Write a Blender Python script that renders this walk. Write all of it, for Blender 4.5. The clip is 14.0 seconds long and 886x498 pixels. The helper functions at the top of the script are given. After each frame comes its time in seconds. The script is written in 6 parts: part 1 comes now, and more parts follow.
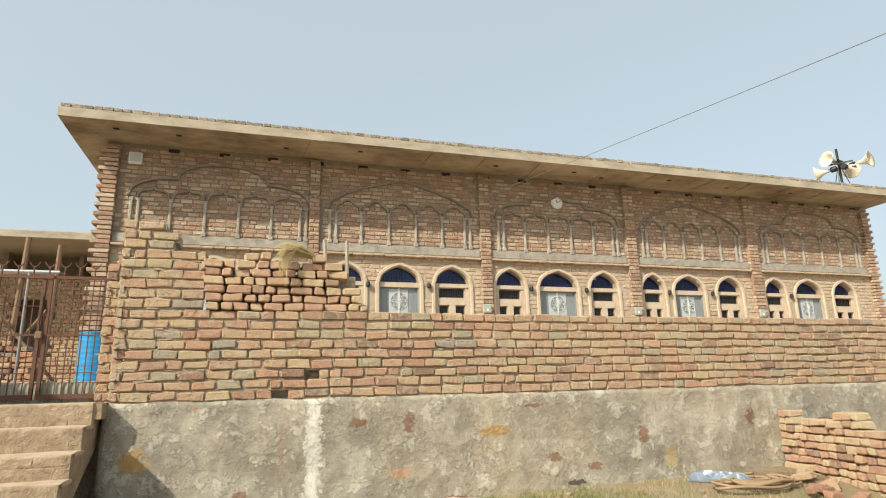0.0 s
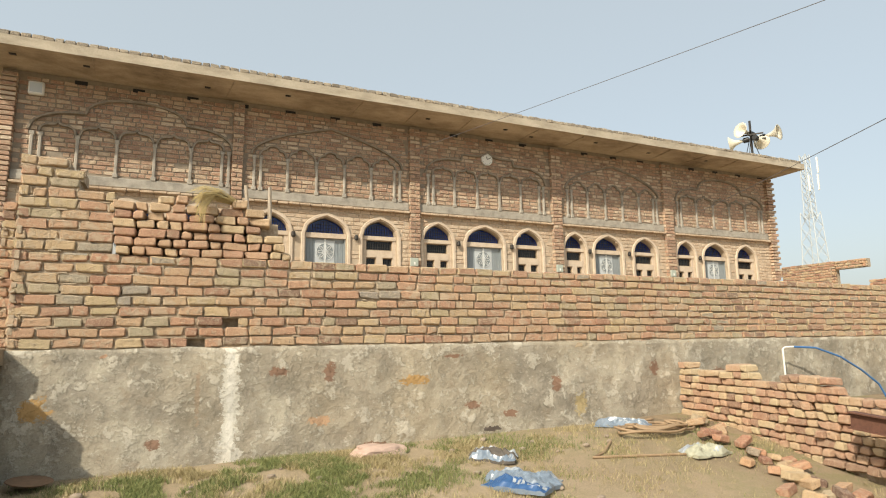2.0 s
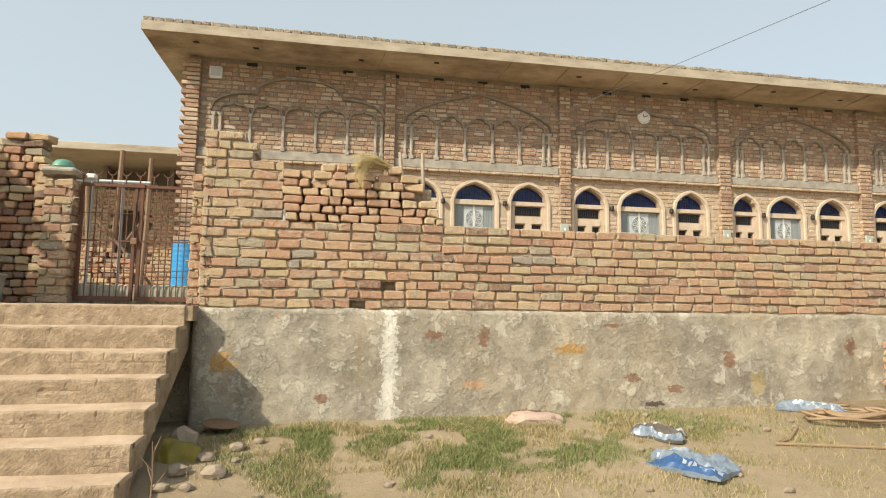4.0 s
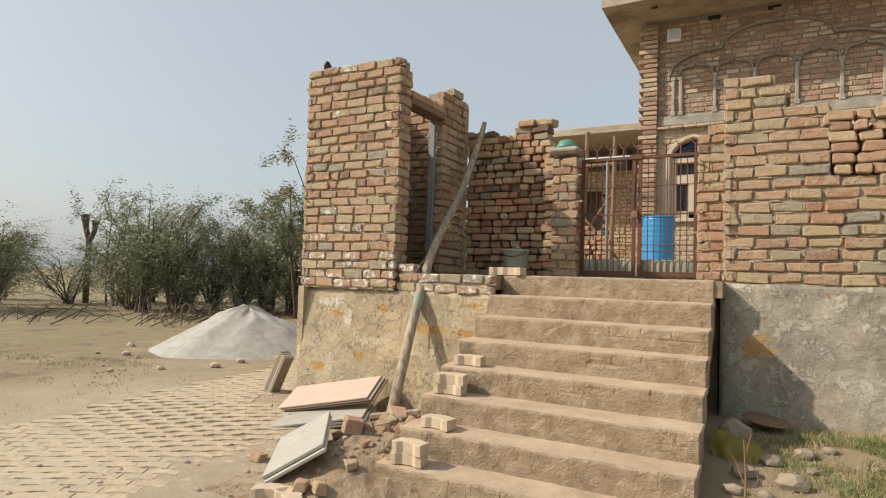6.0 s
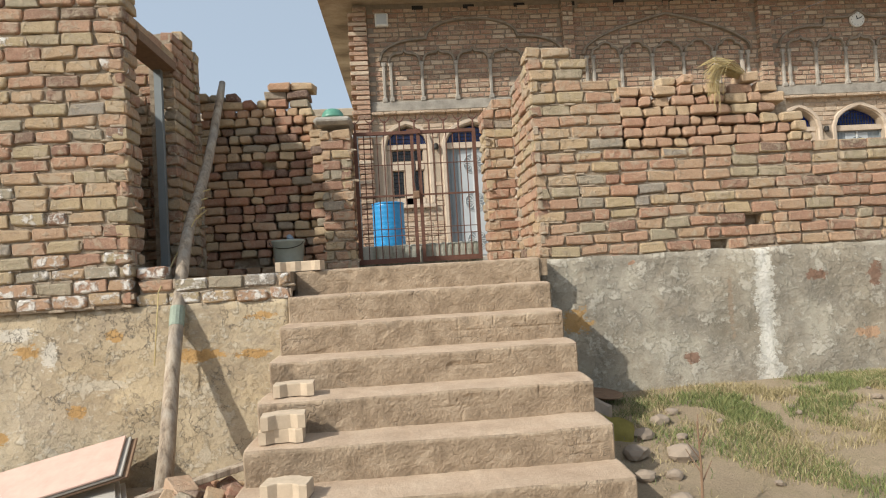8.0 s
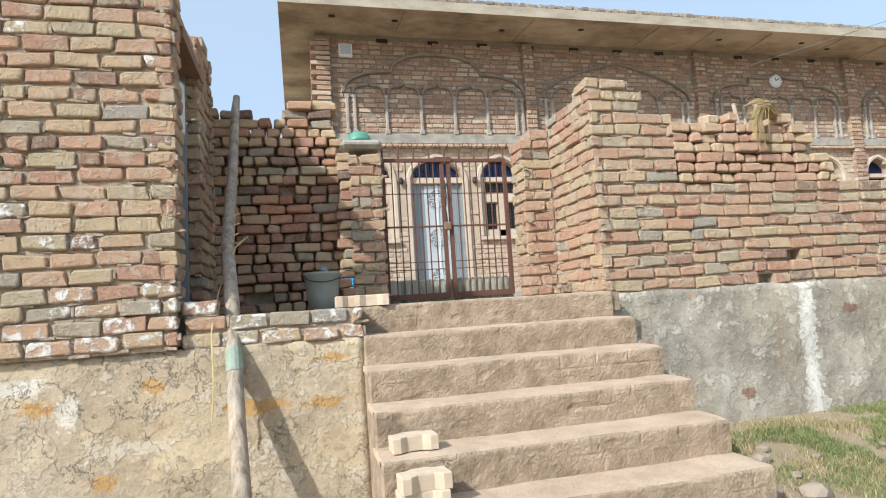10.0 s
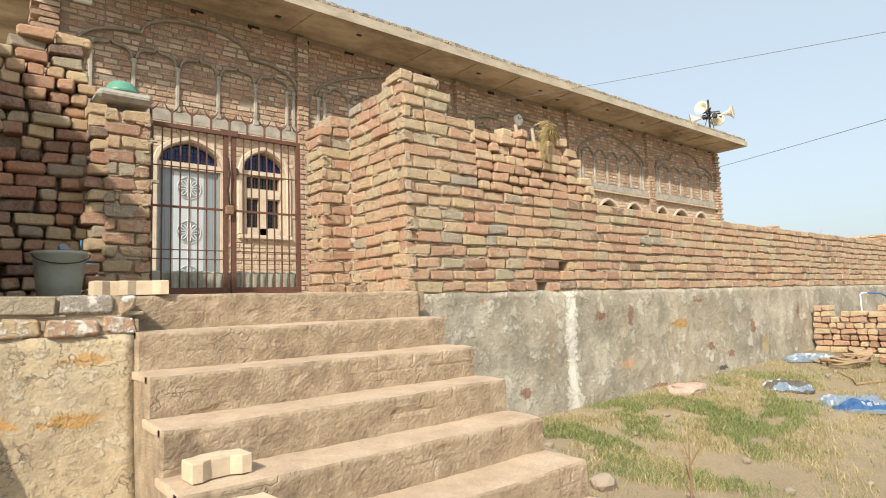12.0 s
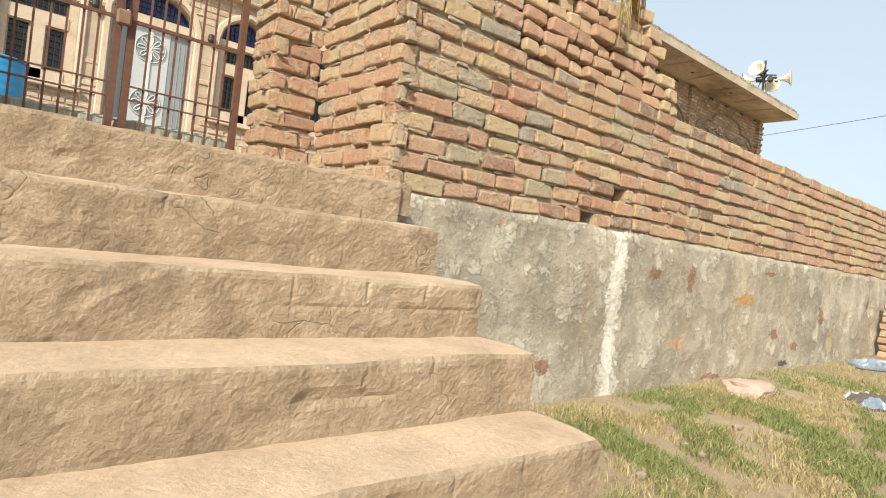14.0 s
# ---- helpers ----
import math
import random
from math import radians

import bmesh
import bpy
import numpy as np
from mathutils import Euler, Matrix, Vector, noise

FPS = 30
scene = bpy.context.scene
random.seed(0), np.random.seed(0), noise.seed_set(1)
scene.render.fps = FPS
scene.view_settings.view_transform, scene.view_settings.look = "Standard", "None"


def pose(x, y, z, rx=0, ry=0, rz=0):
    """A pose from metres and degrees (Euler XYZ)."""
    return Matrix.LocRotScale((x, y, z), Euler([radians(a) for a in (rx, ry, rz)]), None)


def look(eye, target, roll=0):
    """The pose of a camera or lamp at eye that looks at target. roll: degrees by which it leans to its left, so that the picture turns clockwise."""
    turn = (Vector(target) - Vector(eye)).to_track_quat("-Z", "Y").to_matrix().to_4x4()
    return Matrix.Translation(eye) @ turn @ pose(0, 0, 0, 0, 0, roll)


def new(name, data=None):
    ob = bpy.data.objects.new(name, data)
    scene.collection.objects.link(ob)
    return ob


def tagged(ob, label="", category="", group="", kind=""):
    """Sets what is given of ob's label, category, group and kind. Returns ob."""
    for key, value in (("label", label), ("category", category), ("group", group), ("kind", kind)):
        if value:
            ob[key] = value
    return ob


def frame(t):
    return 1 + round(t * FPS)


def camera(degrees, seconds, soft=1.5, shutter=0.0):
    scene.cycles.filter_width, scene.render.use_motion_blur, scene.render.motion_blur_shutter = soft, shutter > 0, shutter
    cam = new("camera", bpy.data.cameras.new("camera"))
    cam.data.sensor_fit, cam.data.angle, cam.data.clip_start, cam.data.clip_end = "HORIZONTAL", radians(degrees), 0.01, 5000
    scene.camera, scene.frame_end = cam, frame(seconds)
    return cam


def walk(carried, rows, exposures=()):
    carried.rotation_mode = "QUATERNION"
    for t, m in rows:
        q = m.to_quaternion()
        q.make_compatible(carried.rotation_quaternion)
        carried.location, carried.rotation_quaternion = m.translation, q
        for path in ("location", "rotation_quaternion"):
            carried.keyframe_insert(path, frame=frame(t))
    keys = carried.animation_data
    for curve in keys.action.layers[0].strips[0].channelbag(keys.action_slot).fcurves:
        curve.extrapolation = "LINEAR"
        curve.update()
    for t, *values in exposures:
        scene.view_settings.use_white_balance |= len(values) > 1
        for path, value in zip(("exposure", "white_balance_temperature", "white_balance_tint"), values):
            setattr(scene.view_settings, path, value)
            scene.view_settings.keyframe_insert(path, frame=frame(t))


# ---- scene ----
cam = camera(73.8, 14.0, soft=1.1)
METRES, EYE, TILT, LEAN, TURN = 7.2, 1.38, 0.0, 0.0, -17.5
ROWS = [
    (0.0, 0.0, 0.0, 0.0, 0.34, 13.4, 1.44),
    (0.5, -0.0002, -0.0007, -0.0007, -2.11, 12.74, -0.44),
    (1.0, 0.0016, -0.0007, -0.001, -4.26, 12.66, -0.12),
    (1.5, 0.0037, -0.0001, -0.0018, -5.31, 11.21, 0.75),
    (2.0, 0.0062, 0.0014, -0.0035, -6.68, 8.85, 0.84),
    (4.5, -0.014, 0.0372, -0.0048, 18.49, 5.52, 0.44),
    (5.0, -0.0555, 0.037, -0.0038, 33.16, 6.87, 2.6),
    (5.5, -0.1009, 0.0442, -0.008, 43.01, 7.23, 1.82),
    (6.0, -0.1582, 0.053, -0.0118, 46.31, 2.83, -1.77),
    (6.5, -0.2181, 0.0619, -0.0138, 40.62, -0.17, -2.08),
    (7.0, -0.2715, 0.0789, -0.0149, 30.04, 2.02, 0.73),
    (9.5, -0.5339, 0.109, -0.0107, 5.32, 2.7, 1.39),
    (10.0, -0.5703, 0.1178, -0.0091, 3.87, 5.47, 3.59),
    (10.5, -0.6004, 0.1181, -0.0016, -7.09, 7.46, 2.58),
    (11.0, -0.6289, 0.1208, -0.0044, -9.02, 6.72, -1.78),
    (11.5, -0.6353, 0.141, -0.0129, -10.35, 3.05, -2.56),
    (12.0, -0.6311, 0.1859, -0.0199, -21.56, 5.39, 1.98),
    (12.5, -0.628, 0.2424, -0.0283, -29.99, 6.78, -2.53),
    (13.0, -0.6044, 0.2931, -0.0318, -28.19, 4.69, -2.56),
    (13.5, -0.5687, 0.3517, -0.0424, -26.48, 3.27, -6.79),
    (14.0, -0.541, 0.4093, -0.0418, -21.99, -0.08, -6.5),
]
walk(cam, [(t, pose(0, 0, EYE, TILT, LEAN, TURN) @ pose(METRES * x, METRES * y, METRES * z, 90 + pitch, roll, yaw)) for t, x, y, z, yaw, pitch, roll in ROWS],
     exposures=[(0.0, 0.58, 6700, 5), (2.2, 0.55, 6900, 7), (4.5, 0.62, 6950, 6), (5.2, 0.50, 6900, 6), (6.0, 0.27, 6800, 9), (7.0, 0.30, 6700, 9), (9.3, 0.50, 5650, 8),
                (10.5, 0.76, 5700, 7), (11.2, 0.74, 5950, 7), (12.2, 0.70, 6600, 7), (14.0, 0.78, 6700, 7)])

# ---- light ----
SUN_DIR = Vector((-1.6, -1.0, 1.5)).normalized()
world = bpy.data.worlds.new("world")
scene.world = world
world.use_nodes = True
wn = world.node_tree
sky = wn.nodes.new("ShaderNodeTexSky")
sky.sky_type = "NISHITA"
sky.sun_disc = False
sky.sun_elevation = math.asin(SUN_DIR.z)
sky.sun_rotation = math.atan2(SUN_DIR.x, SUN_DIR.y)
sky.air_density, sky.dust_density, sky.ozone_density = 1.0, 4.0, 1.2
wn.nodes["Background"].inputs[1].default_value = 0.12
haze = wn.nodes.new("ShaderNodeMix")
haze.data_type = "RGBA"
haze.inputs[0].default_value = 0.55
haze.inputs[7].default_value = (4.6, 5.1, 5.4, 1)
wn.links.new(sky.outputs[0], haze.inputs[6])
wn.links.new(haze.outputs[2], wn.nodes["Background"].inputs[0])
sun = new("sun", bpy.data.lights.new("sun", "SUN"))
sun.data.energy, sun.data.angle, sun.data.color = 3.6, radians(1.0), (1.0, 0.93, 0.82)
sun.matrix_world = look(SUN_DIR * 60, (0, 0, 0))


# ---- materials ----
def mat(name, rough=0.9, metal=0.0):
    m = bpy.data.materials.new(name)
    m.use_nodes = True
    b = m.node_tree.nodes["Principled BSDF"]
    b.inputs["Roughness"].default_value, b.inputs["Metallic"].default_value = rough, metal
    return m, m.node_tree, b


def node(nt, kind, **kw):
    n = nt.nodes.new(kind)
    for k, v in kw.items():
        n.inputs[k.replace("_", " ")].default_value = v
    return n


def ramp(nt, fac, stops):
    r = nt.nodes.new("ShaderNodeValToRGB")
    while len(r.color_ramp.elements) < len(stops):
        r.color_ramp.elements.new(0.5)
    for e, (p, c) in zip(r.color_ramp.elements, stops):
        e.position, e.color = p, (*c, 1) if len(c) == 3 else c
    nt.links.new(fac, r.inputs[0])
    return r.outputs[0]


def mix(nt, fac, a, b, mode="MIX"):
    n = nt.nodes.new("ShaderNodeMix")
    n.data_type, n.blend_type = "RGBA", mode
    for sock, v in ((n.inputs[0], fac), (n.inputs[6], a), (n.inputs[7], b)):
        if isinstance(v, bpy.types.NodeSocket):
            nt.links.new(v, sock)
        else:
            sock.default_value = v if isinstance(v, (int, float)) else (*v, 1)
    return n.outputs[2]


def coords(nt, world_space=True):
    if world_space:
        return nt.nodes.new("ShaderNodeNewGeometry").outputs["Position"]
    return nt.nodes.new("ShaderNodeTexCoord").outputs["Object"]


def noise_of(nt, co, scale, detail=6, rough=0.6, squash=None):
    if squash:
        mp = nt.nodes.new("ShaderNodeMapping")
        mp.inputs["Scale"].default_value = squash
        nt.links.new(co, mp.inputs[0])
        co = mp.outputs[0]
    n = node(nt, "ShaderNodeTexNoise", Scale=scale, Detail=detail, Roughness=rough)
    nt.links.new(co, n.inputs["Vector"])
    return n.outputs[0]


def bump(nt, bsdf, height, strength=0.5, dist=0.01):
    b = node(nt, "ShaderNodeBump", Strength=strength, Distance=dist)
    nt.links.new(height, b.inputs["Height"])
    nt.links.new(b.outputs[0], bsdf.inputs["Normal"])


def step(nt, fac, lo, hi):
    n = node(nt, "ShaderNodeMapRange", From_Min=lo, From_Max=hi)
    nt.links.new(fac, n.inputs[0])
    return n.outputs[0]


def times(nt, a, b, op="MULTIPLY"):
    n = nt.nodes.new("ShaderNodeMath")
    n.operation = op
    for s, v in zip(n.inputs, (a, b)):
        if isinstance(v, bpy.types.NodeSocket):
            nt.links.new(v, s)
        else:
            s.default_value = v
    return n.outputs[0]


def brick_mat(name, stops, island=False, mud=(0.44, 0.36, 0.26), mud_amount=0.62, grain=0.9):
    """Fired brick: a tone for each brick, blotches, pits, and mud mortar smeared over it."""
    m, nt, b = mat(name, 0.92)
    if island:
        rnd = nt.nodes.new("ShaderNodeNewGeometry").outputs["Random Per Island"]
    else:
        rnd = nt.nodes.new("ShaderNodeObjectInfo").outputs["Random"]
    co = coords(nt)
    base = ramp(nt, rnd, stops)
    big = noise_of(nt, co, 11, 6, 0.65)
    mid = noise_of(nt, co, 34, 6, 0.7)
    fine = noise_of(nt, co, 130, 6, 0.75)
    col = mix(nt, times(nt, step(nt, big, 0.45, 0.72), 0.6), base, (0.72, 0.66, 0.62), "MULTIPLY")
    col = mix(nt, times(nt, step(nt, mid, 0.50, 0.70), 0.45), col, (0.62, 0.46, 0.31))
    col = mix(nt, times(nt, step(nt, mid, 0.43, 0.30), 0.45), col, (0.14, 0.10, 0.08))
    col = mix(nt, times(nt, step(nt, fine, 0.54, 0.68), 0.5), col, (0.14, 0.10, 0.075))
    col = mix(nt, times(nt, step(nt, fine, 0.48, 0.34), 0.35), col, (0.66, 0.53, 0.40))
    smear = times(nt, noise_of(nt, co, 4.5, 6, 0.7), noise_of(nt, co, 19, 6, 0.65), "ADD")
    cover = times(nt, step(nt, smear, 1.0, 1.12), mud_amount)
    col = mix(nt, cover, col, mix(nt, step(nt, fine, 0.35, 0.65), mud, tuple(min(1, c * 1.35) for c in mud)))
    dust = noise_of(nt, co, 1.3, 4)
    col = mix(nt, times(nt, step(nt, dust, 0.35, 0.75), 0.28), col, (0.42, 0.34, 0.24))
    nt.links.new(col, b.inputs["Base Color"])
    h = times(nt, times(nt, mid, 1.0), times(nt, fine, 0.5), "ADD")
    bump(nt, b, times(nt, h, times(nt, cover, 0.6), "ADD"), grain, 0.022)
    return m


RED = [(0.0, (0.20, 0.125, 0.09)), (0.06, (0.36, 0.195, 0.13)), (0.22, (0.49, 0.27, 0.172)), (0.42, (0.53, 0.325, 0.205)), (0.60, (0.53, 0.36, 0.22)), (0.78, (0.56, 0.42, 0.245)),
       (0.90, (0.49, 0.395, 0.235)), (0.96, (0.39, 0.34, 0.235)), (1.0, (0.33, 0.30, 0.26))]
LOOSE = [(0.0, (0.15, 0.09, 0.07)), (0.15, (0.36, 0.16, 0.10)), (0.4, (0.52, 0.26, 0.15)), (0.62, (0.54, 0.35, 0.20)), (0.82, (0.62, 0.47, 0.28)), (0.92, (0.40, 0.34, 0.24)), (1.0, (0.28, 0.23, 0.18))]
DARK_RED = [(0.0, (0.24, 0.145, 0.105)), (0.3, (0.39, 0.22, 0.15)), (0.6, (0.49, 0.295, 0.20)), (0.8, (0.56, 0.41, 0.28)), (1.0, (0.66, 0.55, 0.42))]
SAND = [(0.0, (0.46, 0.325, 0.225)), (0.5, (0.54, 0.41, 0.29)), (1.0, (0.60, 0.475, 0.35))]
M_BRICK = brick_mat("brick_red", RED)
M_BRICK_J = brick_mat("brick_red_joined", RED, island=True)
BUFF = [(0.0, (0.30, 0.18, 0.12)), (0.15, (0.48, 0.265, 0.175)), (0.45, (0.56, 0.345, 0.22)), (0.7, (0.59, 0.42, 0.26)), (1.0, (0.60, 0.48, 0.29))]
M_LOOSE = brick_mat("brick_loose", LOOSE, mud_amount=0.3)
M_SPARE = brick_mat("brick_spare", BUFF, mud_amount=0.25)
M_YARD = brick_mat("brick_yard", LOOSE, mud_amount=0.35)
M_YARD_J = brick_mat("brick_yard_joined", LOOSE, island=True, mud_amount=0.35)
M_BRICK_LIME = brick_mat("brick_limewashed", RED, mud=(0.74, 0.70, 0.64), mud_amount=1.0)
M_FACADE = brick_mat("brick_facade", DARK_RED, island=True, mud_amount=0.5)
M_FACADE_LOW = brick_mat("brick_facade_sand", SAND, island=True, mud=(0.53, 0.43, 0.32), mud_amount=0.8, grain=0.6)
M_PAVER = brick_mat("brick_paver", [(0.0, (0.41, 0.335, 0.24)), (0.5, (0.45, 0.37, 0.27)), (1.0, (0.48, 0.40, 0.295))], mud=(0.46, 0.37, 0.25), mud_amount=0.9, grain=0.35)
M_PAVER_J = brick_mat("brick_paver_joined", [(0.0, (0.41, 0.335, 0.24)), (0.5, (0.45, 0.37, 0.27)), (1.0, (0.48, 0.40, 0.295))], island=True, mud=(0.46, 0.37, 0.25), mud_amount=0.9, grain=0.35)


def rough_mat(name, stops, scale=3.0, fine=40, rough=0.95, strength=0.6, dist=0.02, crack=None, squash=None):
    """Plaster, cement, earth or stone: blotches at two sizes, grain and, where wanted, cracks."""
    m, nt, b = mat(name, rough)
    co = coords(nt)
    n1 = noise_of(nt, co, scale, 8, 0.65, squash)
    n2 = noise_of(nt, co, fine, 8, 0.7)
    col = ramp(nt, n1, stops)
    col = mix(nt, times(nt, step(nt, n2, 0.4, 0.8), 0.45), col, (0.5, 0.47, 0.43), "MULTIPLY")
    height = times(nt, n1, times(nt, n2, 0.5), "ADD")
    if crack:
        v = node(nt, "ShaderNodeTexVoronoi", Scale=crack)
        v.feature = "DISTANCE_TO_EDGE"
        wob = nt.nodes.new("ShaderNodeVectorMath")
        off = node(nt, "ShaderNodeTexNoise", Scale=4.0, Detail=4)
        nt.links.new(co, off.inputs["Vector"])
        nt.links.new(co, wob.inputs[0])
        nt.links.new(off.outputs[1], wob.inputs[1])
        nt.links.new(wob.outputs[0], v.inputs["Vector"])
        line = step(nt, v.outputs[0], 0.0, 0.022)
        mask = times(nt, step(nt, noise_of(nt, co, 2.7, 5), 0.50, 0.62), 0.4)
        dark = times(nt, times(nt, line, -1, "MULTIPLY"), 1, "ADD")
        col = mix(nt, times(nt, dark, mask), col, (0.16, 0.13, 0.10))
        height = times(nt, height, times(nt, times(nt, dark, mask), -0.6), "ADD")
    nt.links.new(col, b.inputs["Base Color"])
    bump(nt, b, height, strength, dist)
    return m


M_MORTAR = rough_mat("mud_mortar", [(0.3, (0.30, 0.23, 0.165)), (0.5, (0.46, 0.37, 0.27)), (0.7, (0.58, 0.49, 0.37))], 16, 90, strength=1.0, dist=0.03)
M_LOW_CORE = rough_mat("sandy_pointing", [(0.3, (0.40, 0.32, 0.235)), (0.55, (0.48, 0.39, 0.29)), (0.75, (0.56, 0.46, 0.35))], 6, 60)
M_FACADE_CORE = rough_mat("facade_mortar", [(0.3, (0.22, 0.18, 0.14)), (0.55, (0.30, 0.25, 0.19)), (0.75, (0.38, 0.31, 0.23))], 6, 60)
M_ARCH = rough_mat("arch_cement", [(0.3, (0.19, 0.16, 0.12)), (0.5, (0.27, 0.23, 0.18)), (0.7, (0.34, 0.29, 0.23))], 7, 60)
M_CEMENT = rough_mat("grey_cement", [(0.3, (0.24, 0.22, 0.19)), (0.5, (0.36, 0.33, 0.28)), (0.7, (0.46, 0.42, 0.36))], 5, 60)
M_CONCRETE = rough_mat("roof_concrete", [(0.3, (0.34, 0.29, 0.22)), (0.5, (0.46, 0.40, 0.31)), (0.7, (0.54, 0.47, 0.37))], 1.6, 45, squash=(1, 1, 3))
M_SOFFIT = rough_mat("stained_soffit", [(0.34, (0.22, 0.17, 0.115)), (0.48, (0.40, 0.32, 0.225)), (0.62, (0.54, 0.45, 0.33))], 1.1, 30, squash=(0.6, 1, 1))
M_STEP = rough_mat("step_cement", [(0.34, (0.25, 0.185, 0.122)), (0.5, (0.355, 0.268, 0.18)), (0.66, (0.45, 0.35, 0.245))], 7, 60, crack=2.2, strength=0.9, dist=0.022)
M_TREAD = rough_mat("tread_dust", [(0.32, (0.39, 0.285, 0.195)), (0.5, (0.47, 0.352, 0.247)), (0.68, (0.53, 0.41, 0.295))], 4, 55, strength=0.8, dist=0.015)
M_STONE_FRAME = rough_mat("cream_window_frame", [(0.3, (0.52, 0.415, 0.31)), (0.7, (0.64, 0.535, 0.42))], 6, 60)


def blotch(nt, co, col, x, z, w, h, colour, wob, strength=0.9):
    """A stain of its own shape at one place of a wall: where the plaster has come off, or lime has run."""
    sub = nt.nodes.new("ShaderNodeMapping")
    sub.vector_type = "POINT"
    sub.inputs["Location"].default_value = (-x * 2 / w, 0, -z * 2 / h)
    sub.inputs["Scale"].default_value = (2 / w, 0, 2 / h)
    nt.links.new(co, sub.inputs[0])
    ln = nt.nodes.new("ShaderNodeVectorMath")
    ln.operation = "LENGTH"
    nt.links.new(sub.outputs[0], ln.inputs[0])
    d = times(nt, ln.outputs["Value"], times(nt, times(nt, wob, 0.5, "SUBTRACT"), 3.2), "ADD")
    return mix(nt, times(nt, step(nt, d, 1.0, 0.82), strength), col, colour)


def plaster_mat(name, left=False, blots=()):
    """Weathered plinth plaster: grey cement over yellow mud, pale lime patches, scars."""
    m, nt, b = mat(name, 0.95)
    co = coords(nt)
    n1 = noise_of(nt, co, 1.6, 9, 0.68)
    n2 = noise_of(nt, co, 6.5, 8, 0.7)
    n3 = noise_of(nt, co, 70, 8, 0.7)
    n4 = noise_of(nt, co, 0.55, 5, 0.6)
    n5 = noise_of(nt, co, 17, 7, 0.7, (1, 1, 1.6))
    if left:
        col = ramp(nt, n1, [(0.34, (0.31, 0.235, 0.145)), (0.5, (0.44, 0.345, 0.215)), (0.66, (0.55, 0.44, 0.28))])
        col = mix(nt, times(nt, step(nt, n4, 0.42, 0.6), 0.55), col, (0.46, 0.395, 0.30))
    else:
        col = ramp(nt, n1, [(0.36, (0.22, 0.195, 0.15)), (0.5, (0.315, 0.28, 0.222)), (0.62, (0.42, 0.38, 0.30))])
        col = mix(nt, times(nt, step(nt, n4, 0.45, 0.66), 0.55), col, (0.47, 0.39, 0.27))
    col = mix(nt, times(nt, step(nt, n2, 0.54, 0.60), 0.35 if left else 0.55), col, (0.58, 0.535, 0.445))
    col = mix(nt, times(nt, step(nt, n2, 0.44, 0.34), 0.6), col, (0.28, 0.225, 0.16))
    col = mix(nt, times(nt, step(nt, n5, 0.40, 0.32), 0.5), col, (0.19, 0.155, 0.12))
    col = mix(nt, times(nt, step(nt, n5, 0.56, 0.68), 0.45), col, (0.62, 0.58, 0.49))
    for x, z, w, h, colour in blots:
        col = blotch(nt, co, col, x, z, w, h, colour, n5 if w < 0.6 else n2)
    col = mix(nt, times(nt, step(nt, n3, 0.50, 0.78), 0.40), col, (0.42, 0.39, 0.35), "MULTIPLY")
    v = node(nt, "ShaderNodeTexVoronoi", Scale=2.6)
    v.feature = "DISTANCE_TO_EDGE"
    wob = nt.nodes.new("ShaderNodeVectorMath")
    off = node(nt, "ShaderNodeTexNoise", Scale=3.0, Detail=7, Roughness=0.65)
    nt.links.new(co, off.inputs["Vector"])
    nt.links.new(co, wob.inputs[0])
    nt.links.new(off.outputs[1], wob.inputs[1])
    nt.links.new(wob.outputs[0], v.inputs["Vector"])
    dark = times(nt, times(nt, step(nt, v.outputs[0], 0.0, 0.02 if left else 0.014), -1), 1, "ADD")
    mask = times(nt, dark, times(nt, step(nt, noise_of(nt, co, 1.9, 5), 0.46, 0.54), 0.9 if left else 0.4))
    col = mix(nt, mask, col, (0.13, 0.11, 0.085))
    nt.links.new(col, b.inputs["Base Color"])
    h = times(nt, times(nt, n2, 1.6), times(nt, n3, 0.10), "ADD")
    h = times(nt, h, times(nt, step(nt, n2, 0.54, 0.57), 0.35), "ADD")
    h = times(nt, h, times(nt, step(nt, n1, 0.46, 0.49), 0.4), "ADD")
    h = times(nt, h, times(nt, n5, 0.6), "ADD")
    h = times(nt, h, times(nt, mask, -0.8), "ADD")
    bump(nt, b, h, 0.75, 0.016)
    return m


OCHRE, BARE, LIME = (0.47, 0.28, 0.10), (0.25, 0.14, 0.09), (0.74, 0.71, 0.63)
RIGHT_BLOTS = [(-1.05, 0.8, 0.24, 0.2, OCHRE), (2.5, 0.93, 0.42, 0.10, OCHRE), (1.45, 0.56, 0.24, 0.1, (0.47, 0.29, 0.17)), (3.72, 0.5, 0.22, 0.09, BARE), (3.48, 0.34, 0.22, 0.07, (0.08, 0.06, 0.05)),
               (3.22, 0.62, 0.2, 0.09, BARE), (-0.1, 0.45, 0.13, 0.10, BARE), (1.55, 1.05, 0.13, 0.2, BARE), (1.02, 1.07, 0.2, 0.1, BARE), (4.4, 0.82, 0.14, 0.2, BARE), (4.75, 0.55, 0.2, 0.3, (0.42, 0.33, 0.17)),
               (6.0, 0.95, 0.16, 0.2, BARE), (0.27, 0.85, 0.05, 0.5, (0.33, 0.255, 0.18)), (0.57, 0.8, 0.17, 1.7, (0.64, 0.61, 0.53)), (0.57, 0.8, 0.07, 1.4, (0.66, 0.63, 0.56)), (0.56, 0.25, 0.24, 0.36, (0.62, 0.585, 0.51)), (2.05, 0.28, 0.34, 0.06, BARE), (3.0, 1.18, 0.22, 0.05, BARE), (7.2, 0.8, 0.3, 0.25, BARE)]
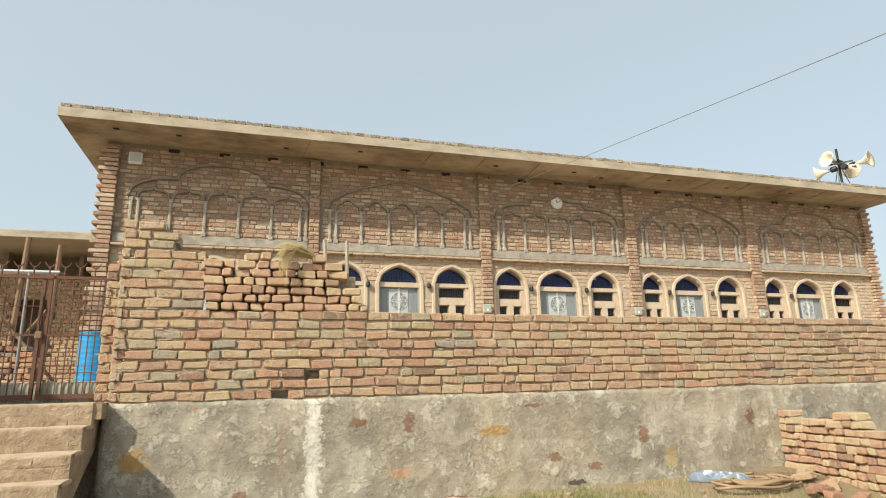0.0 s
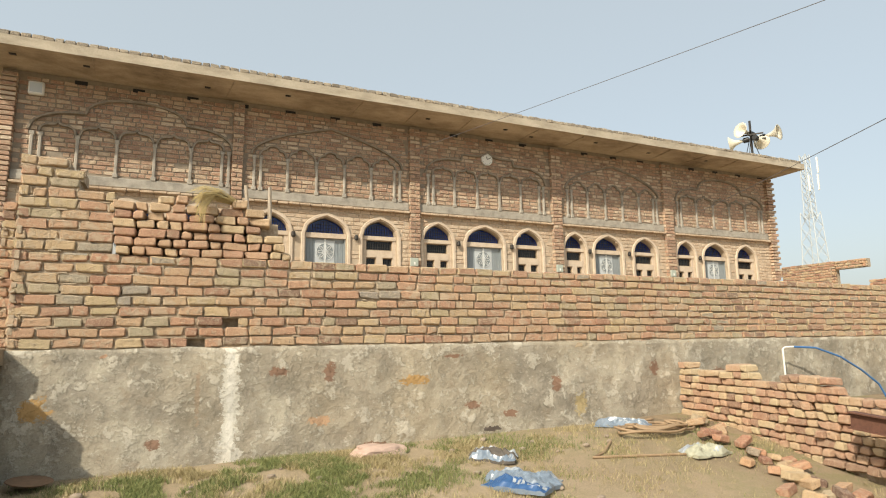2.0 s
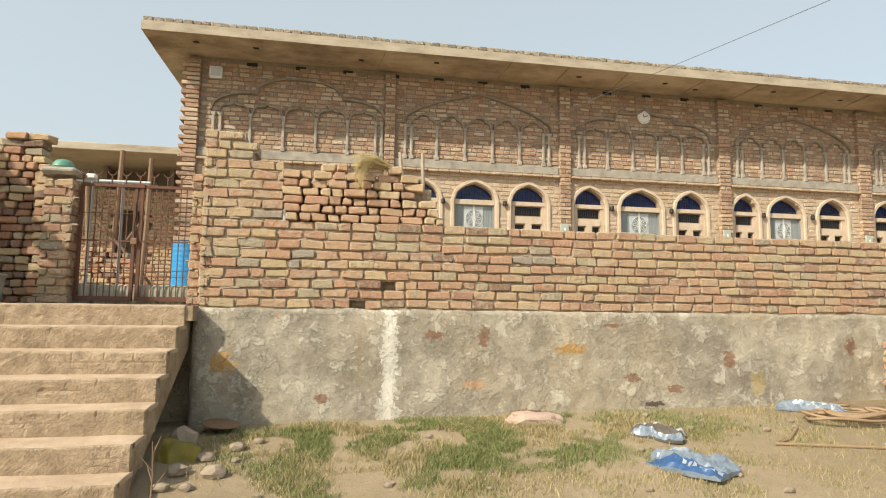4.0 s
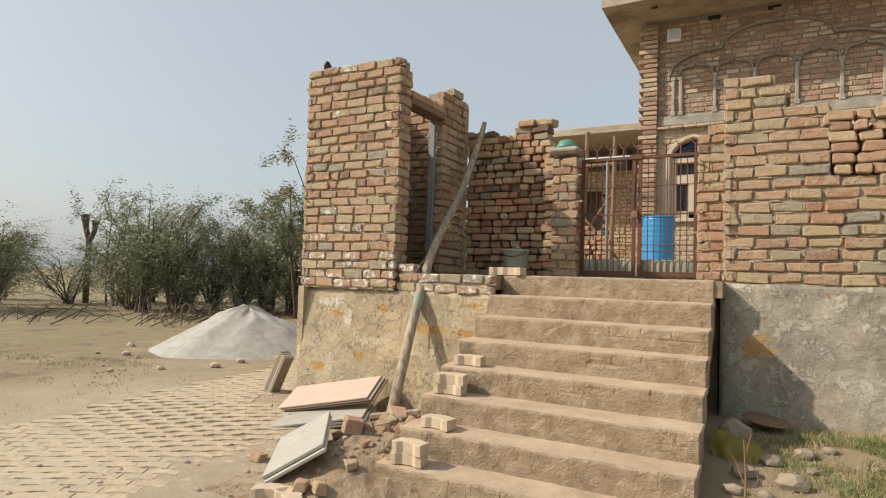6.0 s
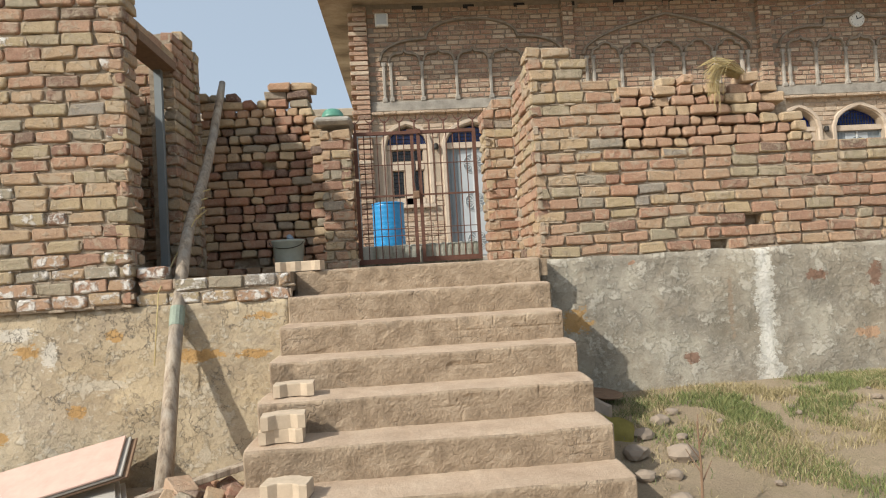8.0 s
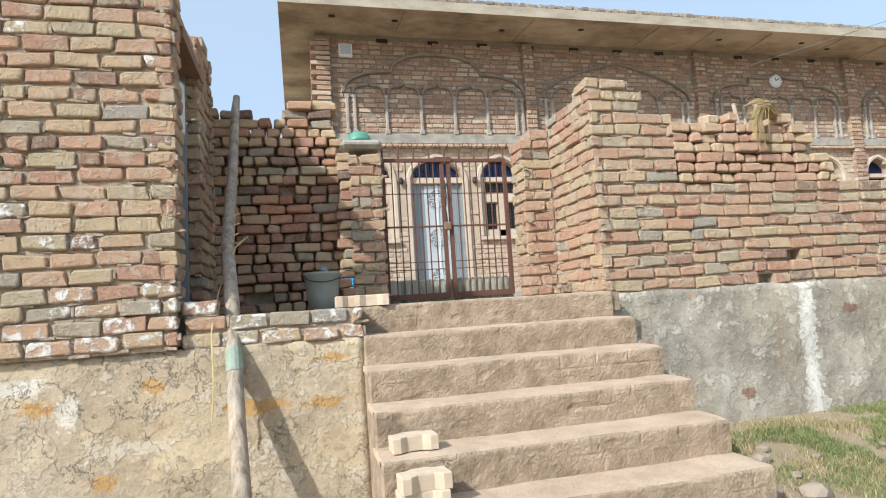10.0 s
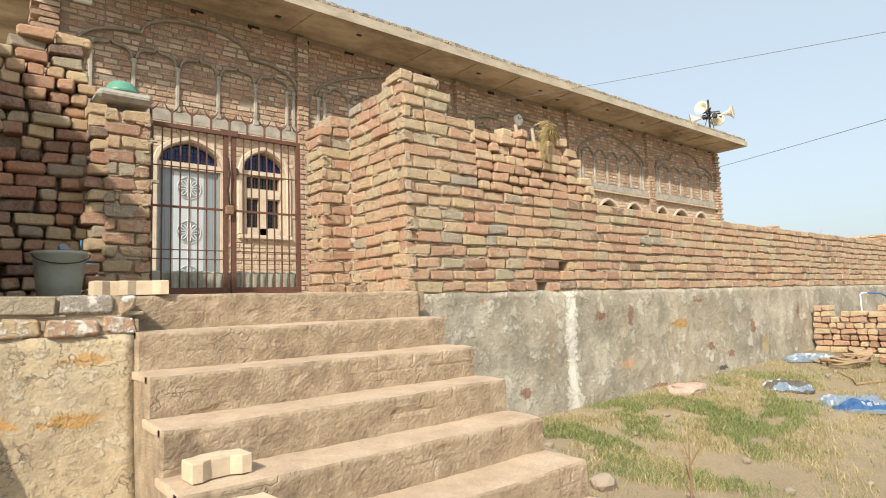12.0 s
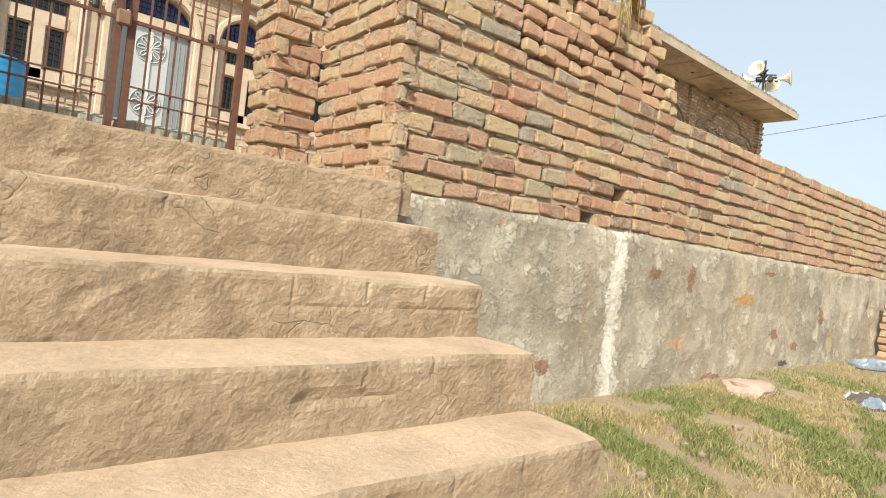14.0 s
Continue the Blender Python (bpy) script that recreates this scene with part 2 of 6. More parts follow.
LEFT_BLOTS = [(-3.93, 0.78, 0.42, 0.10, OCHRE), (-3.54, 0.77, 0.26, 0.07, OCHRE), (-3.48, 1.04, 0.18, 0.06, OCHRE), (-5.1, 0.88, 0.18, 0.10, OCHRE), (-4.75, 0.45, 0.14, 0.09, OCHRE), (-5.3, 0.3, 0.2, 0.12, OCHRE),
              (-5.2, 1.0, 0.34, 0.10, (0.60, 0.55, 0.46)), (-4.95, 0.85, 0.12, 0.2, (0.58, 0.53, 0.44)), (-4.6, 0.62, 0.4, 0.08, (0.50, 0.43, 0.32)), (-4.5, 0.95, 0.12, 0.1, OCHRE)]
M_PLINTH = plaster_mat("plinth_plaster", False, RIGHT_BLOTS)
M_PLINTH_L = plaster_mat("plinth_plaster_mud", True, LEFT_BLOTS)


def ground_mat():
    m, nt, b = mat("earth", 1.0)
    co = coords(nt)
    n1, n2, n3 = noise_of(nt, co, 0.5, 8, 0.65), noise_of(nt, co, 5, 8, 0.7), noise_of(nt, co, 60, 8, 0.75)
    col = ramp(nt, n1, [(0.3, (0.25, 0.19, 0.12)), (0.5, (0.35, 0.27, 0.175)), (0.7, (0.43, 0.345, 0.235))])
    col = mix(nt, times(nt, step(nt, n2, 0.45, 0.65), 0.5), col, (0.27, 0.22, 0.12))
    col = mix(nt, times(nt, step(nt, n3, 0.4, 0.8), 0.6), col, (0.45, 0.42, 0.38), "MULTIPLY")
    mp = nt.nodes.new("ShaderNodeMapping")
    mp.inputs["Location"].default_value = (3.0, -3.0, 0)
    mp.inputs["Scale"].default_value = (1, 1, 0)
    nt.links.new(co, mp.inputs[0])
    ln = nt.nodes.new("ShaderNodeVectorMath")
    ln.operation = "LENGTH"
    nt.links.new(mp.outputs[0], ln.inputs[0])
    field = step(nt, times(nt, ln.outputs["Value"], times(nt, n1, 6.0), "ADD"), 9.5, 12.5)
    sep = nt.nodes.new("ShaderNodeSeparateXYZ")
    nt.links.new(co, sep.inputs[0])
    field = times(nt, field, times(nt, step(nt, times(nt, sep.outputs[0], times(nt, n1, 5.0), "ADD"), -4.9, -7.2), 0.85), "MAXIMUM")
    soil = ramp(nt, noise_of(nt, co, 0.8, 8, 0.7), [(0.36, (0.13, 0.09, 0.055)), (0.47, (0.27, 0.20, 0.125)), (0.54, (0.19, 0.175, 0.075)), (0.60, (0.30, 0.225, 0.14)), (0.7, (0.40, 0.30, 0.19))])
    col = mix(nt, times(nt, field, 0.85), col, soil)
    sandy = times(nt, step(nt, times(nt, sep.outputs[0], n2, "ADD"), -2.7, -3.3), step(nt, times(nt, sep.outputs[0], times(nt, n2, 2.0), "ADD"), -8.2, -6.4))
    col = mix(nt, times(nt, sandy, step(nt, times(nt, sep.outputs[1], times(nt, n2, 2.0), "ADD"), 7.6, 6.2)), col,
              mix(nt, step(nt, n3, 0.4, 0.7), mix(nt, step(nt, n2, 0.4, 0.6), (0.47, 0.385, 0.28), (0.39, 0.305, 0.21)), (0.34, 0.27, 0.19)))
    nt.links.new(col, b.inputs["Base Color"])
    bump(nt, b, times(nt, n2, times(nt, n3, 0.6), "ADD"), 0.8, 0.03)
    return m


M_EARTH = ground_mat()


def plain(name, col, rough=0.6, metal=0.0, var=0.25, scale=12, bumpy=0.15):
    m, nt, b = mat(name, rough, metal)
    co = coords(nt)
    n = noise_of(nt, co, scale, 8, 0.65)
    c = mix(nt, times(nt, step(nt, n, 0.35, 0.75), var * 2), col, tuple(v * 0.5 for v in col))
    nt.links.new(c, b.inputs["Base Color"])
    bump(nt, b, n, bumpy, 0.006)
    return m


M_RUST = plain("rusty_iron", (0.16, 0.075, 0.05), 0.75, 0.2, 0.4, 30)
M_IRON = plain("dark_iron", (0.05, 0.045, 0.04), 0.6, 0.5)
M_GREY_METAL = plain("grey_door_metal", (0.27, 0.30, 0.31), 0.5, 0.2, 0.15, 4)
M_PALE_METAL = plain("pale_panel", (0.50, 0.53, 0.54), 0.5, 0.1, 0.12, 5)
def wood_mat():
    m, nt, b = mat("weathered_wood", 0.85)
    co = coords(nt)
    grain = noise_of(nt, co, 22, 8, 0.7, (1, 1, 0.08))
    blot = noise_of(nt, co, 3.5, 6, 0.65)
    col = ramp(nt, grain, [(0.35, (0.17, 0.125, 0.085)), (0.5, (0.36, 0.285, 0.205)), (0.62, (0.47, 0.39, 0.295))])
    col = mix(nt, times(nt, step(nt, blot, 0.45, 0.65), 0.6), col, (0.30, 0.275, 0.24))
    nt.links.new(col, b.inputs["Base Color"])
    bump(nt, b, grain, 0.9, 0.02)
    return m


M_WOOD_POLE = wood_mat()
M_TIMBER = plain("brown_timber", (0.24, 0.15, 0.09), 0.8, 0, 0.3, 20, 0.4)
M_SASH = plain("tan_wood", (0.42, 0.32, 0.22), 0.75, 0, 0.25, 18, 0.3)
M_ROSETTE = plain("pressed_pale_metal", (0.62, 0.64, 0.63), 0.5, 0.1, 0.1, 8, 0.05)
M_BOX_GREEN = plain("grey_green_box", (0.40, 0.44, 0.38), 0.6, 0, 0.2, 9, 0.1)
M_BLUE_DRUM = plain("blue_plastic", (0.03, 0.26, 0.55), 0.35, 0, 0.1, 6, 0.05)
M_GREY_PLASTIC = plain("grey_green_plastic", (0.30, 0.32, 0.27), 0.5, 0, 0.2, 14)
M_FADED_GREEN = plain("faded_green_paint", (0.31, 0.36, 0.28), 0.85, 0, 0.4, 20)
M_GREEN = plain("green_plastic", (0.11, 0.30, 0.21), 0.4, 0, 0.2, 8)
M_WHITE_PAINT = plain("white_enamel", (0.78, 0.77, 0.72), 0.4, 0, 0.1, 8, 0.05)
M_CREAM = plain("cream_horn", (0.66, 0.61, 0.49), 0.45, 0, 0.12, 7, 0.05)
M_BLACK = plain("black_hardware_and_hole_dark", (0.02, 0.02, 0.02), 0.5, 0.2)
M_PINK = plain("pink_slab", (0.62, 0.43, 0.345), 0.8, 0, 0.2, 10, 0.2)
M_SLAB = plain("white_slab", (0.55, 0.52, 0.45), 0.7, 0, 0.2, 9, 0.2)
M_SLAB_GREY = plain("grey_slab", (0.42, 0.39, 0.34), 0.7, 0, 0.2, 9, 0.2)
M_CREAM_BLOCK = plain("cream_block", (0.57, 0.455, 0.325), 0.9, 0, 0.25, 16, 0.3)
M_SAND_PILE = plain("grey_sand", (0.42, 0.395, 0.355), 1.0, 0, 0.35, 7, 1.0)
M_STRAW = plain("straw", (0.55, 0.43, 0.20), 0.8, 0, 0.3, 30)
M_SACK_BLUE = plain("blue_grey_sack", (0.20, 0.25, 0.31), 0.28, 0, 0.4, 18, 0.3)
M_PRINT = plain("printed_blue", (0.035, 0.10, 0.24), 0.35, 0, 0.3, 18, 0.2)
M_SACK_LIME = plain("dirty_white_sack", (0.40, 0.39, 0.29), 0.6, 0, 0.3, 14, 0.3)
M_SACK_WHITE = plain("white_sack", (0.36, 0.39, 0.42), 0.35, 0, 0.35, 18, 0.3)
M_SACK_YELLOW = plain("yellow_sack", (0.44, 0.36, 0.08), 0.6, 0, 0.35, 14, 0.3)
M_SACK_DARK = plain("dark_cloth", (0.11, 0.095, 0.08), 0.9, 0, 0.3, 14, 0.3)
M_HOSE_BLUE = plain("blue_hose", (0.05, 0.16, 0.38), 0.4)
M_HOSE = plain("tan_hose", (0.32, 0.22, 0.13), 0.7)
M_WIRE = plain("wire", (0.16, 0.16, 0.17), 0.5)
M_STONE = plain("pale_stone", (0.32, 0.255, 0.19), 0.95, 0, 0.3, 9, 0.5)
M_BARK = plain("bark", (0.13, 0.10, 0.075), 0.95, 0, 0.35, 18, 0.5)


def leaf_mat(name, a, b_):
    m, nt, b = mat(name, 0.7)
    rnd = nt.nodes.new("ShaderNodeNewGeometry").outputs["Random Per Island"]
    col = ramp(nt, rnd, [(0.0, a), (1.0, b_)])
    nt.links.new(col, b.inputs["Base Color"])
    return m


# leaf green lightened and greyed: distance haze is put into the colour
M_LEAF_HAZED = leaf_mat("thorn_leaf_hazed", (0.17, 0.19, 0.10), (0.36, 0.36, 0.23))
M_GRASS = leaf_mat("green_grass", (0.09, 0.13, 0.035), (0.27, 0.27, 0.10))
M_DRY = leaf_mat("dry_grass", (0.25, 0.20, 0.09), (0.44, 0.365, 0.20))


def glass_mat():
    m, nt, b = mat("blue_glass", 0.08)
    b.inputs["Base Color"].default_value = (0.012, 0.03, 0.16, 1)
    return m


M_GLASS = glass_mat()
M_DARK_GLASS = plain("dark_glass", (0.02, 0.022, 0.025), 0.1, 0, 0.0)


# ---- mesh helpers ----
def thing(name, at=(0, 0, 0), label="", category="", group="", kind=""):
    ob = new(name)
    ob.location = at
    return tagged(ob, label, category, group, kind)


def finish(name, me, material, parent=None, label=""):
    if material and not me.materials:
        me.materials.append(material)
    ob = new(name, me)
    if parent:
        ob.parent = parent
        depth = parent
        base = Vector((0, 0, 0))
        while depth:
            base += depth.location
            depth = depth.parent
        ob.location = -base
    if label:
        ob["label"] = label
    return ob


def part(name, bm, material, parent=None, label="", smooth=False):
    """Links a bmesh, in world coordinates, as one mesh object under a thing."""
    bmesh.ops.recalc_face_normals(bm, faces=bm.faces)
    me = bpy.data.meshes.new(name)
    bm.to_mesh(me)
    bm.free()
    if smooth:
        me.shade_smooth()
    return finish(name, me, material, parent, label)


def box(bm, x0, x1, y0, y1, z0, z1, m=None, bevel=0.0):
    r = bmesh.ops.create_cube(bm, size=1)
    vs = r["verts"]
    for v in vs:
        v.co = Vector((x0 + (v.co.x + 0.5) * (x1 - x0), y0 + (v.co.y + 0.5) * (y1 - y0), z0 + (v.co.z + 0.5) * (z1 - z0)))
    if bevel:
        es = list({e for v in vs for e in v.link_edges})
        r = bmesh.ops.bevel(bm, geom=es, offset=bevel, segments=1, affect="EDGES")
        vs = list({v for f in r["faces"] for v in f.verts} | {v for v in vs if v.is_valid})
    if m is not None:
        for v in vs:
            v.co = m @ v.co
    return vs


def boxed(*args, **kw):
    bm = bmesh.new()
    box(bm, *args, **kw)
    return bm


def tube(bm, pts, radii, seg=8, cap=True):
    """A round bar along points, with a radius for each."""
    pts = [Vector(p) for p in pts]
    if isinstance(radii, (int, float)):
        radii = [radii] * len(pts)
    rings = []
    side = None
    for i, p in enumerate(pts):
        d = (pts[min(i + 1, len(pts) - 1)] - pts[max(i - 1, 0)]).normalized()
        if side is None:
            side = d.orthogonal().normalized()
        side = (side - d * side.dot(d)).normalized()
        up = d.cross(side)
        rings.append([bm.verts.new(p + (side * math.cos(a) + up * math.sin(a)) * radii[i])
                      for a in (2 * math.pi * k / seg for k in range(seg))])
    for a, b in zip(rings, rings[1:]):
        for k in range(seg):
            bm.faces.new((a[k], a[(k + 1) % seg], b[(k + 1) % seg], b[k]))
    if cap:
        bm.faces.new(rings[0][::-1])
        bm.faces.new(rings[-1])


def tubed(pts, radii, seg=8):
    bm = bmesh.new()
    tube(bm, pts, radii, seg)
    return bm


def lathe(profile, at, seg=24):
    """A body of revolution from (radius, height) pairs."""
    bm = bmesh.new()
    rings = [[bm.verts.new((at[0] + r * math.cos(2 * math.pi * k / seg), at[1] + r * math.sin(2 * math.pi * k / seg), at[2] + z))
              for k in range(seg)] for r, z in profile]
    for a, b in zip(rings, rings[1:]):
        for k in range(seg):
            bm.faces.new((a[k], a[(k + 1) % seg], b[(k + 1) % seg], b[k]))
    bm.faces.new(rings[0][::-1])
    bm.faces.new(rings[-1])
    return bm


# A brick: a box with chamfered edges, 24 corners.
CH = [(sx, sy, sz, k) for sx in (-1, 1) for sy in (-1, 1) for sz in (-1, 1) for k in range(3)]
CH_ID = {c: i for i, c in enumerate(CH)}


def chamfer_faces():
    faces = []
    for k in range(3):
        a, b = [i for i in range(3) if i != k]
        for s in (-1, 1):
            loop = []
            for sa, sb in ((-1, -1), (1, -1), (1, 1), (-1, 1)):
                c = [0, 0, 0]
                c[k], c[a], c[b] = s, sa, sb
                loop.append(CH_ID[(*c, k)])
            faces.append(loop)
    for k in range(3):
        a, b = [i for i in range(3) if i != k]
        for sa in (-1, 1):
            for sb in (-1, 1):
                loop = []
                for s, f in ((-1, a), (1, a), (1, b), (-1, b)):
                    c = [0, 0, 0]
                    c[k], c[a], c[b] = s, sa, sb
                    loop.append(CH_ID[(*c, f)])
                faces.append(loop)
    for sx in (-1, 1):
        for sy in (-1, 1):
            for sz in (-1, 1):
                faces.append([CH_ID[(sx, sy, sz, k)] for k in range(3)])
    pts = np.array([[c[i] * (1.0 if i == c[3] else 0.8) for i in range(3)] for c in CH])
    out = []
    for f in faces:
        n = np.cross(pts[f[1]] - pts[f[0]], pts[f[2]] - pts[f[0]])
        out.append(f if n @ pts[f].mean(0) > 0 else f[::-1])
    return out


CH_FACES = chamfer_faces()
CH_NORMALS = np.array([[float(c[i]) if i == c[3] else 0.0 for i in range(3)] for c in CH])


def brick_verts(rng, lx, ly, lz, e=0.012, wear=0.006):
    """Corners of one worn brick, centred at the origin."""
    half = np.array([lx, ly, lz]) / 2
    jit = {c[:3]: rng.uniform(-wear, wear, 3) for c in CH}
    ed = {c[:3]: e * rng.uniform(0.35, 2.1) for c in CH}
    return np.array([[c[i] * (half[i] - (0 if i == c[3] else ed[c[:3]])) + jit[c[:3]][i] for i in range(3)] for c in CH])


BRNG = np.random.default_rng(5)
BRICK_CACHE = {}


def brick_mesh(lx, ly, lz, material, kinds=12):
    """One of a few worn brick meshes of about that size, shared between bricks."""
    key = (round(lx, 2), round(ly, 2), round(lz * 2, 2) / 2, material.name)
    pool = BRICK_CACHE.setdefault(key, [])
    if len(pool) < kinds:
        me = bpy.data.meshes.new("brick")
        me.from_pydata(brick_verts(BRNG, key[0], key[1], key[2]).tolist(), [], CH_FACES)
        me.materials.append(material)
        me.normals_split_custom_set_from_vertices(CH_NORMALS.tolist())
        pool.append(me)
        return me
    return pool[int(BRNG.integers(len(pool)))]


class Heap:
    """Bricks and blocks joined into one mesh."""

    def __init__(self):
        self.v, self.nrm, self.f, self.n = [], [], [], 0

    def add(self, m, lx, ly, lz, e=0.012, wear=0.006, rng=BRNG):
        p = brick_verts(rng, lx, ly, lz, e, wear)
        a = np.array(m.to_3x3())
        self.v.append(p @ a.T + np.array(m.translation))
        self.nrm.append(CH_NORMALS @ a.T)
        self.f += [[i + self.n for i in f] for f in CH_FACES]
        self.n += len(p)

    def link(self, name, material, parent, label="", kind="stuff"):
        if not self.v:
            return None
        me = bpy.data.meshes.new(name)
        me.from_pydata(np.concatenate(self.v).tolist(), [], self.f)
        me.normals_split_custom_set_from_vertices(np.concatenate(self.nrm).tolist())
        ob = finish(name, me, material, parent, label)
        if kind:
            ob["kind"] = kind
        return ob


COURSE, PITCH = 0.0985, 0.243


def masonry(name, origin, yaw, length, z0, top, label, thickness=0.23, seed=1, material=None, joined=None, limit=300, near=None,
            hole=None, rough=0.006, start=0.0, category="wall", kind="structure", core=None, courses=COURSE, recess=0.027, lime=None, gaps=()):
    """A brick wall: u runs from origin along yaw, the seen face looks to the right of... -v. top(u): its height; hole(u, z): no brick there."""
    rng = np.random.default_rng(seed)
    frame_m = pose(origin[0], origin[1], 0, 0, 0, yaw)
    root = thing(name, (0, 0, 0), label, category, "", kind)
    material, joined = material or M_BRICK, joined or M_BRICK_J
    bm_core = bmesh.new()
    heap, lumps = Heap(), Heap()
    made = 0
    rows = int(math.ceil((max(top(u) for u in np.linspace(0, length, 60)) - z0) / courses))
    for r in range(rows):
        z = z0 + r * courses
        u = -PITCH * (0.5 if r % 2 else 0.0) - rng.uniform(0, 0.03)
        runs = []
        while u < length:
            l = PITCH * (rng.uniform(0.94, 1.06) if rng.random() > 0.12 else rng.uniform(0.5, 0.62))
            a, b = max(u, 0.0), min(u + l, length)
            if length - b < 0.06:
                b = length
            u = b if b == length else u + l
            if b - a < 0.045:
                continue
            mid = (a + b) / 2
            if z + courses * 0.6 > top(mid):
                continue
            if runs and abs(runs[-1][1] - a) < 0.001:
                runs[-1][1] = b
            else:
                runs.append([a, b])
            if hole and hole(mid, z + courses / 2):
                runs[-1][1] = a
                runs.append([b, b])
                continue
            cut = [g for g in gaps if g[0] < b and g[1] > a and abs(g[2] - z - courses / 2) < courses / 2]
            if cut:
                g0, g1 = cut[0][0], cut[0][1]
                if g0 - a < 0.05 and b - g1 < 0.05:
                    runs[-1][1] = a
                    runs.append([b, b])
                    continue
                whole = (a, b)
                a, b = (a, g0) if g0 - a > b - g1 else (g1, b)
                runs[-1][1] = b if a == whole[0] else whole[0]
                runs.append([whole[1], whole[1]] if a == whole[0] else [a, b])
                mid = (a + b) / 2
            lx, ly, lz = b - a - rng.uniform(0.006, 0.018), 0.11, courses - rng.uniform(0.008, 0.018)
            proud = 0.6 * rng.normal(0, rough) + 0.008 * noise.noise(Vector((mid * 1.5, r * 0.3, seed + 5)))
            m = frame_m @ Matrix.Translation((mid, ly / 2 - proud, z + lz / 2 + rng.uniform(-0.004, 0.004) + 0.012 * noise.noise(Vector((mid * 1.1 + seed, r * 0.25, seed))))) \
                @ Euler((rng.normal(0, 0.012), rng.normal(0, 0.010), rng.normal(0, 0.016))).to_matrix().to_4x4()
            if made < limit:
                w = rng.uniform(0.04, 0.12)
                lumps.add(frame_m @ Matrix.Translation((rng.uniform(a, b), recess + 0.009 + rng.normal(0, 0.005), z - 0.006 + rng.normal(0, 0.004))) @ Euler((0, rng.normal(0, 0.05), 0)).to_matrix().to_4x4(),
                              w, 0.04, rng.uniform(0.014, 0.022), 0.004, 0.002, rng)
                if rng.random() < 0.45:
                    lumps.add(frame_m @ Matrix.Translation((b, recess + 0.009 + rng.normal(0, 0.005), z + 0.045 + rng.normal(0, 0.012))), rng.uniform(0.014, 0.022), 0.04, rng.uniform(0.04, 0.08), 0.003, 0.002, rng)
            if made < limit and (near is None or near(mid)):
                me = brick_mesh(lx, ly, lz, M_BRICK_LIME if lime and rng.random() < lime(z) else material)
                ob = finish("brick", me, None, root)
                ob.matrix_basis = m
                made += 1
            else:
                heap.add(m, lx, ly, lz)
        for a, b in runs:
            if b - a > 0.08:
                box(bm_core, a + (0.035 if a < 0.001 else 0.006), b - (0.035 if b > length - 0.001 else 0.006), recess, thickness - 0.004, z - 0.02, z + courses - 0.021, frame_m)
    if core:
        for a, b, c, d in core:
            box(bm_core, a, b, 0.13, thickness - 0.01, c, d, frame_m)
    part("mortar", bm_core, M_MORTAR, root)
    heap.link("brickwork", joined, root)
    lumps.link("mortar_lumps", M_MORTAR, root)
    return root


# ---- ground ----
def smooth01(t):
    t = min(max(t, 0.0), 1.0)
    return t * t * (3 - 2 * t)


def ground_z(x, y):
    right = smooth01((x + 3.2) / 1.8)
    z = -0.08 - 0.10 * smooth01((5.2 - y) / 1.6) * (1 - right) + right * (-0.09 + 0.38 * smooth01((y - 3.0) / 3.1) + 0.02 * min(max(x, 0), 8))
    z += right * 0.03 * noise.noise(Vector((x * 0.9, y * 0.9, 0))) + (1 - right) * 0.02 * noise.noise(Vector((x * 0.5, y * 0.5, 3)))
    return z


def ground():
    bm = bmesh.new()
    def ticks(lo, a, b, hi, stepsize):
        far = [lo * f for f in (1, 0.35, 0.12, 0.04)] + list(np.arange(a, b, stepsize)) + [hi * f for f in (0.04, 0.12, 0.35, 1)]
        return sorted(set(round(v, 3) for v in far))
    xs, ys = ticks(-1500, -24, 24, 1500, 0.4), ticks(-1500, -14, 26, 1500, 0.4)
    grid = [[bm.verts.new((x, y, ground_z(x, y))) for x in xs] for y in ys]
    for r0, r1 in zip(grid, grid[1:]):
        for i in range(len(xs) - 1):
            bm.faces.new((r0[i], r0[i + 1], r1[i + 1], r1[i]))
    ob = part("ground", bm, M_EARTH, None, "dry sandy earth with straw and dust", smooth=True)
    tagged(ob, category="ground", kind="structure")


ground()

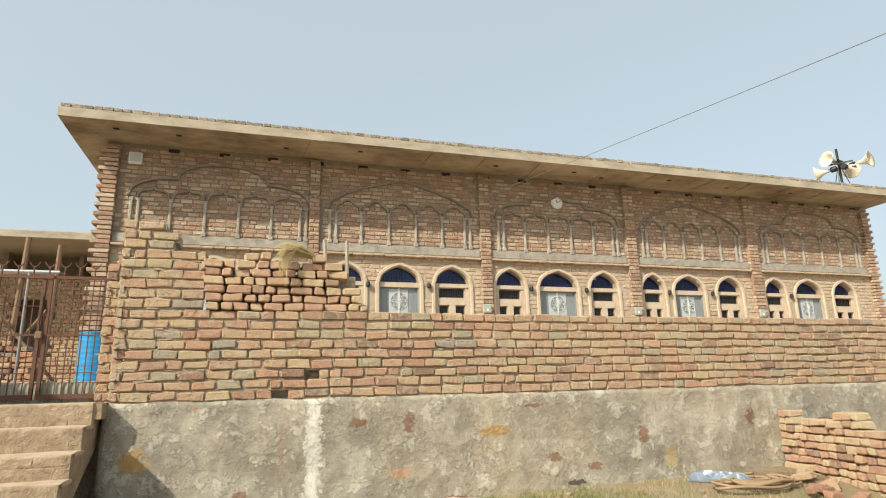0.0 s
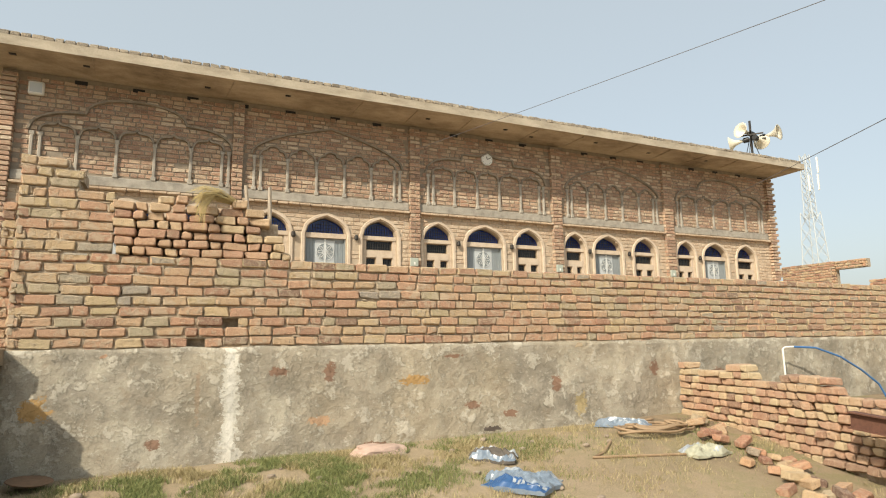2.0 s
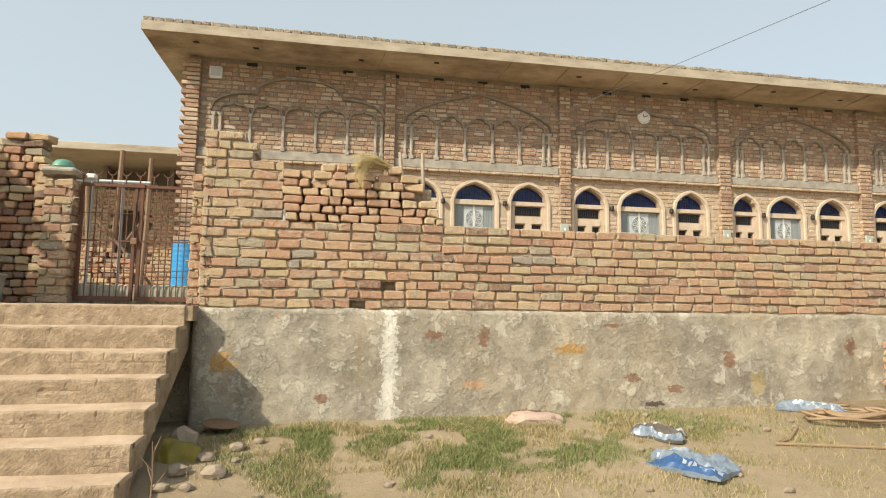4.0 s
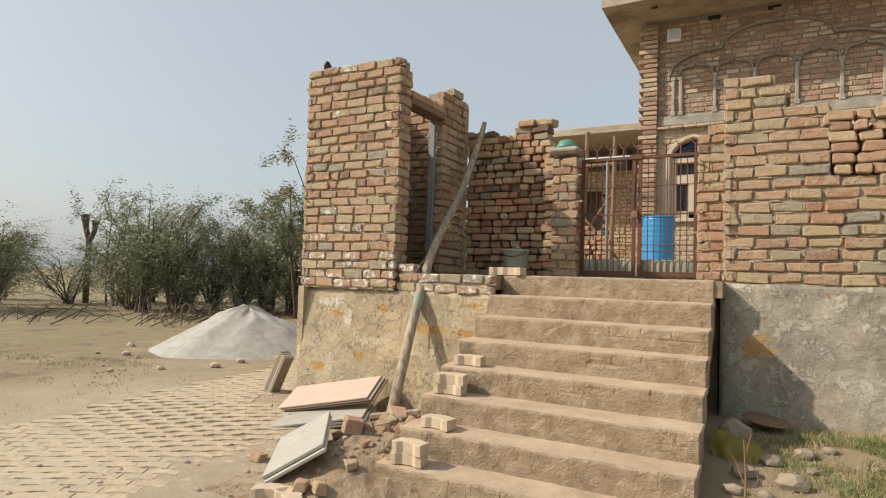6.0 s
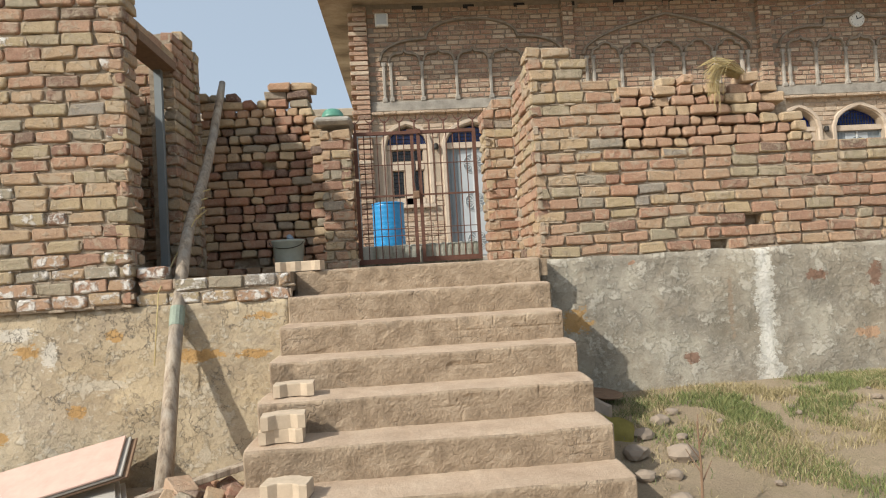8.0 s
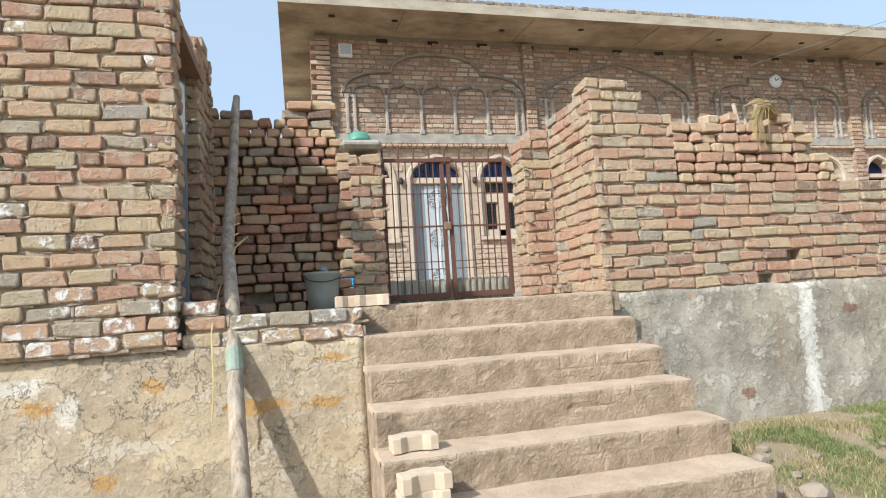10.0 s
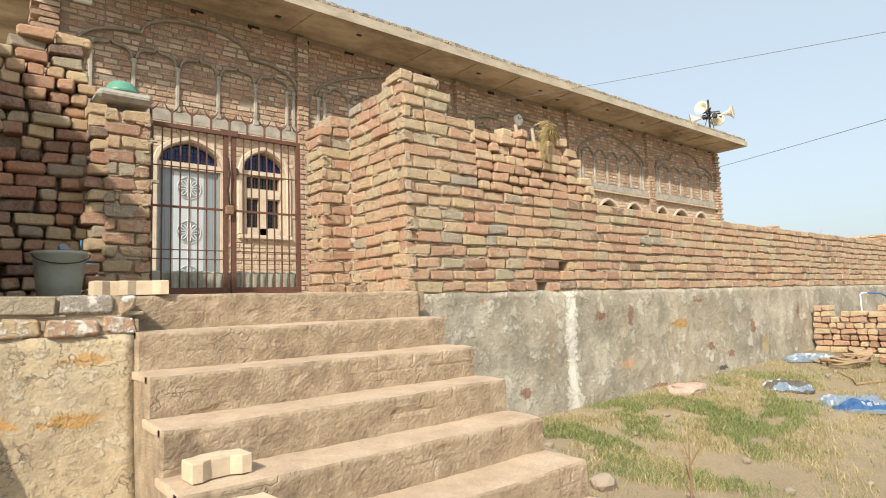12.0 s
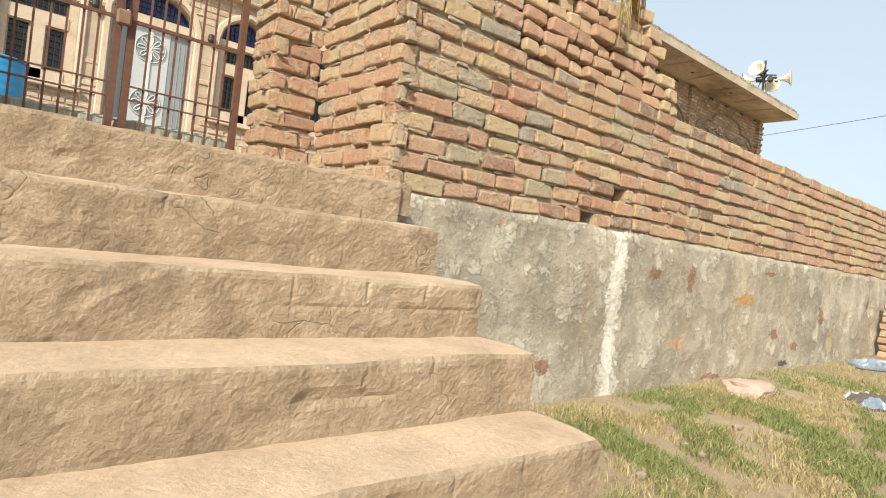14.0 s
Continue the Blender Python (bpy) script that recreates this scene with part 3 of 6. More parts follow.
# ---- plinths and platform ----
def wavy_slab(name, x0, x1, y_top, y_bot, z0, z1, back, label, material, amp=0.012, seed=0.0, category="wall"):
    """A plastered plinth face with an uneven surface, leaning a little, with depth behind it."""
    bm = bmesh.new()
    nx, nz = int((x1 - x0) / 0.05), int((z1 - z0) / 0.05)
    grid = []
    for j in range(nz + 1):
        row = []
        for i in range(nx + 1):
            fx, fz = i / nx, j / nz
            x, z = x0 + fx * (x1 - x0), z0 + fz * (z1 - z0)
            y = y_bot + (y_top - y_bot) * fz + amp * noise.noise(Vector((x * 2.2, z * 2.2, seed))) + 0.55 * amp * noise.noise(Vector((x * 7, z * 7, seed))) + 0.3 * amp * noise.noise(Vector((x * 16, z * 16, seed)))
            row.append(bm.verts.new((x, y, z + (0.02 * noise.noise(Vector((x * 3, seed, 0))) if j == nz else 0))))
        grid.append(row)
    for r0, r1 in zip(grid, grid[1:]):
        for i in range(nx):
            bm.faces.new((r0[i], r0[i + 1], r1[i + 1], r1[i]))
    edge = [bm.verts.new((v.co.x, back, v.co.z)) for v in grid[-1]]
    for i in range(nx):
        bm.faces.new((grid[-1][i], grid[-1][i + 1], edge[i + 1], edge[i]))
    for col in (0, nx):
        low = bm.verts.new((grid[0][col].co.x, back, z0))
        loop = [grid[j][col] for j in range(nz + 1)] + [edge[col], low]
        bm.faces.new(loop)
    ob = part(name, bm, material, None, label, smooth=True)
    return tagged(ob, category=category, kind="structure")


PL_TOP = 1.335
wavy_slab("wall_plinth_front", -1.33, 17.0, 6.275, 6.24, -0.4, 1.325, 6.9, "weathered grey plaster plinth under a brick wall", M_PLINTH, 0.024, 1.0)
wavy_slab("wall_plinth_left", -5.61, -3.27, 5.86, 5.70, -0.4, 1.15, 6.4, "cracked mud-plastered plinth beside the steps", M_PLINTH_L, 0.02, 7.0)
bm = boxed(-5.63, -5.55, 5.79, 7.4, -0.4, 1.16)
tagged(part("wall_plinth_side", bm, M_PLINTH_L, None, "mud-plastered side of the plinth"), category="wall", kind="structure")
bm = boxed(-5.6, -1.30, 6.10, 7.9, 1.20, 1.338)
box(bm, -4.3, -3.27, 5.93, 6.10, 1.20, 1.338)
tagged(part("floor_landing", bm, M_STEP, None, "dusty cement landing before the gate", ), category="floor", kind="structure")
bm = boxed(-5.6, 20.0, 7.9, 30.0, -0.4, 1.36)
box(bm, -1.30, 20.0, 6.55, 7.9, 1.0, 1.30)
tagged(part("floor_courtyard", bm, M_STEP, None, "dusty cement floor of the raised courtyard"), category="floor", kind="structure")
bm = boxed(-3.3, -1.36, 6.5, 6.7, -0.4, 1.15)
tagged(part("wall_platform_back", bm, M_PLINTH_L, None, "mud-plastered retaining wall of the courtyard"), category="wall", kind="structure")


# ---- steps ----
def stairs():
    root = thing("stairs", (-2.3, 5.0, 0), "worn cement-faced brick steps up to the gate", "stairs", "", "structure")
    rise, tread, y0, n = 0.19, 0.281, 6.08, 8
    rng = np.random.default_rng(8)
    for i in range(n):
        top, yf = 1.342 - rise * i, y0 - tread * i
        xl, xr = -3.26 - 0.012 * i, -1.36 + 0.006 * i
        bm = boxed(xl + 0.006, xr - 0.006, yf + 0.035, yf + 0.30, top - rise - 0.03, top - 0.012)
        part("step_core", bm, M_STEP, root)
        joints = []
        for row, width in ((0, 0.225), (1, 0.115 if i in (0, 7) else 0.225)):
            x = xl - rng.uniform(0, width)
            xs = []
            while x < xr:
                x += width * rng.uniform(0.85, 1.12)
                xs.append(x)
            joints.append(xs)
        nx, nz = 190, 18

        def coat(x, z):
            """How far the worn cement coat stands proud: brick joints show where it is thin."""
            low = z < top - rise * 0.5
            d = min(abs(x - q + 0.014 * noise.noise(Vector((z * 30, q, i)))) for q in joints[0 if low else 1])
            e = abs(z - (top - rise * 0.5) + 0.016 * noise.noise(Vector((x * 7, i * 2.0, 1))))
            thin = 0.7 * smooth01(-0.25 + 1.8 * noise.noise(Vector((x * 2.3, z * 6, i * 4.1))))
            groove = max(math.exp(-(d / 0.006) ** 2), 0.8 * math.exp(-(e / 0.007) ** 2))
            lump_ = noise.noise(Vector((x * 9, z * 13, i * 2.7))) * 0.0045 + noise.noise(Vector((x * 24, z * 30, i))) * 0.0035 + noise.noise(Vector((x * 60, z * 70, i))) * 0.003
            hole = max(0.0, noise.noise(Vector((x * 6.5, z * 11, i * 9.3))) - 0.40) * 0.035
            return 0.010 * groove * thin + 0.7 * lump_ + hole

        bm = bmesh.new()
        grid = []
        for k in range(nx + 1):
            x = xl + (xr - xl) * k / nx
            bow = 0.010 * noise.noise(Vector((x * 1.6, i * 3.1, 0)))
            sag = 0.009 * noise.noise(Vector((x * 2.1, i * 5.3, 4)))
            worn = 0.018 * max(0.0, noise.noise(Vector((x * 7 + 9, i * 5.7, 0))) + 0.05)
            col = []
            for q in range(nz + 1):
                f = q / nz
                z = top - rise - 0.02 + (rise + 0.02) * f
                r = max(0.0, f - 0.90) / 0.10
                y = yf + bow + coat(x, z) + (0.010 + worn) * r * r + 0.006 * (1 - f)
                col.append(bm.verts.new((x, y if 0 < k < nx else y + 0.015, z + (sag - worn * 0.5) * r)))
            grid.append(col)
        for a, b in zip(grid, grid[1:]):
            for q in range(nz):
                bm.faces.new((a[q], b[q], b[q + 1], a[q + 1]))
        for col in (grid[0], grid[-1]):
            back = [bm.verts.new((v.co.x, yf + 0.06, v.co.z)) for v in col]
            for q in range(nz):
                bm.faces.new((col[q], col[q + 1], back[q + 1], back[q]))
        bmesh.ops.recalc_face_normals(bm, faces=bm.faces)
        edge = [col[-1].co.copy() for col in grid]
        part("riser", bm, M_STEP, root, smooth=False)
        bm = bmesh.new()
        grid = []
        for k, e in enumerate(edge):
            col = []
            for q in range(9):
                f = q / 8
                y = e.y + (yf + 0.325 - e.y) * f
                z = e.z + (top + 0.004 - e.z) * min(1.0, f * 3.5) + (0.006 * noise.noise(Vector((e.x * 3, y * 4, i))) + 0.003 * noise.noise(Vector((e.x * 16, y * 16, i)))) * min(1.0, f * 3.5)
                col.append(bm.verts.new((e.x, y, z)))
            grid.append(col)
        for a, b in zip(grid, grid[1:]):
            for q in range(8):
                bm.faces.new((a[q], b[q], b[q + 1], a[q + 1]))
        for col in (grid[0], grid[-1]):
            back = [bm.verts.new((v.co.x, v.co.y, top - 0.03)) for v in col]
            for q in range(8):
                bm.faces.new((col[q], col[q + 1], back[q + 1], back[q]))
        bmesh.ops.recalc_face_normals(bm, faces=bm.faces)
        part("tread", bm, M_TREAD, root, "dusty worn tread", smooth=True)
    # sloping slab beneath, open to the side
    bm = bmesh.new()
    lo, hi = (4.35, -0.09), (6.35, 1.12)
    for a in ((-3.24, -1.37),):
        vs = [bm.verts.new((x, y, z)) for x in a for y, z in ((lo[0], lo[1] - 0.14), (lo[0], lo[1]), (hi[0], hi[1] + 0.1), (hi[0], hi[1] - 0.16))]
        for f in ((0, 1, 2, 3), (7, 6, 5, 4), (0, 4, 5, 1), (1, 5, 6, 2), (2, 6, 7, 3), (3, 7, 4, 0)):
            bm.faces.new([vs[k] for k in f])
    part("stair_slab", bm, M_STEP, root, "rough cement slab below the treads")
    # closed left flank
    bm = boxed(-3.30, -3.18, 4.2, 6.3, -0.3, 0.05)
    vs = [bm.verts.new((x, y, z)) for x in (-3.275, -3.2) for y, z in ((4.15, -0.3), (4.15, -0.16), (6.1, 1.17), (6.3, 1.3), (6.3, -0.3))]
    for f in ((0, 1, 2, 3, 4), (9, 8, 7, 6, 5), (0, 5, 6, 1), (1, 6, 7, 2), (2, 7, 8, 3), (3, 8, 9, 4), (4, 9, 5, 0)):
        bm.faces.new([vs[k] for k in f])
    part("stair_flank", bm, M_STEP, root)
    # low apron before the first step
    bm = bmesh.new()
    box(bm, -3.25, -1.25, 3.35, 4.2, -0.45, -0.16, bevel=0.02)
    part("apron", bm, M_STEP, root, "dusty cement apron")
    # brick-on-edge facing on the lowest step
    x = -3.0
    while x < -1.5:
        w = round(float(rng.choice([0.11, 0.12, 0.13])), 2)
        ob = finish("edge_brick", brick_mesh(w - 0.004, 0.06, 0.17, M_STEP), None, root)
        ob.matrix_basis = Matrix.Translation(-Vector(root.location)) @ Matrix.Translation((x + w / 2, 4.146 + rng.normal(0, 0.003), -0.085 + rng.normal(0, 0.005)))
        x += w
    return root


stairs()


# ---- brick walls of the yard ----
def top_high(u):
    x = -1.31 + u
    for lim, z in ((-1.02, 3.14), (-0.92, 3.05), (-0.78, 2.96), (-0.55, 2.86)):
        if x < lim:
            return z
    return 2.0


WALL_Z = PL_TOP - COURSE
masonry("wall_front_low", (-1.31, 6.29), 0, 17.4, WALL_Z, lambda u: 2.19 if u < 12.8 else 2.19 - 0.11 * (u - 12.8), "long low red brick wall with mud mortar joints", 0.34, 3,
        gaps=[(1.79, 1.93, 1.58), (1.47, 1.62, 1.37)], near=lambda u: u < 8.0, core=[(0.05, 2.48, 1.3, 2.18)])
masonry("wall_front_high", (-1.31, 6.29), 0, 0.78, WALL_Z + 10 * COURSE, top_high, "raised brick end of the wall with a stepped broken top", 0.34, 4)


def wall_return():
    """The wall's end that turns back to the gate, seen from the steps."""
    masonry("wall_return", (-1.31, 7.12), -90, 0.83, 1.35, lambda u: 3.02 + 0.12 * u, "red brick return wall beside the gate", 0.26, 9, rough=0.008)
    masonry("wall_gate_pier", (-1.60, 7.10), 0, 0.30, 1.35, lambda u: 2.97 if u > 0.12 else 2.84, "red brick pier beside the gate", 0.30, 10, rough=0.01)
    masonry("wall_gate_pier_side", (-1.60, 7.40), -90, 0.30, 1.35, lambda u: 2.84, "red brick side of the gate pier", 0.2, 11)


wall_return()


def tower():
    """The small roofless room at the head of the plinth."""
    masonry("wall_tower_front", (-5.62, 5.80), 0, 1.27, 1.17, lambda u: 3.66 if 0.0 < u < 0.95 else 3.60, "rough red brick wall of a roofless room", 0.23, 20, recess=0.027, lime=lambda z: 0.75 if z < 1.5 else 0.04)
    masonry("wall_tower_base", (-4.35, 5.84), 0, 1.09, 1.15, lambda u: 1.36 if u > 0.12 else 1.44, "two courses of whitewashed brick along the landing edge", 0.14, 21, recess=0.027, lime=lambda z: 0.8)
    masonry("wall_tower_left", (-5.62, 7.30), -90, 1.5, 1.17, lambda u: 3.62, "red brick outer wall of a roofless room", 0.22, 22)
    masonry("wall_tower_left_inner", (-5.40, 6.03), 90, 1.2, 1.35, lambda u: 3.45, "red brick inner face of a roofless room", 0.1, 23, limit=120)
    masonry("wall_tower_right_front", (-4.345, 5.80), 90, 0.24, 1.36, lambda u: 3.58, "red brick door jamb", 0.23, 24)
    masonry("wall_tower_right_back", (-4.345, 6.74), 90, 0.50, 1.36, lambda u: 3.60 if u > 0.2 else 3.52, "red brick door jamb", 0.23, 25)
    masonry("wall_tower_lintel", (-4.345, 6.04), 90, 0.70, 3.24, lambda u: 3.36, "course of bricks on a lintel", 0.23, 26)
    masonry("wall_tower_back", (-5.62, 7.22), 0, 1.3, 1.35, lambda u: 3.5, "red brick rear wall of a roofless room", 0.2, 27, limit=120)
    d = thing("door_frame", (-4.45, 6.4, 1.35), "rusty steel frame in the brick doorway", "door frame", "", "structure")
    part("frame_top", boxed(-4.52, -4.33, 6.03, 6.75, 3.17, 3.245), M_TIMBER, d)
    part("frame_post", boxed(-4.50, -4.44, 6.69, 6.735, 1.36, 3.17), M_GREY_METAL, d)
    part("frame_post", boxed(-4.50, -4.44, 6.045, 6.08, 1.36, 3.17), M_TIMBER, d)


tower()


# ---- the long brick hall ----
FY = 13.0
BAYS = [(-2.92, 0.96), (1.20, 5.02), (5.30, 9.12), (9.44, 13.10), (13.46, 17.60)]
OPEN = [[(-2.66, -1.86), (-1.48, -0.45), (-0.07, 0.74)], [(1.42, 2.20), (2.58, 3.50), (3.90, 4.72)], [(5.42, 6.16), (6.58, 7.60), (8.00, 8.78)],
        [(9.54, 10.20), (10.54, 11.46), (11.94, 12.73)], [(13.58, 14.28), (14.67, 15.63), (16.10, 16.90)]]
SPRING, APEX, HALL_FLOOR, BAND = 3.78, 4.17, 1.50, 4.42


def arch_pts(x0, x1, z0, z1, n=9):
    """A low four-centred arch from left to right."""
    c, h = (x0 + x1) / 2, (x1 - x0) / 2
    out = []
    for i in range(2 * n + 1):
        t = i / n - 1
        s = abs(t)
        out.append((c + t * h, z0 + (z1 - z0) * (0.36 * (1 - s) + 0.64 * math.sqrt(max(0, 1 - s ** 3.0)))))
    return out


def opening_loop(x0, x1, zb, grow=0.0):
    return [(x0 - grow, zb)] + [(x, z) for x, z in arch_pts(x0 - grow, x1 + grow, SPRING, APEX + grow)] + [(x1 + grow, zb)]


def filled(outer, holes, y, depth):
    bm = bmesh.new()
    edges = []
    for loop in [outer] + holes:
        vs = [bm.verts.new((x, y, z)) for x, z in loop]
        edges += [bm.edges.new((a, b)) for a, b in zip(vs, vs[1:] + vs[:1])]
    r = bmesh.ops.triangle_fill(bm, use_beauty=True, use_dissolve=False, edges=edges, normal=(0, -1, 0))
    faces = [g for g in r["geom"] if isinstance(g, bmesh.types.BMFace)]
    ext = bmesh.ops.extrude_face_region(bm, geom=faces)
    bmesh.ops.translate(bm, vec=(0, depth, 0), verts=[g for g in ext["geom"] if isinstance(g, bmesh.types.BMVert)])
    return bm


def ribbon(bm, pts, y, w, d):
    """A moulding that follows points on the facade."""
    n = len(pts)
    rings = []
    for i, (x, z) in enumerate(pts):
        a, b = pts[max(i - 1, 0)], pts[min(i + 1, n - 1)]
        dx, dz = b[0] - a[0], b[1] - a[1]
        l = math.hypot(dx, dz) or 1
        nx, nz = -dz / l * w / 2, dx / l * w / 2
        rings.append([bm.verts.new(p) for p in ((x + nx, y + 0.02, z + nz), (x + nx * 0.6, y - d, z + nz * 0.6), (x - nx * 0.6, y - d, z - nz * 0.6), (x - nx, y + 0.02, z - nz))])
    for a, b in zip(rings, rings[1:]):
        for k in range(3):
            bm.faces.new((a[k], a[k + 1], b[k + 1], b[k]))


hall = thing("wall_hall", (0, 0, 0), "long red brick hall front with blind arcades and pilasters", "wall", "", "structure")
holes = []
for bay in OPEN:
    for k, (x0, x1) in enumerate(bay):
        holes.append(opening_loop(x0, x1, HALL_FLOOR + 0.02 if k == 1 else 2.60))
part("wall_core", filled([(-3.18, 1.2), (17.85, 1.2), (17.85, 4.5), (-3.18, 4.5)], holes, FY, 0.32), M_LOW_CORE, hall)
part("wall_core", boxed(-3.18, 17.85, FY, FY + 0.32, 4.5, 6.60), M_FACADE_CORE, hall)


def in_opening(x, z, g=0.06):
    for bay in OPEN:
        for k, (x0, x1) in enumerate(bay):
            if x0 - g - 0.1 < x < x1 + g + 0.1 and (HALL_FLOOR if k == 1 else 2.55) < z < SPRING + 0.05:
                return True
            if x0 - g - 0.05 < x < x1 + g + 0.05 and SPRING <= z < APEX + 0.12 - 0.4 * abs(2 * x - x0 - x1) / (x1 - x0) + 0.1:
                return True
    return False


HRNG = np.random.default_rng(77)
up, low = Heap(), Heap()
z = 1.5
row = 0
VENTS = [(-2.3, 5.06), (0.02, 5.06), (1.65, 5.06), (4.0, 5.05), (5.72, 5.06), (7.1, 5.0), (8.7, 5.05), (10.9, 5.0), (16.9, 5.1)]
while z < 6.5:
    x = -2.92 + (0.12 if row % 2 else 0)
    while x < 17.6:
        l = PITCH * HRNG.uniform(0.94, 1.06) * (0.55 if HRNG.random() < 0.3 else 1)
        c, zc = x + l / 2, z + 0.04
        x += l
        in_pil = any(b[1] - 0.02 < c < BAYS[i + 1][0] + 0.02 for i, b in enumerate(BAYS[:-1]))
        if in_pil or (BAND - 0.02 < zc < 4.64) or (zc < BAND and in_opening(c, zc)):
            continue
        if any(abs(c - vx) < 0.1 and abs(zc - vz) < 0.05 for vx, vz in VENTS):
            continue
        (up if zc > 4.5 else low).add(Matrix.Translation((c, FY + 0.03 - HRNG.uniform(0.004, 0.014), zc)), l - 0.016, 0.07, 0.078, 0.008, 0.004, HRNG)
    z += 0.0965
    row += 1
up.link("upper_brickwork", M_FACADE, hall, "dark red brickwork under the eaves")
low.link("lower_brickwork", M_FACADE_LOW, hall, "sandy brickwork round the windows")
for i, b in enumerate(BAYS[:-1]):
    x0, x1 = b[1], BAYS[i + 1][0]
    heap = Heap()
    z = 1.4
    r = 0
    while z < 6.5:
        if r % 2:
            heap.add(Matrix.Translation(((x0 + x1) / 2, FY - 0.03, z + 0.04)), x1 - x0 - 0.02, 0.16, 0.08, 0.008, 0.004, HRNG)
        else:
            for s in (0.25, 0.75):
                heap.add(Matrix.Translation((x0 + (x1 - x0) * s, FY - 0.03, z + 0.04)), (x1 - x0) / 2 - 0.02, 0.16, 0.08, 0.008, 0.004, HRNG)
        z += 0.0965
        r += 1
    heap.link("pilaster", M_FACADE, hall)
    part("pilaster_core", boxed(x0 + 0.015, x1 - 0.015, FY - 0.09, FY + 0.01, 1.3, 6.55), M_FACADE_CORE, hall)
# toothed ends where a later wall will bond in
for x, s, nm in ((-3.18, -1, "toothed_end"), (17.62, 1, "toothed_end")):
    heap = Heap()
    z, r = 1.4, 0
    while z < 6.5:
        w = 0.36 if r % 2 else 0.26
        c = x + (0.26 - w / 2 if s < 0 else w / 2)
        heap.add(Matrix.Translation((c, FY - 0.03, z + 0.04)), w, 0.2, 0.08, 0.008, 0.005, HRNG)
        heap.add(Matrix.Translation((c, FY + 0.2, z + 0.04)), w, 0.22, 0.08, 0.008, 0.005, HRNG)
        z += 0.0965
        r += 1
    heap.link(nm, M_FACADE, hall, "toothed brick corner")
# side and rear walls
bm = boxed(-3.18, -2.94, FY + 0.33, 22.0, 1.2, 6.6)
box(bm, 17.6, 17.85, FY + 0.33, 22.0, 1.2, 6.6)
box(bm, -3.18, 17.85, 22.0, 22.3, 1.2, 6.6)
tagged(part("wall_hall_sides", bm, M_FACADE_CORE, None, "mortared side walls of the brick hall"), category="wall", kind="structure")
# cement band and thin brick cornice
for i, (x0, x1) in enumerate(BAYS):
    part("sill_band", boxed(x0 + 0.004, x1 - 0.004, FY - 0.05, FY + 0.02, 4.45, 4.64, bevel=0.01), M_CEMENT, hall, "grey cement band")
    heap = Heap()
    x = x0
    while x < x1 - 0.05:
        l = min(PITCH, x1 - x)
        heap.add(Matrix.Translation((x + l / 2, FY - 0.05, 4.40)), l - 0.01, 0.16, 0.05, 0.008, 0.005, HRNG)
        x += l
    heap.link("cornice_bricks", M_FACADE_LOW, hall)


def niche(c, w, zb, zt, foil):
    """The outline of one blind arch: a cusped ogee, or three foils."""
    h = w / 2
    pts = []
    for i in range(45):
        t = i / 22 - 1
        s = abs(t)
        if foil:
            z = (0.62 * math.sqrt(max(0, 1 - ((s - 0.5) / 0.5) ** 2)) if s > 0.5 else 0.60 + 0.40 * math.sqrt(max(0, 1 - (s / 0.5) ** 2)))
        else:
            z = 0.66 * math.sqrt(max(0, 1 - max(0, (s - 0.45) / 0.55) ** 2.2)) + (0.08 * (1 - s / 0.45) if s < 0.45 else 0) + 0.26 * max(0.0, 1 - s / 0.16) ** 1.5
        pts.append((c + t * h, zb + (zt - zb) * z))
    return pts


def big_outline(x0, x1, kind):
    c, h = (x0 + x1) / 2, (x1 - x0) / 2
    pts = []
    for i in range(73):
        t = i / 36 - 1
        s = abs(t)
        if kind == "lobed":
            if s > 0.5:
                z = 5.45 + 0.42 * math.sqrt(max(0, 1 - ((s - 0.5) / 0.5) ** 2.4))
            else:
                z = 5.87 + 0.38 * math.sqrt(max(0, 1 - (s / 0.5) ** 2.2))
        elif kind == "pointed":
            z = 5.45 + 0.78 * (0.55 * (1 - s) + 0.45 * math.sqrt(max(0, 1 - s ** 3.2)))
        else:
            z = 5.45 + (0.42 * math.sqrt(max(0, 1 - ((s - 0.55) / 0.45) ** 2.4)) if s > 0.55 else 0.42 + (0.16 if s < 0.42 else 0) + 0.14 * max(0, 1 - s / 0.2) ** 2)
        pts.append((c + t * h, z))
    return pts


KINDS = ["lobed", "pointed", "stepped", "pointed", "lobed"]
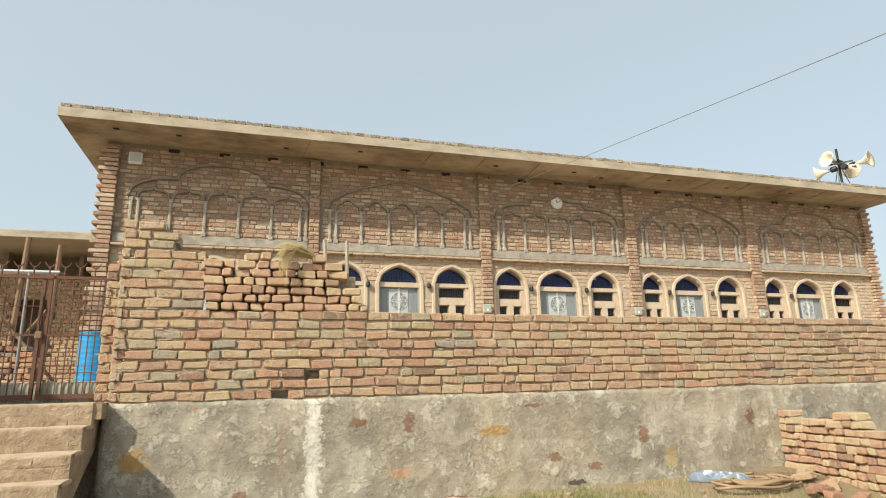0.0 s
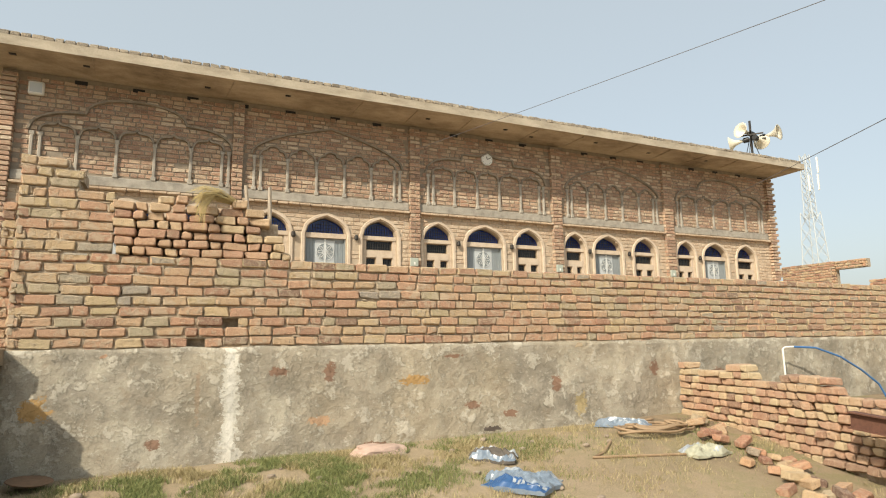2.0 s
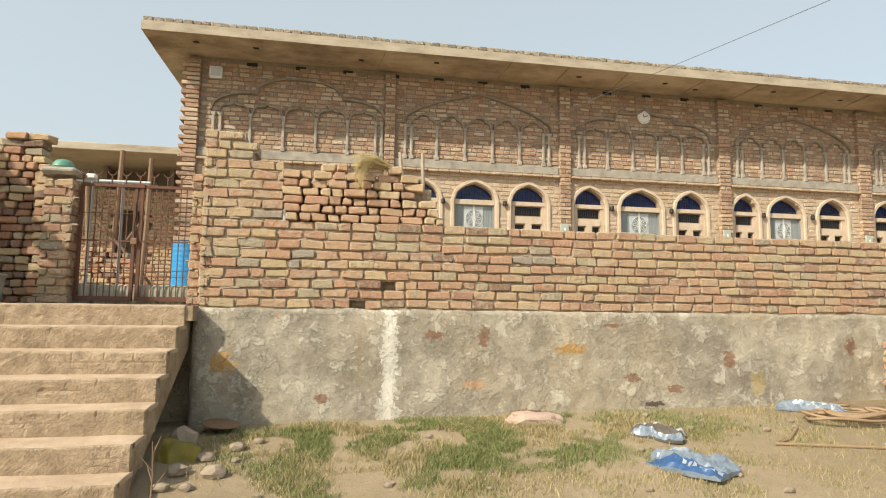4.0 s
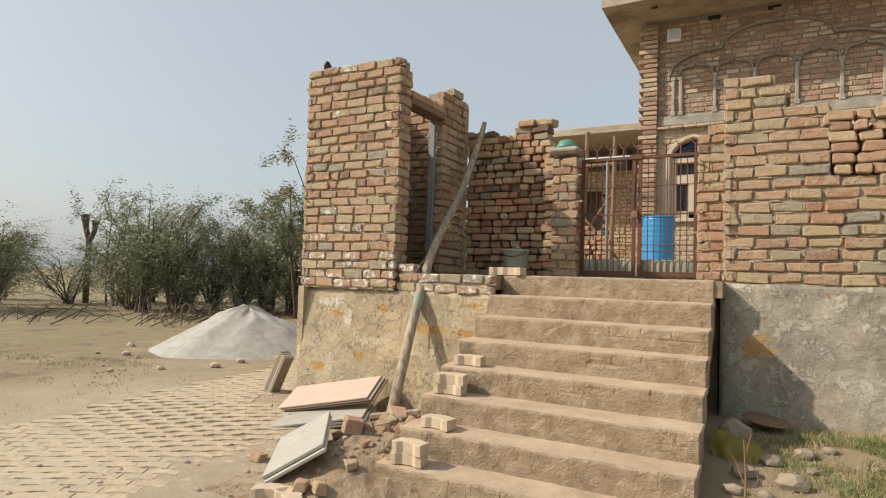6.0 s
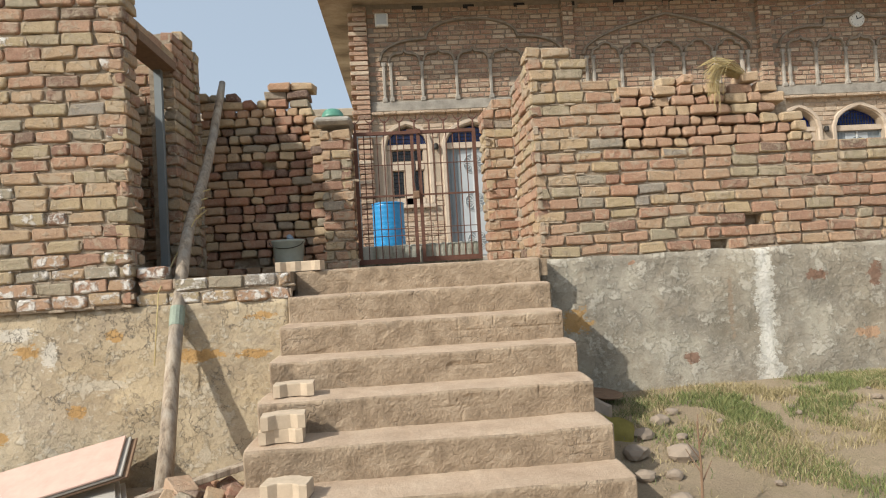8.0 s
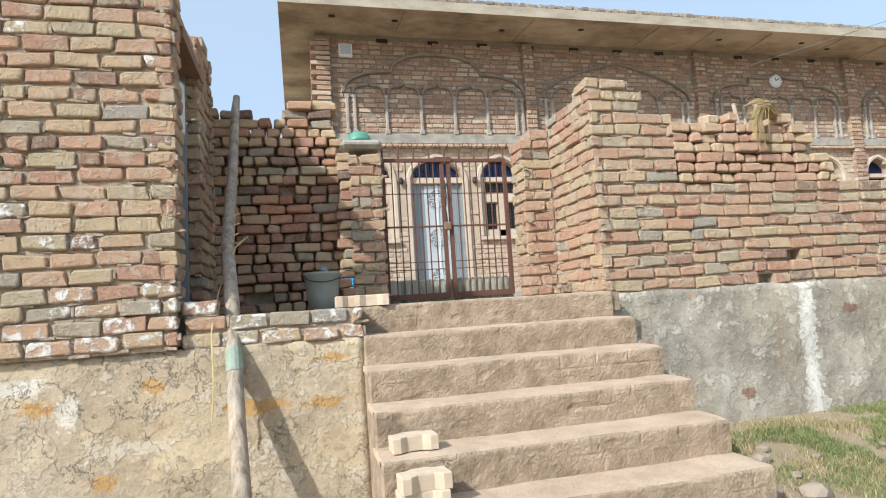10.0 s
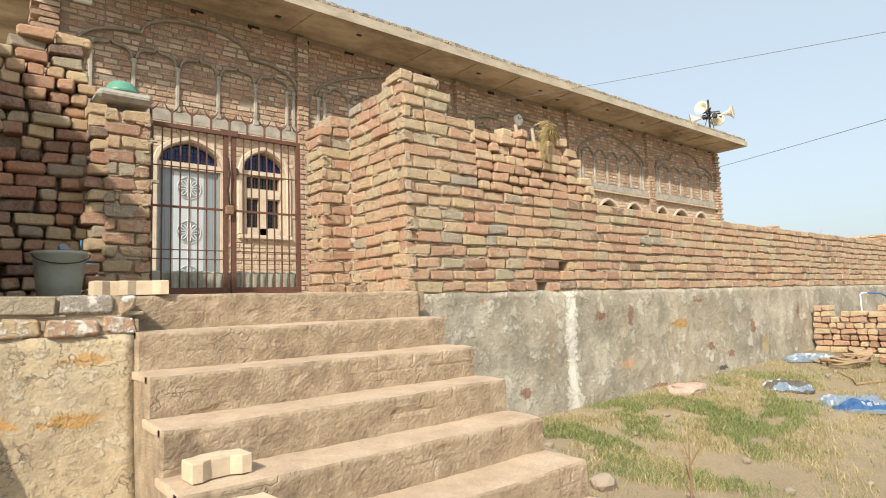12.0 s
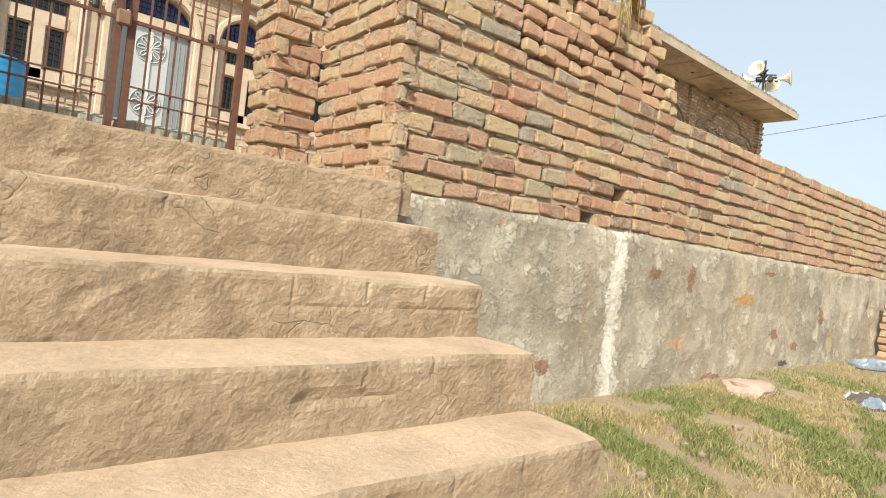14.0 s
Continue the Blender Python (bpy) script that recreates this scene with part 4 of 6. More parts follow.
for b, (x0, x1) in enumerate(BAYS):
    a0, a1 = x0 + 0.36, x1 - 0.12 if b == 0 else x1 - 0.30
    if b:
        a0 = x0 + 0.30
    pitch = (a1 - a0) / 5
    bm = bmesh.new()
    ribbon(bm, big_outline(a0 - 0.14, a1 + 0.14, KINDS[b]), FY, 0.06, 0.075)
    part("arcade_outline", bm, M_ARCH, hall, "grey cement moulding")
    for k in range(5):
        c = a0 + pitch * (k + 0.5)
        bm = bmesh.new()
        foil = KINDS[b] == "pointed"
        ribbon(bm, niche(c, pitch - 0.07, 5.42, 5.67, foil), FY, 0.06, 0.07)
        part("blind_arch", bm, M_ARCH, hall)
    for k in range(6):
        for off in ((0,) if 0 < k < 5 else (-0.07, 0.07)):
            c = a0 + pitch * k + off
            bm = boxed(c - 0.03, c + 0.03, FY - 0.055, FY + 0.02, 4.70, 5.36, bevel=0.012)
            box(bm, c - 0.05, c + 0.05, FY - 0.065, FY + 0.02, 4.63, 4.72, bevel=0.012)
            box(bm, c - 0.045, c + 0.045, FY - 0.06, FY + 0.02, 5.34, 5.42, bevel=0.012)
            part("colonnette", bm, M_CEMENT, hall)

# ---- eaves slab ----
bm = bmesh.new()
nx = 90
rings = []
for k in range(nx + 1):
    x = -3.82 + (18.2 + 3.82) * k / nx
    d = 0.02 * noise.noise(Vector((x * 1.3, 0, 0)))
    rings.append([bm.verts.new(p) for p in ((x, 11.93 + d, 6.62 + d * 0.7), (x, 11.92 + d, 6.80 + d * 0.5), (x, 22.9, 6.84), (x, 22.9, 6.62), (x, 13.0, 6.605))])
for a, b in zip(rings, rings[1:]):
    for j in range(5):
        bm.faces.new((a[j], a[(j + 1) % 5], b[(j + 1) % 5], b[j]))
bm.faces.new(rings[0][::-1])
bm.faces.new(rings[-1])
roof = part("ceiling_eaves_slab", bm, M_CONCRETE, None, "stained concrete roof slab with wide eaves")
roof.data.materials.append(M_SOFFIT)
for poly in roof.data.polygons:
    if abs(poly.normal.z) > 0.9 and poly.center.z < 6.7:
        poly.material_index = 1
tagged(roof, category="roof", kind="structure")
M_COPING = brick_mat("coping_brick", [(0.0, (0.17, 0.155, 0.13)), (0.6, (0.28, 0.255, 0.21)), (1.0, (0.40, 0.36, 0.29))])
bm = bmesh.new()
for x in (-1.6, 0.9, 3.6, 4.9, 6.3, 8.2, 9.6, 11.4, 12.6, 14.0, 15.3, 16.6):
    m = pose(x, 12.0, 6.606, 0, 0, HRNG.uniform(-9, 9))
    box(bm, -0.012, 0.012, 0, 0.98, -0.012, 0.006, m)
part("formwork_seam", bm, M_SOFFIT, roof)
# black plates paint the shade inside small spalled holes
for x, y in ((-2.9, 12.3), (-1.75, 12.35), (0.4, 12.5), (2.0, 12.3), (5.3, 12.4), (7.4, 12.35), (8.3, 12.55), (10.2, 12.3), (12.2, 12.45), (14.4, 12.4)):
    bm = boxed(x - 0.05, x + 0.06, y - 0.03, y + 0.04, 6.600, 6.615, bevel=0.004)
    part("spalled_hole", bm, M_BLACK, roof, "spalled hole, its inner shade painted as a black plate")
edge = thing("trim_roof_edge", (0, 0, 0), "row of bricks laid along the roof edge", "trim", "", "structure")
rest = Heap()
x, n = -3.80, 0
while x < 18.1:
    l = HRNG.uniform(0.15, 0.2)
    m = Matrix.Translation((x + l / 2, 11.995 + HRNG.uniform(-0.015, 0.015), 6.845)) @ Euler((0, HRNG.normal(0, .02), HRNG.normal(0, .04))).to_matrix().to_4x4()
    ob = finish("brick", brick_mesh(l - 0.008, 0.13, 0.085, M_COPING), None, edge)
    ob.matrix_basis = m
    x += l
# beam-end holes below the slab, their inner shade painted as black blocks
for i in range(20):
    x = -1.9 + i * 1.02
    ob = part("beam_pocket", boxed(x - 0.11, x + 0.11, FY - 0.012, FY + 0.05, 6.47, 6.55), M_BLACK, hall)


# ---- windows and doors of the hall ----
def rosette(bm, c, z, r, y):
    for k in range(8):
        a = math.pi * k / 4
        loop = []
        for q in range(13):
            f = q / 12 * 2 * math.pi
            u, v = 0.50 + 0.34 * math.cos(f), 0.155 * math.sin(f) * (0.75 + 0.35 * math.cos(f))
            loop.append((c + r * (u * math.cos(a) - v * math.sin(a)), y, z + r * (u * math.sin(a) + v * math.cos(a))))
        tube(bm, loop, 0.008, 5, cap=False)
    tube(bm, [(c + 0.1 * r * math.cos(f), y, z + 0.1 * r * math.sin(f)) for f in np.linspace(0, 2 * math.pi, 9)], 0.009, 5, cap=False)
    ring = [[bm.verts.new((c + rr * math.cos(2 * math.pi * k / 24), y - dy, z + rr * math.sin(2 * math.pi * k / 24))) for k in range(24)] for rr, dy in ((r * 0.94, 0), (r * 0.97, 0.006), (r, 0))]
    for a, b in zip(ring, ring[1:]):
        for k in range(24):
            bm.faces.new((a[k], a[(k + 1) % 24], b[(k + 1) % 24], b[k]))


def fanlight(root, x0, x1, foot):
    """Blue panes with a lattice, under the arch."""
    loop = [(x0 + 0.005, SPRING + 0.01)] + arch_pts(x0 + 0.005, x1 - 0.005, SPRING + 0.02, APEX - 0.03) + [(x1 - 0.005, SPRING + 0.01)]
    part("fan_pane", filled(loop, [], FY + 0.17, 0.01), M_GLASS, root, "deep blue glass fanlight")
    bm = bmesh.new()
    n = int((x1 - x0) / 0.06)
    for i in range(1, n):
        x = x0 + (x1 - x0) * i / n
        s = abs(2 * x - x0 - x1) / (x1 - x0)
        h = (APEX - SPRING - 0.07) * (0.36 * (1 - s) + 0.64 * math.sqrt(max(0, 1 - s ** 3.0)))
        box(bm, x - 0.004, x + 0.004, FY + 0.145, FY + 0.158, SPRING + 0.02, SPRING + h)
    for k in range(1, 5):
        zz = SPRING + 0.075 * k
        w = (x1 - x0) / 2 * (1 - (k / 5.0) ** 1.1) * 0.95
        c = (x0 + x1) / 2
        box(bm, c - w, c + w, FY + 0.14, FY + 0.15, zz, zz + 0.008)
    part("fan_grille", bm, M_IRON, root)
    bm = bmesh.new()
    ribbon(bm, opening_loop(x0, x1, foot, 0.06), FY - 0.005, 0.10, 0.03)
    part("arch_moulding", bm, M_STONE_FRAME, root, "cream plaster arch moulding")


def hall_window(i, x0, x1):
    w = thing(f"window_{i}", ((x0 + x1) / 2, FY, 2.6), "arched window with cream frame, iron grille and blue fanlight", "window", "hall windows", "structure")
    fanlight(w, x0, x1, 2.62)
    c, s = (x0 + x1) / 2, 0.085
    bm = bmesh.new()
    box(bm, x0, x0 + s, FY + 0.06, FY + 0.18, 2.6, SPRING)
    box(bm, x1 - s, x1, FY + 0.06, FY + 0.18, 2.6, SPRING)
    box(bm, x0, x1, FY + 0.04, FY + 0.18, SPRING - 0.07, SPRING + 0.02)
    box(bm, x0 + s, x1 - s, FY + 0.05, FY + 0.18, 3.30, 3.46)
    box(bm, c - 0.075, c + 0.075, FY + 0.05, FY + 0.18, 2.6, 3.30)
    box(bm, x0 + s, x1 - s, FY + 0.05, FY + 0.18, 2.6, 2.74)
    part("window_frame", bm, M_STONE_FRAME, w, "cream painted frame")
    part("window_sill", boxed(x0 - 0.1, x1 + 0.1, FY - 0.09, FY + 0.2, 2.53, 2.60, bevel=0.01), M_STONE_FRAME, w)
    for a, b, z0, z1 in ((x0 + s, x1 - s, 3.46, SPRING - 0.07), (x0 + s, c - 0.075, 2.74, 3.30), (c + 0.075, x1 - s, 2.74, 3.30)):
        bm = bmesh.new()
        box(bm, a, a + 0.02, FY + 0.09, FY + 0.16, z0, z1)
        box(bm, b - 0.02, b, FY + 0.09, FY + 0.16, z0, z1)
        box(bm, a + 0.02, b - 0.02, FY + 0.09, FY + 0.16, z1 - 0.02, z1)
        box(bm, a + 0.02, b - 0.02, FY + 0.09, FY + 0.16, z0, z0 + 0.02)
        part("sash", bm, M_SASH, w, "tan wooden sash")
        part("pane", boxed(a + 0.018, b - 0.018, FY + 0.14, FY + 0.15, z0 + 0.018, z1 - 0.018), M_DARK_GLASS, w, "dark window pane")
        bm = bmesh.new()
        n = max(3, int((b - a) / 0.055))
        for k in range(1, n):
            box(bm, a + (b - a) * k / n - 0.005, a + (b - a) * k / n + 0.005, FY + 0.10, FY + 0.112, z0, z1)
        m = max(2, int((z1 - z0) / 0.075))
        for k in range(1, m):
            box(bm, a, b, FY + 0.113, FY + 0.123, z0 + (z1 - z0) * k / m - 0.004, z0 + (z1 - z0) * k / m + 0.004)
        part("grille", bm, M_IRON, w)
    return w


def hall_door(i, x0, x1):
    d = thing(f"door_{i}", ((x0 + x1) / 2, FY, HALL_FLOOR), "closed grey steel double door with white rosettes and blue fanlight", "door", "hall doors", "structure")
    fanlight(d, x0, x1, HALL_FLOOR + 0.03)
    part("transom", boxed(x0, x1, FY + 0.04, FY + 0.19, SPRING - 0.09, SPRING + 0.02), M_STONE_FRAME, d)
    c = (x0 + x1) / 2
    fw = (x1 - x0) / 2
    zt = SPRING - 0.09
    bm = boxed(x0, x0 + 0.03, FY + 0.08, FY + 0.18, HALL_FLOOR, zt)
    box(bm, x1 - 0.03, x1, FY + 0.08, FY + 0.18, HALL_FLOOR, zt)
    part("door_frame", bm, M_GREY_METAL, d)
    for s in (-1, 1):
        a, b = sorted((c + s * 0.006, c + s * (fw - 0.03)))
        part("leaf", boxed(a, b, FY + 0.12, FY + 0.15, HALL_FLOOR + 0.02, zt), M_GREY_METAL, d, "grey steel door leaf")
        a, b = sorted((c + s * 0.008, c + s * fw * 0.48))
        part("pale_panel", boxed(a, b, FY + 0.112, FY + 0.121, HALL_FLOOR + 0.06, zt - 0.04, bevel=0.004), M_PALE_METAL, d, "pale pressed panel")
        bm = bmesh.new()
        for k in range(1, 4):
            x = c + s * fw * (0.48 + 0.13 * k)
            tube(bm, [(x, FY + 0.119, HALL_FLOOR + 0.05), (x, FY + 0.119, zt - 0.03)], 0.006, 6)
        part("ribs", bm, M_GREY_METAL, d)
    part("meeting_bar", boxed(c - 0.02, c + 0.02, FY + 0.095, FY + 0.112, HALL_FLOOR + 0.03, zt - 0.01, bevel=0.004), M_ROSETTE, d)
    for z in (HALL_FLOOR + 0.35, HALL_FLOOR + 1.12, HALL_FLOOR + 1.88):
        bm = lathe([(0.2, 0.0), (0.2, 0.006)], (0, 0, 0), 24)
        bmesh.ops.transform(bm, matrix=pose(c, FY + 0.112, z, 90, 0, 0), verts=bm.verts)
        part("rosette_plate", bm, M_GREY_METAL, d)
        bm = bmesh.new()
        rosette(bm, c, z, 0.2, FY + 0.098)
        part("rosette", bm, M_ROSETTE, d, "pale floral rosette")
    return d


wi = di = 1
for bay in OPEN:
    hall_window(wi, *bay[0])
    hall_door(di, *bay[1])
    hall_window(wi + 1, *bay[2])
    wi, di = wi + 2, di + 1
bm = boxed(-2.9, 17.6, FY + 2.5, FY + 2.6, 1.3, 6.6)
tagged(part("wall_hall_inside", bm, M_FACADE_CORE, None, "dim inner wall of the hall"), category="wall", kind="structure")
bm = boxed(-2.92, 17.6, FY - 0.5, FY - 0.005, 1.3, 1.52, bevel=0.02)
tagged(part("trim_hall_ledge", bm, M_CEMENT, None, "damp grey cement ledge along the hall"), category="ledge", kind="structure")


# ---- loose bricks stacked on the wall and by the gate ----
def loose_stack(name, label, origin, yaw, length, z0, top, seed, material=M_LOOSE, group="", sizes=(0.11, 0.115, 0.12, 0.13, 0.16, 0.2, 0.225, 0.235)):
    """Bricks laid dry, of mixed length, with gaps and tilts."""
    rng = np.random.default_rng(seed)
    fm = pose(origin[0], origin[1], 0, 0, 0, yaw)
    root = thing(name, (origin[0], origin[1], z0), label, "brick stack", group)
    z = z0
    while z < max(top(u) for u in np.linspace(0, length, 30)) - 0.03:
        u = rng.uniform(-0.02, 0.04)
        h = 0.082
        while u < length - 0.05:
            l = float(rng.choice(sizes))
            if u + l > length + 0.05:
                l = max(0.1, length - u)
            c = u + l / 2
            if z + 0.05 < top(c) and rng.random() > 0.02:
                d = 0.11 if rng.random() < 0.25 else 0.2
                out = rng.normal(0, 0.013)
                m = fm @ Matrix.Translation((c, d / 2 - out, z + h / 2)) @ Euler((rng.normal(0, .025), rng.normal(0, .02), rng.normal(0, .06))).to_matrix().to_4x4()
                ob = finish("brick", brick_mesh(l - 0.008, d, h, material), None, root)
                ob.matrix_basis = Matrix.Translation(-Vector(root.location)) @ m
            u += l + rng.uniform(0.002, 0.012)
        z += h + 0.006
    return root


loose_stack("brick_stack", "dry-stacked spare bricks piled on top of the front wall", (-0.55, 6.285), 0, 1.64, 2.212,
            lambda u: 2.80 - 0.05 * math.sin(u * 9) if u < 1.25 else (2.72 if u < 1.42 else 2.5 - 0.7 * (u - 1.42)), 31, M_SPARE)
loose_stack("brick_stack", "tall dry-laid screen of old bricks beside the gate", (-4.40, 7.46), 0, 1.14, 1.345,
            lambda u: 3.18 + 0.07 * (u > 0.62) - 0.04 * (0.35 < u < 0.6), 32)
# added slabs: block light and view through the gaps between dry-laid bricks
bm = boxed(-0.52, 1.0, 6.43, 6.50, 2.20, 2.62)
tagged(part("wall_stack_back", bm, M_MORTAR, None, "added backing slab that closes the gaps of the stacked bricks"), category="wall", kind="structure")
bm = boxed(-4.42, -3.28, 7.585, 7.66, 1.34, 2.95)
tagged(part("wall_screen_back", bm, M_MORTAR, None, "added backing slab that closes the gaps of the dry brick screen"), category="wall", kind="structure")
loose_stack("brick_stack", "irregular brick edge standing out of the gate pier", (-3.30, 7.30), 0, 0.15, 1.345, lambda u: 2.72, 33)
masonry("wall_pier_left", (-3.19, 7.28), 0, 0.31, 1.345, lambda u: 2.78, "mud-smeared brick gate pier", 0.32, 34)
masonry("wall_pier_left_side", (-2.88, 7.28), 90, 0.32, 1.345, lambda u: 2.78, "mud-smeared brick side of the gate pier", 0.2, 35)
bm = boxed(-3.24, -2.87, 7.27, 7.62, 2.78, 2.86, bevel=0.03)
tagged(part("trim_pier_cap", bm, M_CEMENT, None, "lumpy cement cap of the gate pier"), category="trim", kind="structure")
bowl = part("bowl", lathe([(0.115, 0), (0.125, 0.012), (0.11, 0.03), (0.10, 0.06), (0.075, 0.09), (0.03, 0.105), (0.005, 0.107)], (-3.06, 7.42, 2.862), 24), M_GREEN, None, smooth=True)
tagged(bowl, "green plastic bowl upside down on the gate pier", "bowl")


# ---- gate ----
bm = bmesh.new()
nk = 60
prof = [(7.50, 1.33), (7.497, 1.50), (7.505, 1.555), (7.53, 1.57), (7.62, 1.565), (7.62, 1.33)]
rings = [[bm.verts.new((-2.88 + 1.26 * k / nk, y + 0.006 * noise.noise(Vector((k * 0.5, z * 6, 0))), z + (0.012 * noise.noise(Vector((k * 0.35, 2, 0))) if z > 1.4 else 0))) for y, z in prof] for k in range(nk + 1)]
for a, b in zip(rings, rings[1:]):
    for q in range(5):
        bm.faces.new((a[q], a[q + 1], b[q + 1], b[q]))
bm.faces.new(rings[0])
bm.faces.new(rings[-1][::-1])
M_DAMP = rough_mat("damp_cement", [(0.34, (0.20, 0.21, 0.16)), (0.48, (0.36, 0.36, 0.29)), (0.62, (0.52, 0.50, 0.42))], 9, 50, squash=(2.6, 1, 0.25))
tagged(part("trim_gate_kerb", bm, M_DAMP, None, "damp streaked cement kerb behind the gate"), category="kerb", kind="structure")


def gate():
    g = thing("gate", (-2.27, 7.45, 1.36), "closed rusty iron double gate of square bars", "gate")
    z0, z1, y = 1.385, 2.72, 7.45
    for a, b in ((-2.87, -2.265), (-2.235, -1.63)):
        leaf = thing("gate_leaf", (0, 0, 0))
        leaf.parent = g
        leaf.location = -Vector(g.location)
        bm = bmesh.new()
        box(bm, a, a + 0.035, y - 0.018, y + 0.018, z0, z1)
        box(bm, b - 0.035, b, y - 0.018, y + 0.018, z0, z1)
        box(bm, a + 0.035, b - 0.035, y - 0.017, y + 0.017, z1 - 0.032, z1)
        box(bm, a + 0.035, b - 0.035, y - 0.017, y + 0.017, z0, z0 + 0.05)
        part("leaf_frame", bm, M_RUST, leaf)
        n = 8
        for k in range(1, n):
            x = a + 0.035 + (b - a - 0.07) * k / n
            part("bar", boxed(x - 0.005, x + 0.005, y - 0.005, y + 0.005, z0 + 0.045, z1 - 0.03), M_RUST, leaf)
        for zz, h in ((z0 + 0.27, 0.008), (z0 + 0.34, 0.008), (z0 + 0.67, 0.018), (z0 + 0.99, 0.008)):
            part("cross_bar", boxed(a + 0.03, b - 0.03, y - 0.016, y - 0.006, zz, zz + h), M_RUST, leaf)
    for k in range(9):
        x = -2.85 + k * 0.15
        bm = tubed([(x, y, z1 - 0.005), (x, y, z1 + 0.11)], 0.009, 6)
        for s in (-1, 1):
            tube(bm, [(x, y, z1 + 0.09), (x + s * 0.035, y, z1 + 0.12), (x + s * 0.055, y, z1 + 0.16)], [0.007, 0.007, 0.003], 6)
        part("spike", bm, M_RUST, g, "forked iron spike")
    part("latch_plate", boxed(-2.33, -2.19, y - 0.03, y - 0.018, z1 - 0.035, z1 + 0.012), M_RUST, g)
    part("lock_chain", tubed([(-2.27, y - 0.03, 2.50), (-2.262, y - 0.04, 2.36), (-2.275, y - 0.035, 2.22), (-2.26, y - 0.04, 2.08)], 0.007, 8), M_BLACK, g, "dark chain and padlock")
    part("padlock", boxed(-2.30, -2.23, y - 0.06, y - 0.03, 2.02, 2.1, bevel=0.01), M_TIMBER, g)


gate()


# ---- things on the landing and steps ----
def bucket():
    b = thing("bucket", (-3.47, 6.95, 1.34), "grey-green plastic bucket full of rubbish", "bucket")
    part("body", lathe([(0.105, 0.0), (0.112, 0.004), (0.128, 0.13), (0.142, 0.27), (0.152, 0.28), (0.152, 0.30), (0.14, 0.30), (0.12, 0.13), (0.1, 0.02)], (-3.47, 6.95, 1.342), 28), M_GREY_PLASTIC, b, smooth=True)
    part("handle", tubed([(-3.47 + 0.15 * math.cos(a), 6.86 - 0.06 * abs(math.sin(a)), 1.62 - 0.06 * math.sin(a)) for a in np.linspace(0, math.pi, 12)], 0.004, 6), M_IRON, b)
    bm = bmesh.new()
    bmesh.ops.create_icosphere(bm, subdivisions=2, radius=0.035)
    for v in bm.verts:
        v.co = Vector((-3.45, 6.95, 1.66)) + v.co * (1 + 0.5 * noise.noise(v.co * 30))
    part("rag", bm, M_SACK_BLUE, b, "crumpled blue rag")


bucket()


def paver_mesh(l=0.235, w=0.115, h=0.075, wave=0.012):
    """A zigzag-edged paving block."""
    bm = bmesh.new()
    n = 6
    side = [(-l / 2 + l * k / n, wave * (1 if k in (2, 3, 4) else -1)) for k in range(n + 1)]
    loop = [(x, -w / 2 + d) for x, d in side] + [(x, w / 2 + d) for x, d in side[::-1]]
    lo = [bm.verts.new((x, y, 0)) for x, y in loop]
    mi = [bm.verts.new((x, y, h - 0.006)) for x, y in loop]
    hi = [bm.verts.new((x * 0.98, y * 0.955, h)) for x, y in loop]
    for a, b in ((lo, mi), (mi, hi)):
        for k in range(len(loop)):
            bm.faces.new((a[k], a[(k + 1) % len(loop)], b[(k + 1) % len(loop)], b[k]))
    bm.faces.new(hi)
    bm.faces.new(lo[::-1])
    bmesh.ops.recalc_face_normals(bm, faces=bm.faces)
    me = bpy.data.meshes.new("paving_block")
    bm.to_mesh(me)
    bm.free()
    return me


BLOCK = paver_mesh()
BLOCK.materials.append(M_CREAM_BLOCK)
BLOCK_AT = [(-3.30, 6.17, 1.345, 3), (-3.17, 6.14, 1.345, -10), (-3.12, 5.12, 0.592, 4), (-3.14, 4.83, 0.402, 2), (-3.13, 4.83, 0.478, 6), (-3.06, 4.52, 0.212, -8), (-3.12, 4.22, 0.022, 4), (-3.11, 4.22, 0.098, -3),
            (-3.80, 3.62, -0.17, 20), (-3.62, 3.60, -0.17, -30)]
for x, y, z, a in BLOCK_AT:
    ob = new("paving_block", BLOCK)
    ob.matrix_basis = pose(x, y, z, 0, 0, a)
    tagged(ob, "cream zigzag concrete paving block resting on a step", "paving block", "spare paving blocks")


